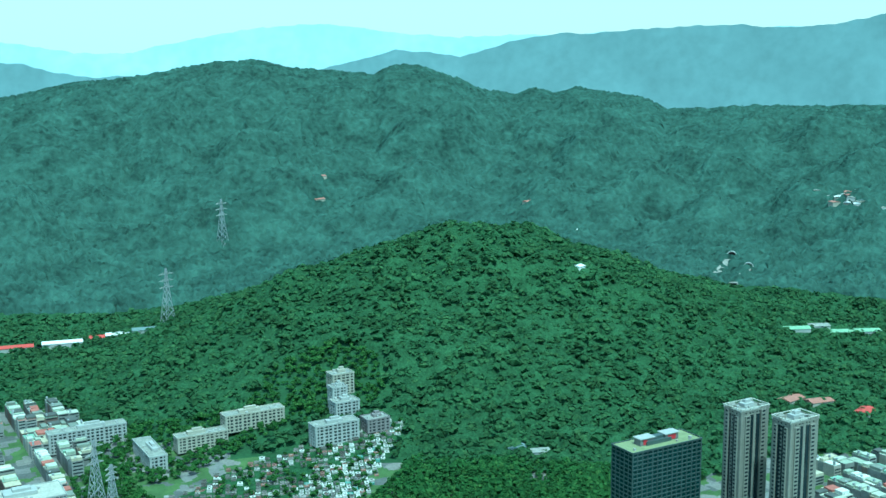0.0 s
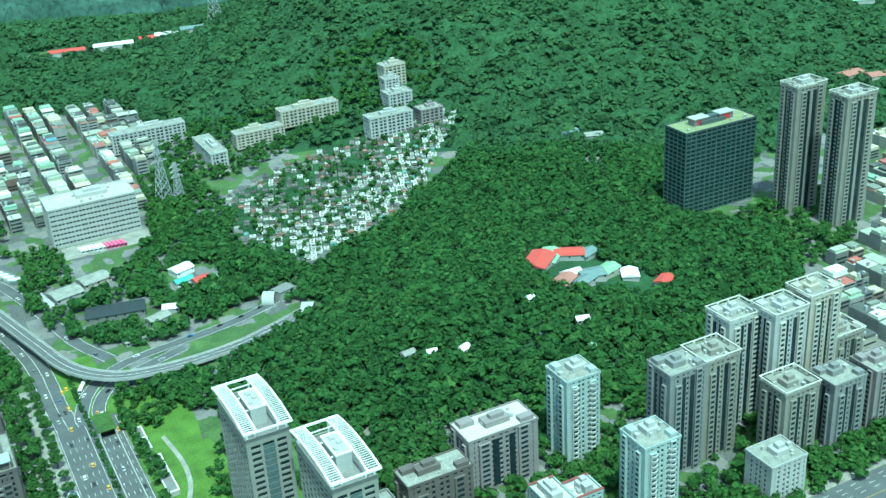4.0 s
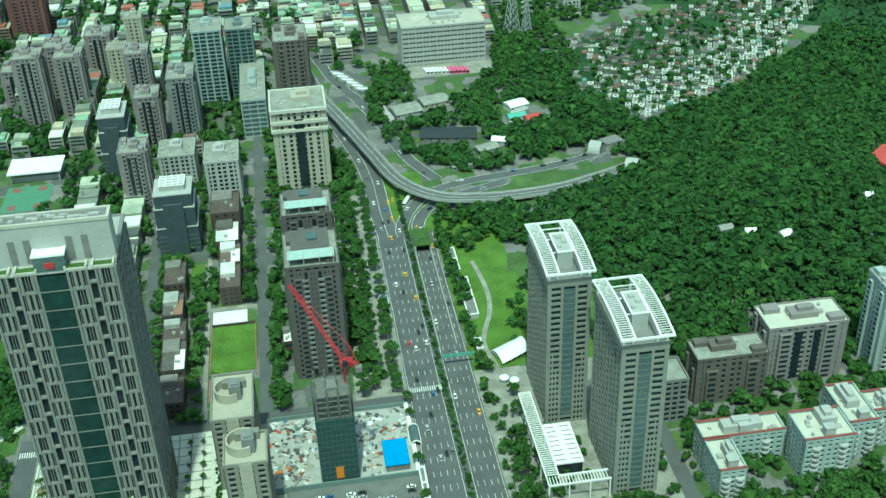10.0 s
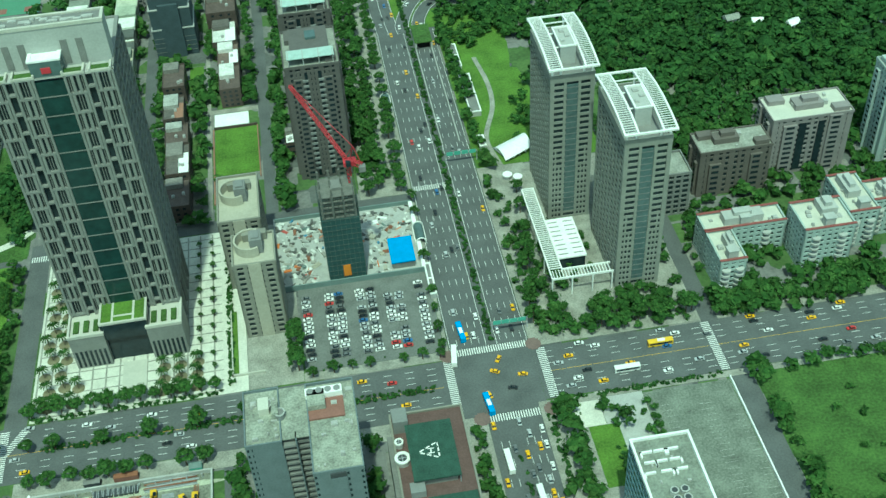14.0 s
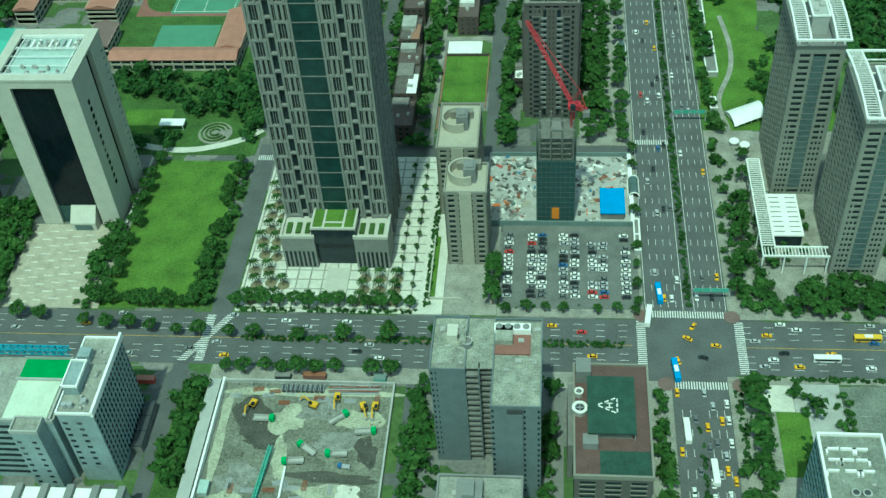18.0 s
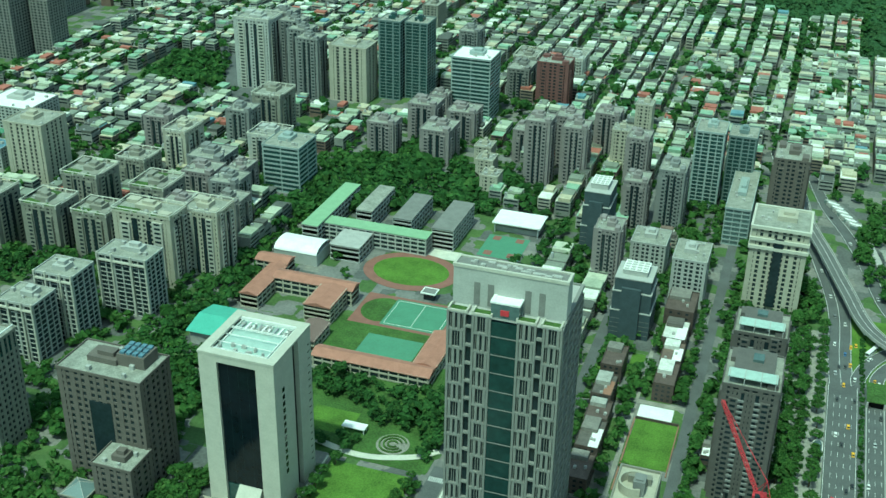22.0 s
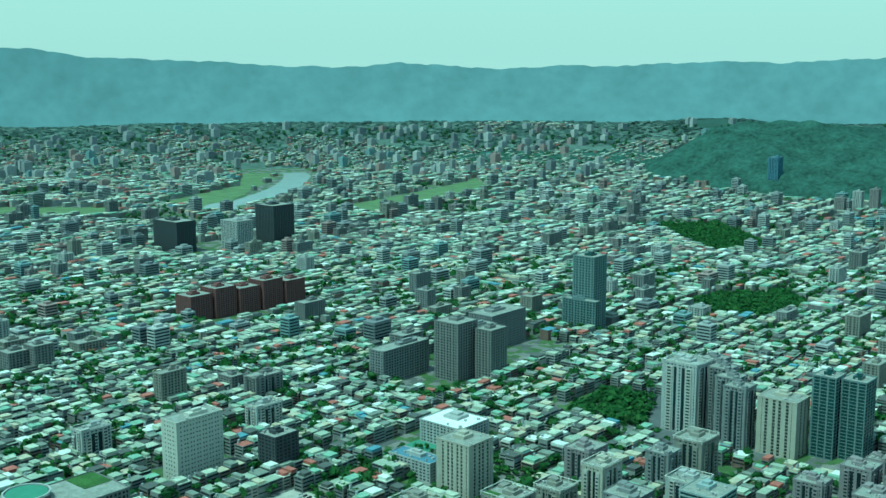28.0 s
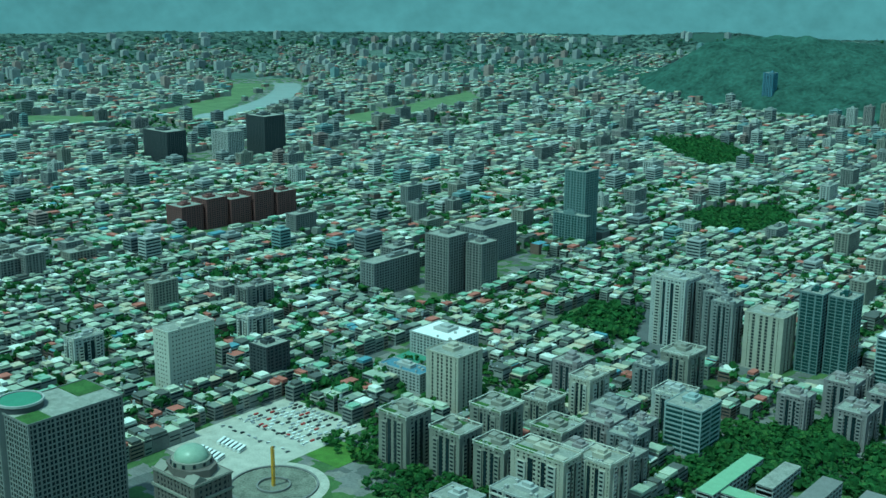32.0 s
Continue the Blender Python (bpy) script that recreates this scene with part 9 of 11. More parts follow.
for k_, (x, y, a, b_, m_, lab) in enumerate(((-126, 284, 8, 12, DARKEARTH, "dark damp earth in the pit"), (-121, 274, 9, 5, DARKEARTH, "dark damp earth in the pit"), (-88, 272, 12, 5, GREYEARTH, "grey gravel in the pit"), (-110, 284, 9, 7, PALEEARTH, "pale dry earth in the pit"), (-97, 288, 9, 5, GREYEARTH, "grey gravel in the pit"), (-80, 284, 9, 6, PALEEARTH, "pale dry earth in the pit"), (-88, 255, 17, 3, DARKEARTH, "dark trench across the pit"), (-87, 245, 15, 6, PALEEARTH, "pale dry earth in the pit"), (-80, 247, 6, 4, PLAZA, "whitish cement spill in the pit"), (-127, 252, 9, 8, GREYEARTH, "grey gravel in the pit"), (-131, 243, 7, 4, PALEEARTH, "pale dry earth in the pit"), (-104, 298, 34, 2.6, PALEEARTH, "pale dry earth along the pit edge"), (-111, 264, 3, 12, PALEEARTH, "pale dry earth in the pit"), (-75, 268, 5, 7, DARKEARTH, "dark damp earth in the pit"), (-138, 272, 2.6, 22, PALEEARTH, "pale dry earth along the wall"))):
    patch(x, y, a, b_, k_ + 3, m_, lab, 0.13 + 0.012 * k_)
for x, y, a in ((-127, 290.5, 160), (-100.8, 290.8, 70), (-91, 295, 180), (-79, 290.5, 200), (-74, 290.6, 178)):
    t = thing("excavator", x, y, 0.15, "yellow excavator working on bare ground", "excavator", "excavators", a)
    for s in (-1, 1):
        part("track", box_mesh("track", [(s * 1.1 - 0.35, -1.9, 0, s * 1.1 + 0.35, 1.9, 0.8)], TYRE), t)
    part("body", box_mesh("body", [(-1.3, -2.0, 0.8, 1.3, 1.2, 2.0)], MACHINE), t)
    part("cab", box_mesh("cab", [(-1.2, 0.2, 2.0, -0.1, 1.5, 3.1)], GLASS), t)
    part("boom", bars("boom", [((0.3, 1, 1.8), (0.3, 4.2, 4.6)), ((0.3, 4.2, 4.6), (0.3, 6.4, 1.6))], 0.28, MACHINE), t)
    part("bucket", box_mesh("bucket", [(-0.4, 6, 0.5, 1.0, 7, 1.6)], STEEL), t)
for x, y, a in ((-120.8, 282.8, -90), (-88.8, 284, -52), (-76.6, 277.3, -85), (-99.8, 267.8, 55), (-87, 265.8, 92), (-104.5, 261.6, 95)):
    t = thing("tipper_truck", x, y, 0.15, "tipper truck with green cab", "truck", "tipper trucks", a)
    part("cab", box_mesh("cab", [(-1.2, 2.6, 0.6, 1.2, 4.6, 3.0)], MGREEN), t)
    part("bed", box_mesh("bed", [(-1.25, -4.4, 1.0, 1.25, 2.4, 1.3), (-1.25, -4.4, 1.3, -1.1, 2.4, 2.5), (1.1, -4.4, 1.3, 1.25, 2.4, 2.5), (-1.1, 2.2, 1.3, 1.1, 2.4, 2.7)], CONC), t)
    for sx in (-1.05, 1.05):
        for sy in (-3.2, -2.0, 3.4):
            part("wheel", WHEEL, t, at=(sx, sy, 0.5)).scale = (1.4, 1.5, 1.5)
simple("site_fence", "pale concrete wall along the pit", "fence", -104, 270, [("wall", box_mesh("wall", [(-38.5, -34, 0, -37.5, 33.5, 3)], WHITE)), ("wall", box_mesh("wall", [(-37.5, 32.6, 0, 37.5, 33.4, 2.2)], CONC)), ("wall", box_mesh("wall", [(36.6, -34, 0, 37.4, 32.5, 2.2)], LGREY))])
simple("raised_walk", "raised pale walkway beside the pit", "walkway", -145.5, 268, [("deck", box_mesh("deck", [(-2.6, -34, 3.0, 2.6, 34, 3.6)], LGREY)), ("support", box_mesh("support", [(-1.8, -34, 0, 1.8, 34, 3.0)], DCONC))])
t = simple("crane_boom", "long green lattice boom resting over the pit", "crane", -112, 245, [("boom", lattice("boom", (-5.5, -4, 1), (-2.3, 22, 4), 0.7, 1.6, 0.14, GREENROOF))])
for _ in range(26):
    x, y = rs_.uniform(-138, -70), rs_.choice([rs_.uniform(239, 252), rs_.uniform(292, 300)])
    simple("beam_stack", "stack of steel beams on bare ground", "building material", x, y, [("beam", box_mesh("beam", [(-2.5, -1.2 + 0.6 * i, 0, 2.5, -0.9 + 0.6 * i, 0.4) for i in range(4)], STEEL if rs_.random() < 0.6 else RUST))], rs_.choice([0, 90, 10]), 0.12)

# ---- plaza and forecourt ----
rs_ = random.Random(63)
PALM = thing("palm_tree", -140, 352, 0.2, "slender palm in a round planting bed", "tree", "plaza palms")
part("planting_bed", disc("planting_bed", 2.9, 0, 0.12, mk("bed_soil", (0.20, 0.18, 0.11), 0.95, 0.3, 2, 0.3), 18), PALM)
part("trunk", disc("trunk", 0.16, 0.2, 6.0, TRUNK, 7), PALM)
r_ = np.random.RandomState(4)
fronds = []
for i in range(11):
    a = i * 0.571
    fronds += [((0, 0, 6), (1.5 * math.cos(a), 1.5 * math.sin(a), 6.7)), ((1.5 * math.cos(a), 1.5 * math.sin(a), 6.7), (2.9 * math.cos(a), 2.9 * math.sin(a), 5.6))]
part("crown", bars("crown", fronds, 0.2, STREETLEAF), PALM)
for ix in range(3):
    for iy in range(11):
        x, y = -142 + ix * 6.6 + (iy % 2) * 2.2, 353 + iy * 9.4
        if (x > -132 and 370 < y < 432):
            continue
        copy_thing(PALM, Matrix.Translation((x + rs_.uniform(-0.6, 0.6), y + rs_.uniform(-1, 1), 0.2)) @ Matrix.Rotation(rs_.uniform(0, 6), 4, "Z"))
for ix, iy in [(a, b_) for a in range(3) for b_ in range(3)]:
    copy_thing(PALM, Matrix.Translation((-88 + ix * 7.5 + rs_.uniform(-0.6, 0.6), 352 + iy * 7.4, 0.2)) @ Matrix.Rotation(rs_.uniform(0, 6), 4, "Z"))
for ix, iy in [(a, b_) for a in (-71.5, -65.0) for b_ in range(12)]:
    c = copy_thing(TREES[2], Matrix.Translation((ix + rs_.uniform(-0.5, 0.5), 353 + iy * 8.6 + rs_.uniform(-0.6, 0.6), 0.2)) @ Matrix.Rotation(rs_.uniform(0, 6), 4, "Z"))
    c.scale = [rs_.uniform(0.55, 0.8)] * 3
flat("plaza", -107, 345.5, -96, 374, STONE, "pale entrance path on the plaza", "plaza", 0.26)
slabs_ = [(-261 + (i * 7.3) % 34 + rs_.uniform(-1, 1), 347 + i * 1.15, 0, -258 + (i * 7.3) % 34 + rs_.uniform(0, 2.5), 347.8 + i * 1.15, 0.24) for i in range(46)]
tagged(new("paving_pattern", box_mesh("paving_pattern", slabs_, PLAZA)), "white stone strips in the forecourt paving", "paving", kind="stuff")
simple("lawn_wall", "low pale wall beside the lawn", "wall", -215, 425, [("wall", box_mesh("wall", [(-0.5, -30, 0, 0.5, 29, 1.6)], STONE))])

# ---- park behind the lawn ----
simple("park_pavilion", "white flat-roofed park pavilion", "pavilion", -211, 482, [("roof", box_mesh("roof", [(-7, -3, 3.4, 7, 3, 3.9)], ROOFW)), ("post", box_mesh("post", [(-6.4, -2.4, 0, -6, -2, 3.4)], WHITE)), ("post", box_mesh("post", [(6, -2.4, 0, 6.4, -2, 3.4)], WHITE)), ("post", box_mesh("post", [(-6.4, 2, 0, -6, 2.4, 3.4)], WHITE)), ("post", box_mesh("post", [(6, 2, 0, 6.4, 2.4, 3.4)], WHITE))])
t = thing("spiral_garden", -186, 477, 0.12, "round spiral hedge garden", "garden")
for r in (8, 5.6, 3.2):
    part("hedge_ring", arc_wall("hedge_ring", r, 0.9, 0, 1.0, 20, 330, GRASS), t)
part("gravel", disc("gravel", 9.5, 0, 0.12, SOIL, 30), t)
tagged(new("park_path", sweep("park_path", spline([(-262, 470, 0.25), (-235, 468, 0.25), (-200, 462, 0.25), (-172, 470, 0.25), (-160, 480, 0.25)], 24), 2.2, 0.2, PLAZA)), "pale park path", "path", kind="structure")

# ---- school with red roofs ----
def wing(x0, y0, x1, y1, h, roof, label, gabled=True, wall=BEIGE):
    cx, cy, w, d = (x0 + x1) / 2, (y0 + y1) / 2, (x1 - x0) / 2, (y1 - y0) / 2
    BUILT.append((x0, y0, x1, y1))
    t = thing("school_building", cx, cy, 0, label, "building", "school wings")
    part("core", box_mesh("core", [(-w, -d, 0, w, d, h)], GLASS), t)
    n = max(2, round(h / 3.6))
    for i in range(n + 1):
        part("storey_band", box_mesh("storey_band", [(-w - 0.5, -d - 0.5, min(i * h / n, h - 0.9), w + 0.5, d + 0.5, min(i * h / n, h - 0.9) + 1.1)], wall), t)
    k = max(1, int(max(w, d) / 3))
    for i in range(k + 1):
        u = -1 + 2 * i / k
        part("pier", box_mesh("pier", [(-0.4, -d - 0.6, 0, 0.4, d + 0.6, h)] if w > d else [(-w - 0.6, -0.4, 0, w + 0.6, 0.4, h)], wall), t, at=((u * (w - 0.4), 0, 0) if w > d else (0, u * (d - 0.4), 0)))
    if gabled:
        ro = part("roof", gable("roof", max(w, d), min(w, d), h, 2.4, roof, 1.0), t, turn=0 if w > d else radians(90))
    else:
        part("roof", box_mesh("roof", [(-w - 0.7, -d - 0.7, h, w + 0.7, d + 0.7, h + 0.5)], roof), t)
    return t


wing(-338, 586, -326, 632, 11, TILE, "school wing with red tiled roof")
wing(-326, 612, -268, 624, 12, TILE, "long school wing with red tiled roof")
wing(-290, 584, -272, 612, 13, TILE, "short school wing with red tiled roof")
wing(-350, 632, -326, 644, 12, TILE, "school wing with red hipped roof")
wing(-262, 536, -186, 548, 8, TILE, "low school wing with red tiled roof")
wing(-200, 548, -186, 588, 8, TILE, "low side wing with red tiled roof")
wing(-282, 550, -268, 574, 8, PINKT, "low school wing with pink roof")
wing(-340, 688, -328, 770, 16, LGREENR, "long school block with light green roof", False, LGREY)
wing(-312, 726, -300, 775, 16, ROOFC, "grey school block with flat roof", False, LGREY)
wing(-280, 722, -266, 770, 16, DCONC, "grey school block with dark roof", False, LGREY)
wing(-246, 714, -230, 766, 17, DCONC, "school block with grey roof deck", False, LGREY)
wing(-330, 700, -246, 712, 14, LGREENR, "stepped school front with green roof", False, LGREY)
wing(-310, 672, -288, 698, 12, CONC, "small school wing with roof plant", False, LGREY)
v, q = [], []
for i in range(15):
    a = math.pi * i / 14
    for s in (-1, 1):
        v.append((s * 17, -12 * math.cos(a), 9 + 4.5 * math.sin(a)))
for i in range(14):
    q.append((2 * i, 2 * i + 2, 2 * i + 3, 2 * i + 1))
t = thing("gymnasium", -331, 668, 0, "gymnasium with white vaulted roof", "building")
part("wall", box_mesh("wall", [(-17, -12, 0, 17, 12, 9.2)], LGREY), t)
ob = part("vault", mesh_of("vault", v, q, ROOFW), t)
ob.modifiers.new("thick", "SOLIDIFY").thickness = 0.5
simple("school_hall", "hall with bright green sheet roof", "building", -336, 549, [("wall", box_mesh("wall", [(-10, -16, 0, 10, 16, 10)], CONC)), ("roof", gable("roof", 11, 17, 10, 3.5, GREENROOF, 1.0))])
t = simple("sports_canopy", "white canopy roof over a sports stand", "shelter", -193, 769, [("roof", box_mesh("roof", [(-19, -12.5, 8, 19, 12.5, 9)], ROOFW)), ("stand", box_mesh("stand", [(-17, -8, 0, 17, 11, 4)], CONC))])
for x in (-17, 17):
    for y in (-11, 11):
        part("post", box_mesh("post", [(-0.4, -0.4, 0, 0.4, 0.4, 8)], STEEL), t, at=(x, y, 0))
t = thing("running_track", -248, 674, 0.12, "oval red running track round a lawn", "sports field")
part("track", disc("track", 30, 0, 0.12, TRACK, 48, 1.18, 0.95), t)
part("field", disc("field", 23, 0.1, 0.2, LAWN, 48, 1.22, 0.92), t)
t = thing("sports_court", -230, 614, 0.12, "green sports court with brown run-off", "sports field")
part("apron", box_mesh("apron", [(-34, -20, 0, 34, 21, 0.1)], TRACK), t)
part("court", box_mesh("court", [(-12, -17, 0.08, 30, 18, 0.18)], COURT), t)
part("semicircle", disc("semicircle", 16, 0.08, 0.16, GRASS, 32, 0.9, 1.0), t, at=(-17, 1, 0))
part("line", bars("line", [((-10, -15, 0.2), (28, -15, 0.2)), ((-10, 16, 0.2), (28, 16, 0.2)), ((-10, -15, 0.2), (-10, 16, 0.2)), ((28, -15, 0.2), (28, 16, 0.2)), ((9, -15, 0.2), (9, 16, 0.2))], 0.12, LINE), t)
t = thing("sports_court", -196, 735, 0.12, "green basketball court with red keys", "sports field")
part("court", box_mesh("court", [(-16, -19, 0, 16, 18, 0.12)], COURT), t)
for x in (-9, 9):
    for y in (-13, 13):
        part("key", box_mesh("key", [(-3, -3.4, 0.1, 3, 3.4, 0.18)], TRACK), t, at=(x, y, 0))
simple("gate_house", "small dark canopy by the running track", "shelter", -222, 641, [("roof", box_mesh("roof", [(-5, -4, 5.5, 5, 4, 6)], DCONC)), ("rim", box_mesh("rim", [(-5.4, -4.4, 5.3, 5.4, -3.6, 6.2), (-5.4, 3.6, 5.3, 5.4, 4.4, 6.2), (-5.4, -3.6, 5.3, -4.6, 3.6, 6.2), (4.6, -3.6, 5.3, 5.4, 3.6, 6.2)], WHITE)), ("wall", box_mesh("wall", [(-3.6, -2.8, 0, 3.6, 2.8, 5.4)], GLASS))])
flat("lawn", -284, 545, -204, 600, GRASS, "school courtyard grass", "lawn", 0.1)
flat("sports_field", -244, 556, -206, 584, COURT, "pale green school yard court", "sports field", 0.16)
flat("pavement", -262, 700, -222, 714, PLAZA, "pale paving before the school", "pavement", 0.14)

# ---- the domed stone tower, the black tower and the bare lot ----
t = tower("office_tower", "brown stone office tower with copper dome", -563, 384, -522, 412, 71, BROWN, GLASS, 3.8, 1.5, 3.4, 1.5, 0.5, house=False, units=0)
part("cornice", box_mesh("cornice", [(-22, -15.4, 60, 22, 15.4, 61.6)], TAN), t)
part("cornice", box_mesh("cornice", [(-21.8, -15.2, 70.6, 21.8, 15.2, 72)], TAN), t)
part("attic", disc("attic", 17.5, 71.5, 77, BROWN, 8, 1.05, 0.8), t)
part("drum", disc("drum", 13, 77, 80.5, TAN, 24, 1, 0.95), t)
for a in range(12):
    part("drum_window", box_mesh("drum_window", [(-0.9, -13.2, 77.6, 0.9, -12.2, 79.9)], GLASS), t, turn=a * math.pi / 6)
for x in (-15, 15):
    part("pediment", gable("pediment", 4.5, 5, 72, 4, TAN), t, at=(x, -9, 0))
bm = bmesh.new()
bmesh.ops.create_uvsphere(bm, u_segments=24, v_segments=12, radius=11.4, matrix=Matrix.Translation((0, 0, 80.2)) @ Matrix.Diagonal((1, 0.95, 0.72, 1)))
me = bpy.data.meshes.new("dome")
bm.to_mesh(me)
bm.free()
me.shade_smooth()
me.materials.append(COPPER)
part("dome", me, t, "pale green copper dome")
t = tower("office_building", "brown stone podium with roof garden", -512, 370, -466, 412, 18, BROWN, GLASS, 4.2, 1.8, 4.5, 2.0, 0.5, roof=GRASS, house=False, units=2)
for x, y in ((-20, -18), (20, -18), (20, 18)):
    part("corner_turret", disc("corner_turret", 3, 18, 21, COPPER, 8), t, at=(x, y, 0))
tower("office_building", "brown stone podium base of the domed tower", -585, 366, -513, 383, 20, BROWN, GLASS, 4.2, 1.8, 4.5, 2.0, 0.5, units=2)
t = tower("office_tower", "black gridded office tower with green helipad", -682, 342, -637, 412, 92, DCONC, GLASS, 3.7, 1.0, 3.2, 0.8, 0.4, roof=GRASS, top=1.6, house=False, units=6)
part("helipad_drum", disc("helipad_drum", 15, -1, 97, CHARCOAL, 40), t, at=(-11, -21, 0))
part("helipad_rim", arc_wall("helipad_rim", 15.6, 1.2, 96.4, 98, 0, 360, LGREY), t, at=(-11, -21, 0))
part("helipad", disc("helipad", 13.6, 97, 97.4, COURT, 40), t, "green round helipad", at=(-11, -21, 0))
flat("lot", -724, 500, -622, 640, PALEDIRT, "bare pale lot with parked vehicles", "lot", 0.14)
t = thing("round_excavation", -598, 512, 0.1, "round concrete excavation site with crane mast", "building site")
part("outer_ring", disc("outer_ring", 42, 0, 0.2, PALEDIRT, 48), t)
part("ring_wall", arc_wall("ring_wall", 34, 1.6, 0, 1.6, 0, 360, DCONC, 48), t)
part("inner_floor", disc("inner_floor", 32, 0.2, 0.35, PIT, 40), t)
part("inner_ring", arc_wall("inner_ring", 13, 1.4, 0.3, 2.0, 0, 360, DCONC, 36), t)
part("crane_mast", lattice("crane_mast", (0, 0, 0), (0, 0, 32), 0.9, 2.4, 0.16, MACHINE), t)
flat("lawn", -622, 566, -584, 604, LAWN, "bright lawn between trees", "lawn", 0.2)
flat("sports_field", -727, 748, -696, 828, COURT, "faded green school field", "sports field", 0.2)
flat("lot", -560, 430, -505, 470, PAVE, "paved yard behind the domed tower", "lot", 0.12)
for i in range(22):
    x, y = -716 + (i % 11) * 8 + rs_.uniform(-1, 1), 560 + (i // 11) * 19 + rs_.uniform(-2, 2)
    park(rs_.choice(["white", "white", "silver", "black", "grey"]), x, y, rs_.choice([0, 90]), 0.15)
simple("roof_pool", "turquoise swimming pool on a roof deck", "pool", -482, 482, [("deck", box_mesh("deck", [(-14, -7, 0, 14, 7, 0.6)], STONE)), ("water", disc("water", 6, 0.55, 0.75, POOL, 30, 1.9, 0.7))], z=27.2)

# ---- beside the viaduct and below the hill ----
DARKSHEET = mk("dark_sheet_roof", (0.035, 0.042, 0.045), 0.6, 0.15, 5, 0.8)
tagged(new("lot", sweep("lot", [(36, 908, 0.2), (47, 886, 0.2), (57, 860, 0.2)], 8, 0.4, LOT)), "asphalt bus depot beside the side road", "lot", kind="structure")
tagged(new("ramp_wall", sweep("ramp_wall", [(57, 872, 1.6), (66, 834, 1.6), (76, 790, 0.8)], 2.6, 1.8, CONC)), "pale concrete ramp beside the depot", "ramp", kind="structure")
for i in range(13):
    t = thing("parked_bus", 35 + i * 1.75 + (i % 2) * 0.3, 905 - i * 3.6, 0.25, "pale parked bus in a depot row", "bus", "buses at the depot", 68)
    part("body", box_mesh("body", [(-1.25, -5.2, 0.4, 1.25, 5.2, 3.0)], LGREY if i % 3 else TEALR), t)
    part("roof", box_mesh("roof", [(-1.1, -4.6, 3.0, 1.1, 4.6, 3.3)], ROOFW if i % 2 else LGREY), t)
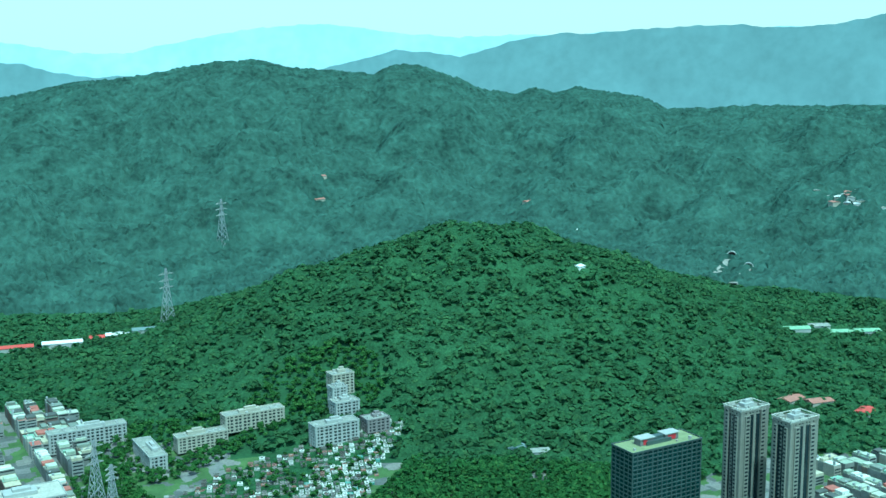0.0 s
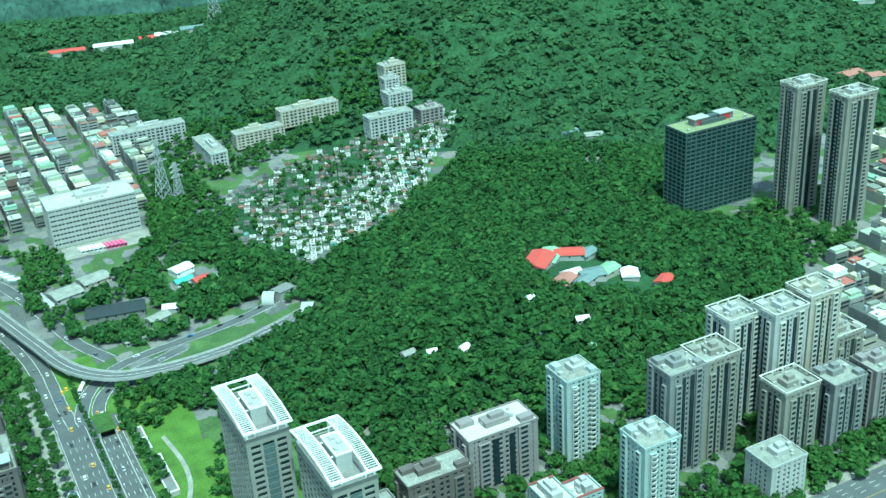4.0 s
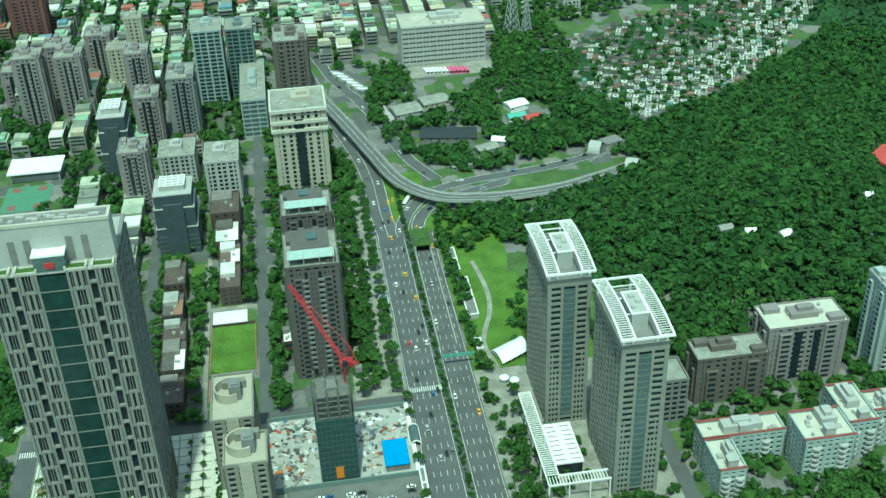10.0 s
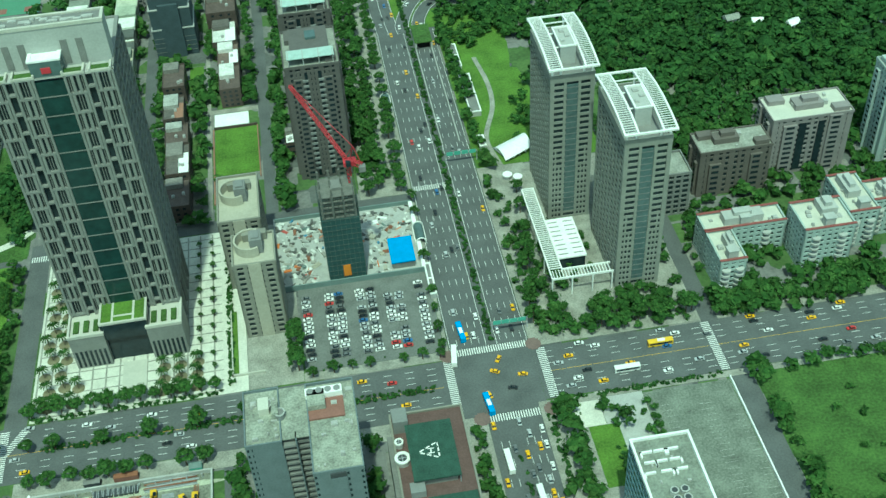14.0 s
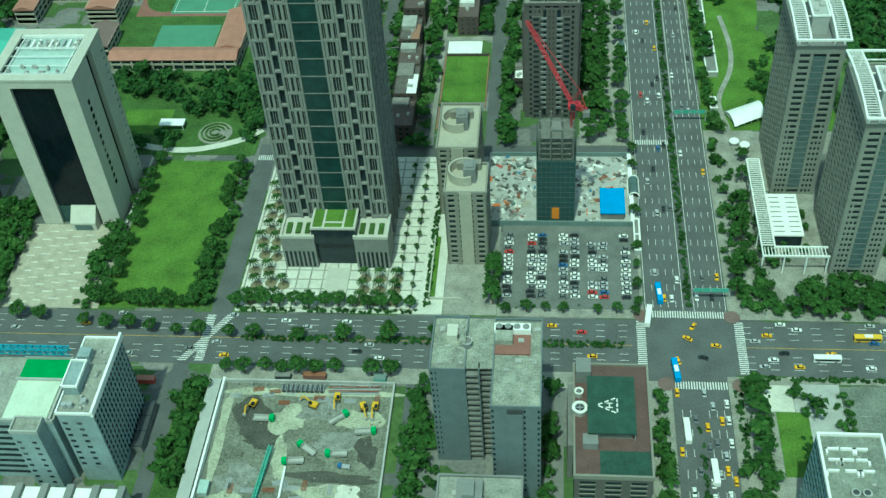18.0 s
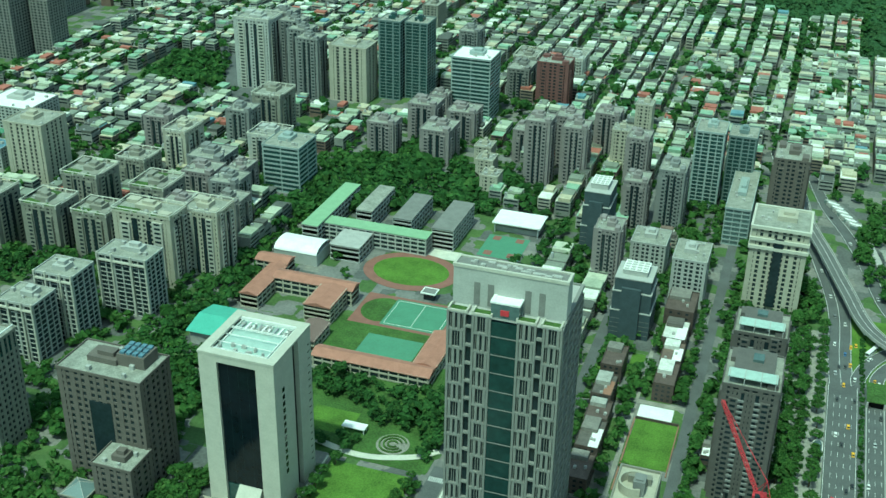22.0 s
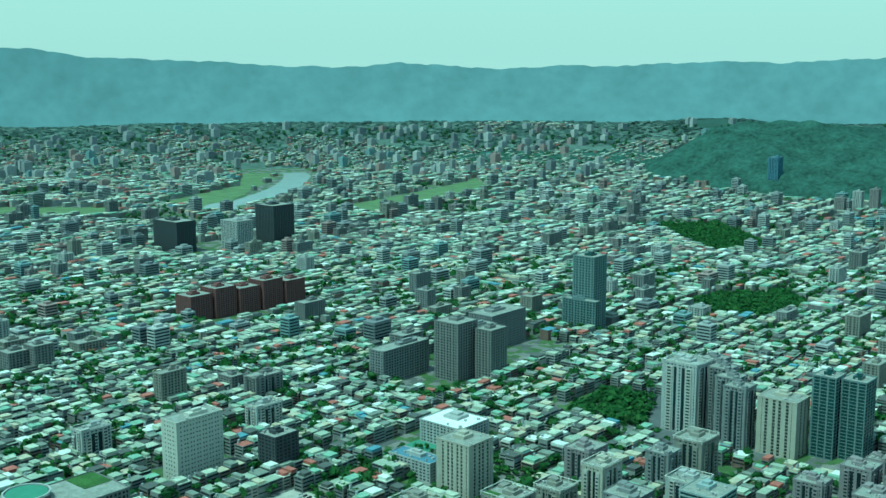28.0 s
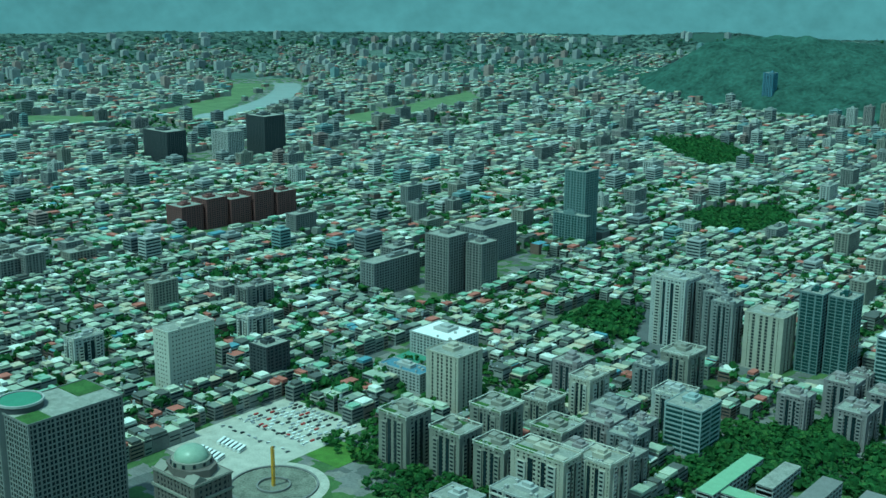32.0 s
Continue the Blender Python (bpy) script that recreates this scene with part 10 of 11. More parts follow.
for x, y, w, d, h, wl, rf, lab, a in (
        (111, 765, 21, 9, 5, DCONC, DARKSHEET, "long dark hall with sheet roof", -12), (85, 817, 11, 9, 4, CONC, ROOFC, "grey shed with sheet roof", 14), (109, 830, 11, 8, 4, BEIGE, ROOFC, "pale shed with sheet roof", 14),
        (172, 806, 8, 6, 5, WHITE, ROOFW, "small white house among trees", 20), (168, 786, 7, 4, 4, WHITE, GREENROOF, "small house with green roof", 10), (180, 780, 6, 5, 4, LGREY, REDROOF, "small house with red roof", 15), (186, 772, 6, 4, 4, LGREY, ROOFW, "small house with white roof", 25),
        (135, 737, 8, 5, 4, LGREY, ROOFC, "pale house near the road", 20), (114, 718, 9, 5, 3, LGREY, ROOFC, "low grey house by the ramp", 8), (148, 748, 6, 4, 4, LGREY, ROOFW, "small pale house among trees", -20),
        (254, 568, 7, 4, 4, LGREY, ROOFC, "small grey house in the forest", 10), (267, 560, 5, 4, 4, LGREY, ROOFW, "small white house in the forest", -10), (286, 552, 6, 4, 4, WHITE, ROOFW, "small pale house in the forest", 20), (339, 543, 7, 4, 4, BEIGE, TEALR, "forest house with dull teal roof", 15), (371, 544, 7, 4, 4, LGREY, ROOFW, "small white house in the forest", -15), (364, 520, 8, 4, 4, LGREY, LGREENR, "long forest shed with pale roof", 30), (352, 578, 4, 3, 4, WHITE, ROOFW, "tiny white hut in the forest", 0),
        (398, 640, 14, 9, 6, LGREY, REDROOF, "temple hall with bright red roof", 40), (412, 648, 12, 8, 5, LGREY, LGREENR, "hall with pale green roof", 40), (428, 645, 11, 7, 6, LGREY, REDROOF, "hall with dark red roof", -30), (440, 640, 8, 6, 5, LGREY, TEALR, "hall with grey teal roof", 20),
        (390, 594, 9, 6, 5, BEIGE, TILE, "house with brown tiled roof", 30), (402, 588, 8, 5, 5, LGREY, TEALR, "small house with grey roof", 20), (416, 598, 9, 7, 5, LGREY, TEALR, "hall with dull teal roof", -10), (430, 600, 10, 6, 5, BEIGE, LGREENR, "pale hall with a curved roof", 20), (444, 590, 7, 6, 4, LGREY, ROOFW, "small house with white roof", 60), (461, 572, 7, 5, 4, LGREY, REDROOF, "house with bright red roof", 30), (404, 606, 7, 4, 4, LGREY, ROOFW, "small house with white roof", 0),
        (918, 839, 14, 8, 6, BEIGE, TILE, "hillside house with red roof", 10), (942, 822, 14, 8, 6, BEIGE, TILE, "hillside house with brown roof", -10), (966, 780, 12, 8, 6, LGREY, REDROOF, "hillside house with red sheet roof", 20), (581, 870, 8, 6, 5, LGREY, TEALR, "forest house with teal roof", 20), (596, 855, 9, 6, 5, LGREY, ROOFC, "forest house with grey roof", -20),
        (545, 2169, 16, 8, 7, BEIGE, TILE, "mountain temple with red roof", 5), (884, 2048, 22, 9, 8, BEIGE, TILE, "long mountain temple with red roof", 8), (868, 1992, 10, 6, 6, BEIGE, TILE, "small mountain house with red roof", 0), (734, 1987, 12, 6, 5, LGREY, ROOFW, "white house on the mountain slope", 30), (1219, 1690, 14, 7, 5, WHITE, ROOFW, "white house in the valley", 10), (1240, 1662, 14, 7, 5, WHITE, ROOFW, "white house in the valley", -20), (1219, 1790, 12, 6, 5, BEIGE, TILE, "valley house with red roof", 10), (862, 1150, 8, 5, 5, WHITE, ROOFW, "white hut on the hilltop", 20)):
    hidden = 240 < x < 380 and 500 < y < 600
    house(x, y, w * (0.6 if hidden else 1), d * (0.7 if hidden else 1), h + (2 if hidden else 0), wl, rf, lab, a, group="")
for x, y, w, lab, m in ((230, 1551, 24, "long hall with red roof edge", REDROOF), (290, 1540, 26, "long hall with white roof", ROOFW), (335, 1526, 12, "hall with orange-red roof", REDROOF), (360, 1512, 18, "hall with white sheet roof", ROOFW), (392, 1490, 20, "hall with pale blue roof", TEALR), (1104, 1008, 18, "warehouse with pale green roof", LGREENR), (1180, 985, 40, "long warehouse with pale green roof", LGREENR), (1150, 1012, 14, "small grey warehouse with sheet roof", ROOFC)):
    house(x, y, w, 8, 6, LGREY, m, lab, -12 if x < 1000 else -25, 2.5, "warehouse")
rs_ = random.Random(90)
for i in range(46):
    x, y = rs_.uniform(1570, 1730), rs_.uniform(1290, 1490)
    if abs((x - 1650) / 75) + abs((y - 1385 - (x - 1650) * 0.3) / 95) > 1.0:
        continue
    house(x, y, rs_.uniform(6, 10), rs_.uniform(5, 8), rs_.uniform(6, 16), rs_.choice([WHITE, LGREY, BEIGE, TAN]), rs_.choice([ROOFC, TILE, ROOFW, TEALR]), "hillside village house with mixed roof", rs_.uniform(0, 90), 1.5, group="hillside village")
# motorway tunnels in the far valley
for pts, lab in (([(1196, 1262), (1258, 1306), (1323, 1350)], "pale motorway leading into a tunnel"), ([(1196, 1216), (1246, 1250), (1296, 1285)], "pale motorway leaving a tunnel")):
    c = spline([(x, y, float(land(x, y)) + 12 - 4 * (i == 0)) for i, (x, y) in enumerate(pts)], 16)
    tagged(new("road_motorway", sweep("road", c, 6, 9, PAVE)), lab, "road", kind="structure")
    x, y, z = c[-1]
    t = thing("tunnel_portal", x, y, z, "white arched tunnel portal in the hillside", "portal", "motorway tunnels", -45)
    m = Matrix.Rotation(radians(90), 4, "X")
    me = arc_wall("arch", 8, 1.0, -2, 2, 0, 180, LGREY)
    me.transform(m)
    part("arch", me, t)
    # near-black half disc fills the arch, painting the shade of the bore
    me = arc_wall("mouth", 7.2, 7.1, 0, 1, 0, 180, mk("portal_shade", (0.012, 0.013, 0.013), 0.9, 0.1))
    me.transform(m)
    part("mouth", me, t)
# the near road tunnel with its white arches
for x, y, a in ((214, 722, 60), (232, 690, 60)):
    t = thing("tunnel_portal", x, y, 0.2, "pale arched road tunnel canopy", "portal", "road tunnel canopies", a)
    me = arc_wall("arch", 7, 0.8, -4, 5, 0, 180, LGREY)
    me.transform(Matrix.Rotation(radians(90), 4, "X"))
    part("arch", me, t)
simple("tunnel_service_building", "grey concrete tunnel service building", "building", 226, 722, [("wall", box_mesh("wall", [(-7, -5, 0, 7, 5, 7)], CONC)), ("roof", box_mesh("roof", [(-7.4, -5.4, 7, 7.4, 5.4, 7.6)], DCONC))], 20)
for i in range(11):
    x = 112 + i * 3.4
    t = thing("parked_bus", x, 893 - i * 0.4, 0.1, "parked bus before the warehouse" if i < 6 else "pink tour bus before the warehouse", "bus", "buses at the warehouse", 12)
    part("body", box_mesh("body", [(-1.25, -5, 0.4, 1.25, 5, 3.1)], WHITE if i < 6 else mk("pink_paint", (0.6, 0.12, 0.25), 0.5, 0.1)), t)
    part("windscreen", box_mesh("windscreen", [(-1.1, -5.06, 1.3, 1.1, -4.98, 2.6)], GLASS), t)
flat("lot", 98, 884, 176, 910, PAVE, "paved yard before the warehouse", "lot", 0.12)
flat("lot", 205, 865, 245, 905, PAVE, "paved yard below the graves", "lot", 0.12)
# pylons
for x, y, h in ((200, 955, 62), (424, 1501, 78), (635, 1883, 84), (212, 948, 40)):
    z = float(land(x, y))
    t = thing("power_pylon", x, y, z, "steel lattice power pylon on the slope", "pylon", "power pylons", 20)
    w = h * 0.09
    pairs = []
    n = 8
    for i in range(n):
        a, b_ = i / n, (i + 1) / n
        wa, wb = w * (1 - a) ** 1.3 + 0.8, w * (1 - b_) ** 1.3 + 0.8
        ca = [(s * wa, u * wa, a * h) for s, u in ((-1, -1), (1, -1), (1, 1), (-1, 1))]
        cb = [(s * wb, u * wb, b_ * h) for s, u in ((-1, -1), (1, -1), (1, 1), (-1, 1))]
        for j in range(4):
            k = (j + 1) % 4
            pairs += [(ca[j], cb[j]), (ca[j], cb[k]), (ca[k], cb[j])]
    tagged(part("lattice_tower", bars("lattice_tower", pairs, 0.22, STEEL), t), kind="stuff")
    for f_ in (0.66, 0.78, 0.9):
        part("crossarm", bars("crossarm", [((-w * 1.6, 0, f_ * h), (w * 1.6, 0, f_ * h)), ((-w * 1.6, 0, f_ * h), (0, 0, f_ * h + 3)), ((w * 1.6, 0, f_ * h), (0, 0, f_ * h + 3))], 0.3, LGREY), t)
# roof sign blocks on the hillside office
for x in (-13, 13):
    t = thing("roof_sign", 592 + x, 682, 72 + float(land(592, 681)), "dark roof frame with plain red sign", "sign", "roof signs")
    part("frame", box_mesh("frame", [(-7, -4, 0, 7, 4, 6)], DCONC), t)
    part("top", box_mesh("top", [(-8, -5, 6, 8, 5, 6.6)], LGREY), t)
    part("sign_panel", box_mesh("sign_panel", [(-4, -4.2, 1, 0 if x < 0 else 4, -3.95, 5)], RED), t)

# ---- details on the larger buildings ----
def find(label):
    return [o for o in BY_LABEL if BY_LABEL[o].startswith(label)]


def half(box):
    return (box[2] - box[0]) / 2, (box[3] - box[1]) / 2


# beige tower by the viaduct: dark strip and stepped cream crown
for t in find("beige stone apartment tower with dark central"):
    part("central_glazing", box_mesh("central_glazing", [(-3.0, -18.6, 5, 3.0, -17.2, 56)], GLASS), t, "tall dark glass strip")
    for z in (47, 53, 61.5):
        part("crown_band", box_mesh("crown_band", [(-19.4, -18.8, z, 19.4, -17, z + 2.2), (-19.4, 17, z, 19.4, 18.8, z + 2.2), (-19.4, -17, z, -18, 17, z + 2.2), (18, -17, z, 19.4, 17, z + 2.2)], CREAMW), t, "cream crown band")
# brown offices: dark glazed recess, blue roof plant, glass crown
for t in find("brown stone office building with roof plant"):
    part("glazed_recess", box_mesh("glazed_recess", [(-7, -14.2, 3, 6, -12.6, 50)], GLASS), t, "tall dark glazed recess")
    part("roof_court", box_mesh("roof_court", [(-18, -10, 65.9, 2, 8, 66.35)], ROOFC), t)
    part("plant_frame", box_mesh("plant_frame", [(4, -2, 66, 20, 11, 73)], BROWN), t)
    part("roof_plant", box_mesh("roof_plant", [(5.5 + i * 3.6, -1 + j * 4, 72.9, 8 + i * 3.6, 2 + j * 4, 74.2) for i in range(4) for j in range(3)], SLATEBLUE), t, "blue roof machines")
for t in find("grey stone office building with glass roof garden"):
    part("glass_crown", box_mesh("glass_crown", [(-21.9, -12.9, 56, 21.9, -12.3, 65), (-21.9, -12.3, 56, -21.4, 12.3, 65), (21.4, -12.3, 56, 21.9, 12.3, 65)], TGLASS), t, "green glass crown")
    part("crown_rail", box_mesh("crown_rail", [(-22, -13, 69, 22, -12.4, 69.6), (-22, -5, 69, 10, -4.4, 69.6), (-22, -12.4, 69, -21.4, -5, 69.6), (21.4, -12.4, 69, 22, 12, 69.6)] + [(x, -12.9, 66, x + 0.4, -12.5, 69) for x in range(-21, 22, 6)], WHITE), t, "white roof frame")
    part("glazed_recess", box_mesh("glazed_recess", [(-2, -13.2, 20, 6, -12.4, 52)], GLASS), t)
# red borders and rounded balconies of the eastern apartments
EDGE = mk("dark_red_coping", (0.22, 0.075, 0.07), 0.8, 0.15, 4, 0.6)
BALC = disc("balcony", 2.3, 0, 1.0, LGREY, 14)
for box, t in TOWERS:
    w, d = half(box)
    lab = BY_LABEL[t]
    if lab.startswith("low white apartment block"):
        h = HEIGHTS[t]
        for a, b_, c, e in ((-w - 0.7, -d - 0.7, w + 0.7, -d + 0.6), (-w - 0.7, d - 0.6, w + 0.7, d + 0.7)):
            part("coping", box_mesh("coping", [(a, b_, h + 1.15, c, e, h + 1.6)], EDGE), t, "dark red roof border")
        part("stair_house", box_mesh("stair_house", [(-2.4, -d + 1, h, 2.4, -d + 5, h + 5), (-2.7, -d + 0.7, h + 5, 2.7, -d + 5.3, h + 5.4)], LGREY), t)
    if lab.startswith("low white") or lab.startswith("pale teal apartment"):
        h = HEIGHTS[t]
        for i in range(1, int(h / 3.2)):
            for x in (-w * 0.55, w * 0.55):
                part("balcony", BALC, t, at=(x, -d - 0.4, i * 3.2))
    if lab.startswith("dark glass apartment tower") or lab.startswith("blue glass apartment tower"):
        h = HEIGHTS[t]
        for x in (-w, -w * 0.4, w * 0.4, w):
            part("frame_fin", box_mesh("frame_fin", [(x - 0.6, -d - 1.5, 0, x + 0.6, -d, h + 1.8)], STONE), t, "pale frame rising past the roof")
        part("frame_beam", box_mesh("frame_beam", [(-w - 0.6, -d - 1.6, h - 4, w + 0.6, -d, h - 3)], STONE), t)

# netted towers: stepped volumes and white roof grids
NET = mk("blue_netting", (0.055, 0.075, 0.085), 0.8, 0.2, 5, 0.7)
for x, y, w, d, h in ((-131, 762, 10.5, 15, 54), (-84, 650, 13, 13, 46)):
    t = thing("scaffolded_building", x, y, 0, "new tower wrapped in dark blue scaffold netting", "building", "netted towers")
    lev = [(1.0, 0, 0.42), (0.96, 0.42, 0.72), (0.9, 0.72, 0.92)]
    for f_, a, b_ in lev:
        part("netting", box_mesh("netting", [(-w * f_, -d * f_, a * h - 0.5, w * f_, d * f_, b_ * h)], NET), t)
        part("net_edge", box_mesh("net_edge", [(-w * f_ - 0.3, -d * f_ - 0.3, b_ * h - 0.3, w * f_ + 0.3, d * f_ + 0.3, b_ * h + 0.4)], LGREY), t)
    part("projecting_bay", box_mesh("projecting_bay", [(-w * 0.5, -d - 1.8, -0.5, w * 0.45, -d + 0.5, h * 0.8)], NET), t)
    rail = box_mesh("net_rail", [(-w - 0.12, -d - 0.12, 0, w + 0.12, d + 0.12, 0.22)], DCONC)
    for i in range(1, int(h * 0.42 / 3.3)):
        part("net_rail", rail, t, at=(0, 0, i * 3.3))
    part("roof_house", box_mesh("roof_house", [(-w * 0.6, -d * 0.5, h * 0.92, w * 0.6, d * 0.6, h)], LGREY), t)
    part("roof_grid", box_mesh("roof_grid", [(-w * 0.62 + i * w * 0.3, -d * 0.52, h, -w * 0.62 + i * w * 0.3 + 0.6, d * 0.62, h + 0.5) for i in range(5)] + [(-w * 0.62, -d * 0.52 + j * d * 0.27, h, w * 0.62, -d * 0.52 + j * d * 0.27 + 0.6, h + 0.45) for j in range(5)], WHITE), t, "white roof grid")
# cars and buses on the roads by the viaduct
rs_ = random.Random(8)
for c, off, way in ((NORTH_ROAD, 3.2, 1), (NORTH_ROAD, -3.2, -1), (SIDE_ROAD, 2, 1), (RAMP_TWO, 1.8, 1), (RAMP_ONE, -1.5, 1)):
    i = rs_.randint(2, 6)
    while i < len(c) - 2:
        dx, dy = c[i + 1][0] - c[i][0], c[i + 1][1] - c[i][1]
        n_ = math.hypot(dx, dy)
        park(rs_.choice(MIX), c[i][0] - dy / n_ * off, c[i][1] + dx / n_ * off, math.degrees(math.atan2(dy, dx)) - 90 + (180 if way < 0 else 0), c[i][2])
        i += rs_.randint(3, 9)

r_ = np.random.RandomState(17)
n = 170
c = np.stack([r_.uniform(-138, -70, n), r_.uniform(238, 300, n), np.full(n, 0.1)], 1)
tagged(new("rubble", lumps("rubble", c, r_.uniform(0.2, 0.9, n), 3, PIT, r_, 0.35)), "heaps of grey earth in the pit", "rubble", kind="stuff")
for i in range(9):
    simple("formwork_block", "dark steel formwork block beside the pit edge", "building material", -115 + i * 2.1, 299.4, [("block", box_mesh("block", [(-0.8, -1.7, 0, 0.8, 1.7, 1.5)], CHARCOAL)), ("top_rail", box_mesh("top_rail", [(-0.85, -1.75, 1.5, -0.6, 1.75, 1.7), (0.6, -1.75, 1.5, 0.85, 1.75, 1.7)], STEEL))], rs_.uniform(-8, 8), 0.2, "formwork blocks")
for i in range(7):
    simple("rebar_bundle", "long bundle of grey reinforcing bars", "building material", -84 + rs_.uniform(-1, 1), 297.6 + i * 0.75, [("bar", box_mesh("bar", [(-11, -0.26, 0, 11, 0.26, 0.5)], [STEEL, DCONC, RUST][i % 3]))], rs_.uniform(-2, 2), 0.3, "rebar bundles")
simple("site_container", "faded red site container", "container", -102.6, 306.4, [("body", box_mesh("body", [(-5, -1.2, 0, 5, 1.2, 2.5)], TRACK)), ("roof", box_mesh("roof", [(-5.1, -1.3, 2.5, 5.1, 1.3, 2.7)], RUST))], 0, 0.16)
simple("site_container", "dark grey site container", "container", -116.6, 305.8, [("body", box_mesh("body", [(-3.4, -1.3, 0, 3.4, 1.3, 2.6)], CHARCOAL)), ("roof", box_mesh("roof", [(-3.5, -1.4, 2.6, 3.5, 1.4, 2.8)], DCONC))], 0, 0.16)
simple("site_container", "teal site cabin beside the street", "container", -73.6, 305.4, [("body", box_mesh("body", [(-2.6, -1.6, 0, 2.6, 1.6, 2.7)], GREENROOF)), ("roof", box_mesh("roof", [(-2.7, -1.7, 2.7, 2.7, 1.7, 2.9)], TEALR))], 0, 0.16)
simple("site_cabin", "pale blue site cabin beside the walkway", "cabin", -138.5, 247, [("body", box_mesh("body", [(-1.8, -3, 0, 1.8, 3, 2.7)], SEAFOAM)), ("roof", box_mesh("roof", [(-2, -3.2, 2.7, 2, 3.2, 2.9)], CANOPY))], 0, 0.2)
simple("pickup_truck", "small blue pickup truck in the pit", "truck", -83.2, 260, [("cab", box_mesh("cab", [(-0.9, 0.9, 0.5, 0.9, 2.5, 1.9)], PAINTS["blue"])), ("bed", box_mesh("bed", [(-0.9, -2.6, 0.6, 0.9, 0.9, 1.2)], STEEL)), ("wheelbase", WHEELS)], 85, 0.2)
simple("retaining_wall", "thin pale concrete wall dividing the pit", "wall", -107.3, 249.5, [("wall", box_mesh("wall", [(-0.4, -9.5, 0, 0.4, 9.5, 1.4)], ROOFW))], 0, 0.12)
for x in np.arange(-136, -68, 6.5):
    simple("strut_pile", "short steel pile along the pit edge", "pile", float(x), 301, [("pile", disc("pile", 0.35, 0, 2.4, STEEL, 8))], group="pit piles")

# vehicles on the bare lot, too many to tell apart
r_ = np.random.RandomState(29)
bx, tn = [], []
for k in range(9):
    for i in range(15):
        if r_.uniform() < 0.75:
            x, y = -716 + i * 5.6 + k * 0.8, 582 + k * 6.2
            bx.append((x - 0.9, y - 2.1, 0.15, x + 0.9, y + 2.1, 1.4))
tagged(new("parked_cars", box_mesh("parked_cars", bx, mk("mixed_car_paint", (0.4, 0.4, 0.4), 0.4, 0.1, 3, 0.5, ramp=[(4, 0.7, 0.7, 0.68), (3, 0.35, 0.36, 0.37), (3, 0.04, 0.04, 0.045), (1, 0.3, 0.05, 0.05)]))), "rows of parked cars on a bare lot", "cars", kind="stuff")
for i in range(12):
    x, y = -690 + (i % 6) * 5, 515 + (i // 6) * 22
    simple("parked_bus", "white bus parked on a bare lot", "bus", x, y, [("body", box_mesh("body", [(-1.3, -5.6, 0.4, 1.3, 5.6, 3.2)], WHITE)), ("window_band", box_mesh("window_band", [(-1.36, -5.2, 1.6, 1.36, 5.2, 2.5)], GLASS)), ("underside", box_mesh("underside", [(-1.1, -4.6, 0, 1.1, 4.6, 0.45)], TYRE))], 20, 0.14, "buses on the lot")

# small litter of the building site
r_ = np.random.RandomState(37)
n = 420
x, y = r_.uniform(-32, 38, n), r_.uniform(407, 457, n)
k = ~((x > -10.5) & (x < 13) & (y > 407) & (y < 427)) & ~((x > 22.5) & (y < 430))
x, y = x[k], y[k]
w, d, h = r_.uniform(0.3, 2.0, len(x)), r_.uniform(0.2, 0.9, len(x)), r_.uniform(0.2, 1.3, len(x))
tagged(new("site_litter", box_mesh("site_litter", np.column_stack([x - w, y - d, np.full(len(x), 0.1), x + w, y + d, h]), mk("site_litter", (0.3, 0.3, 0.3), 0.85, 0.3, 2, 0.4, ramp=[(4, 0.10, 0.10, 0.095), (4, 0.6, 0.6, 0.57), (3, 0.3, 0.29, 0.26), (0.5, 0.5, 0.16, 0.05), (0.4, 0.08, 0.2, 0.32), (0.4, 0.35, 0.08, 0.07)]), r_.uniform(0, 3.1, len(x)))), "scattered planks, sheets and boxes on the site", "litter", kind="stuff")

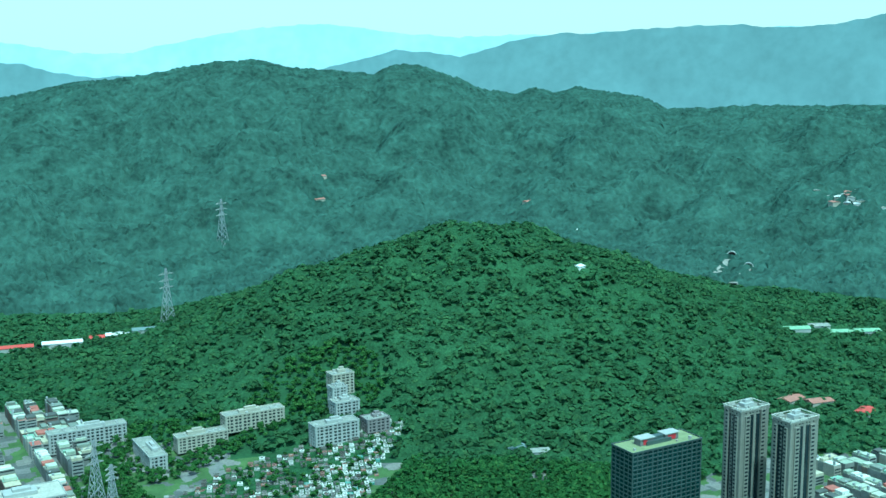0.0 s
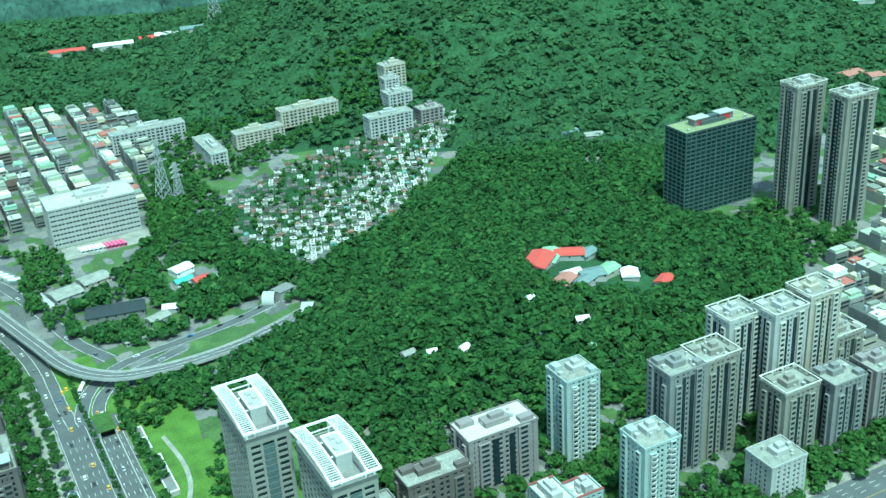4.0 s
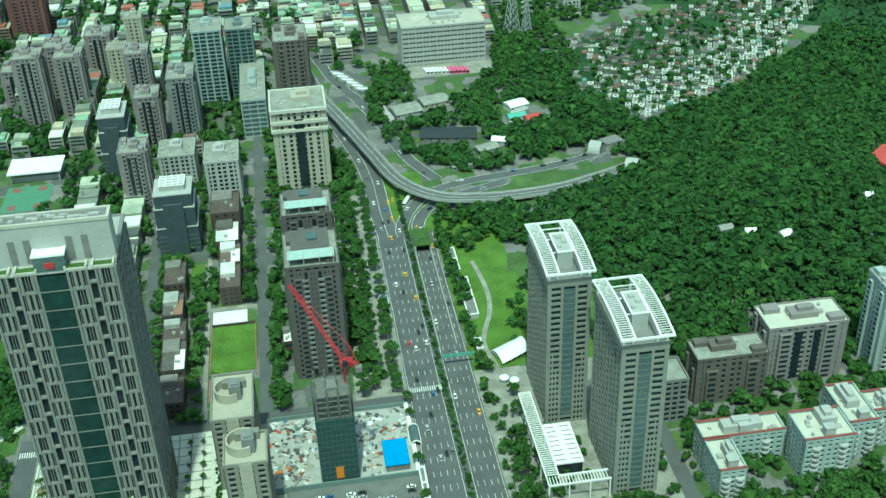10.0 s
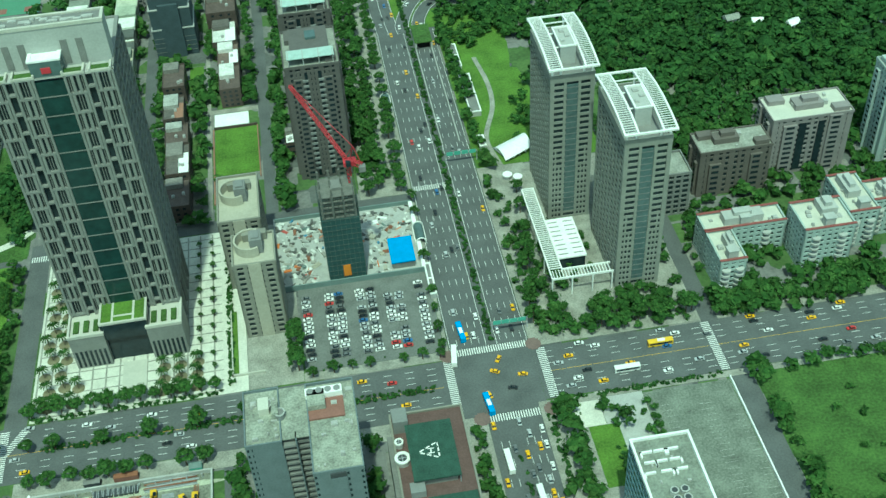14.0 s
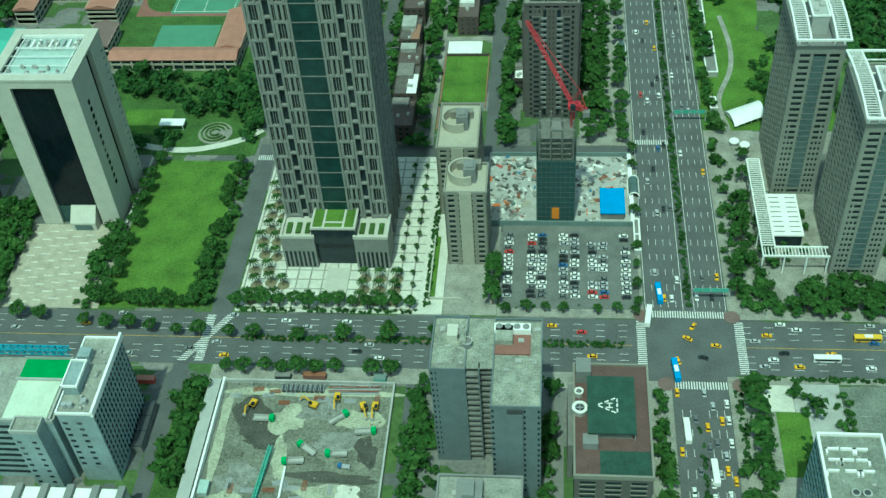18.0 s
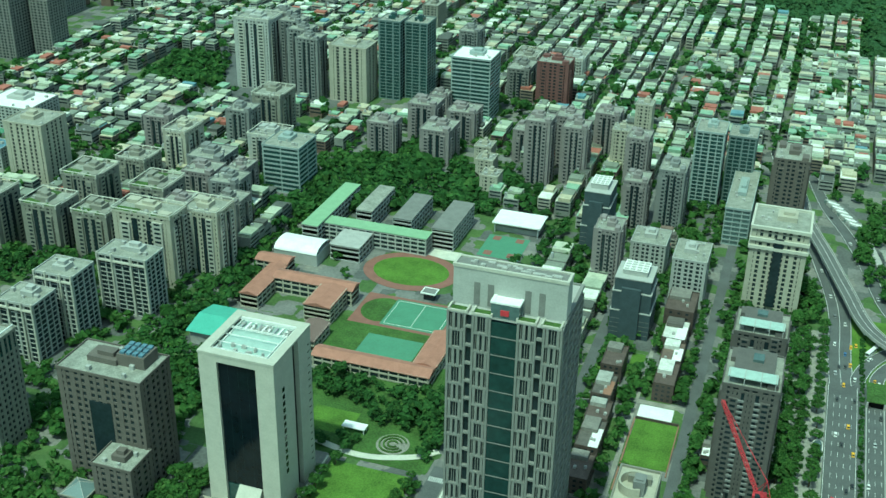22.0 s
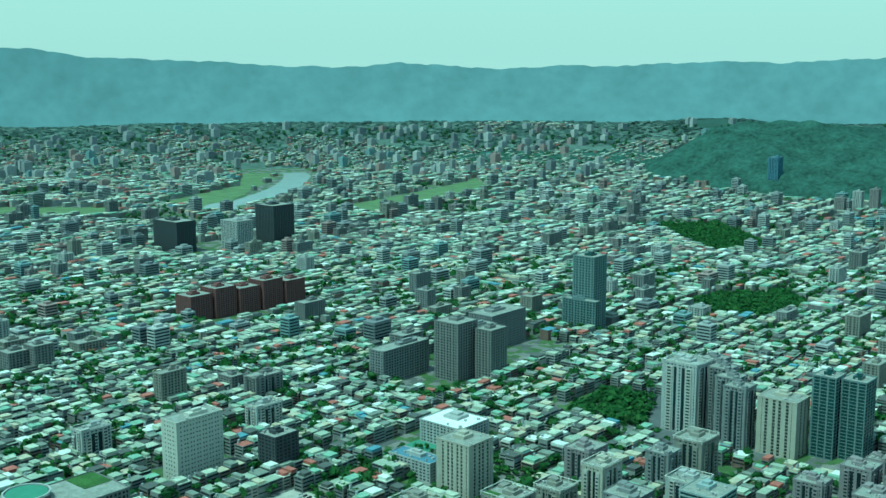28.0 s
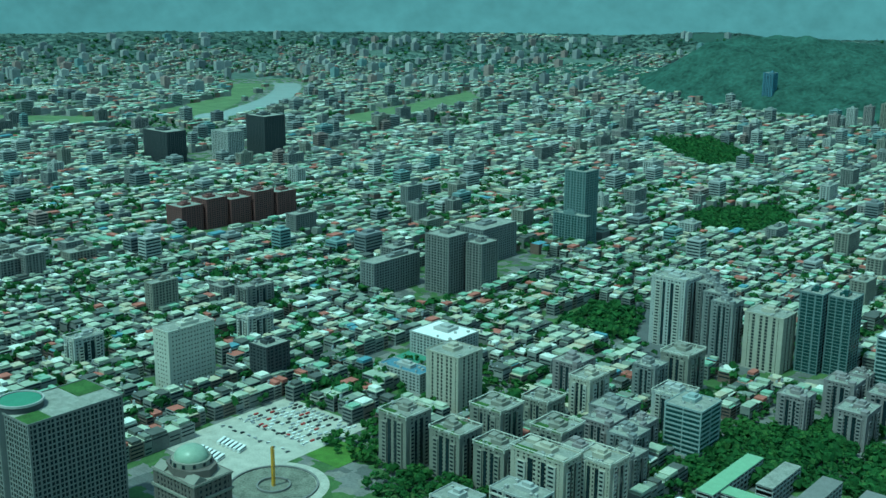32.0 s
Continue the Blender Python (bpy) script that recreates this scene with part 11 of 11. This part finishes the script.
# terraces and canopies of the dark towers by the avenue
for t in find("dark brown tiled apartment tower"):
    h = HEIGHTS[t]
    d = 17 if h > 70 else 13
    part("glass_canopy", box_mesh("glass_canopy", [(-12, -d + 0.5, h + 4.6, 12, -d + 9, h + 5)], CANOPY), t, "pale green glass canopy")
    for x in (-11.5, -4, 4, 11.1):
        part("canopy_beam", box_mesh("canopy_beam", [(x, -d + 0.4, h, x + 0.4, -d + 0.8, h + 5.1), (x, -d + 0.4, h + 4.9, x + 0.4, -d + 9, h + 5.25)], LGREY), t)
    part("terrace", box_mesh("terrace", [(-10, -d + 9, h - 0.1, 10, d - 3, h + 4.4)], UMBER), t)
    slab_m = box_mesh("balcony", [(-2.0, -d - 1.5, 0, 2.0, -d - 0.3, 1.1)], GREYT)
    for i in range(2, int(h / 3.3) - 1):
        for u in (-4.6, 4.6):
            part("balcony", slab_m, t, at=(u, 0, i * 3.3))
    for u in (-7.4, -1.9, 1.9, 7.4):
        part("wall_strip", box_mesh("wall_strip", [(u - 0.8, -d - 0.75, 2, u + 0.8, -d + 0.2, h - 2)], UMBER), t)

# pyramid skylights before the brown office
PYRAMIDS = ((-318, 376, 7), (-301, 361, 9))
for x, y, w in PYRAMIDS:
    t = thing("skylight_pavilion", x, y, 0, "stone pavilion with green glass pyramid roof", "pavilion", "glass pavilions")
    part("base", box_mesh("base", [(-w, -w, -0.3, w, w, 9)], BROWN), t)
    part("cornice", box_mesh("cornice", [(-w - 0.5, -w - 0.5, 8.6, w + 0.5, w + 0.5, 9.4)], TAN), t)
    bm = bmesh.new()
    bmesh.ops.create_cone(bm, cap_ends=True, segments=4, radius1=w * 1.38, radius2=0.05, depth=4.5, matrix=Matrix.Translation((0, 0, 11.6)) @ Matrix.Rotation(radians(45), 4, "Z"))
    me = bpy.data.meshes.new("pyramid")
    bm.to_mesh(me)
    bm.free()
    me.materials.append(TEALW)
    part("pyramid", me, t, "green glass pyramid")
    part("ridge_bars", bars("ridge_bars", [((sx * w, sy * w, 9.4), (0, 0, 13.95)) for sx in (-1, 1) for sy in (-1, 1)], 0.16, LGREY), t)
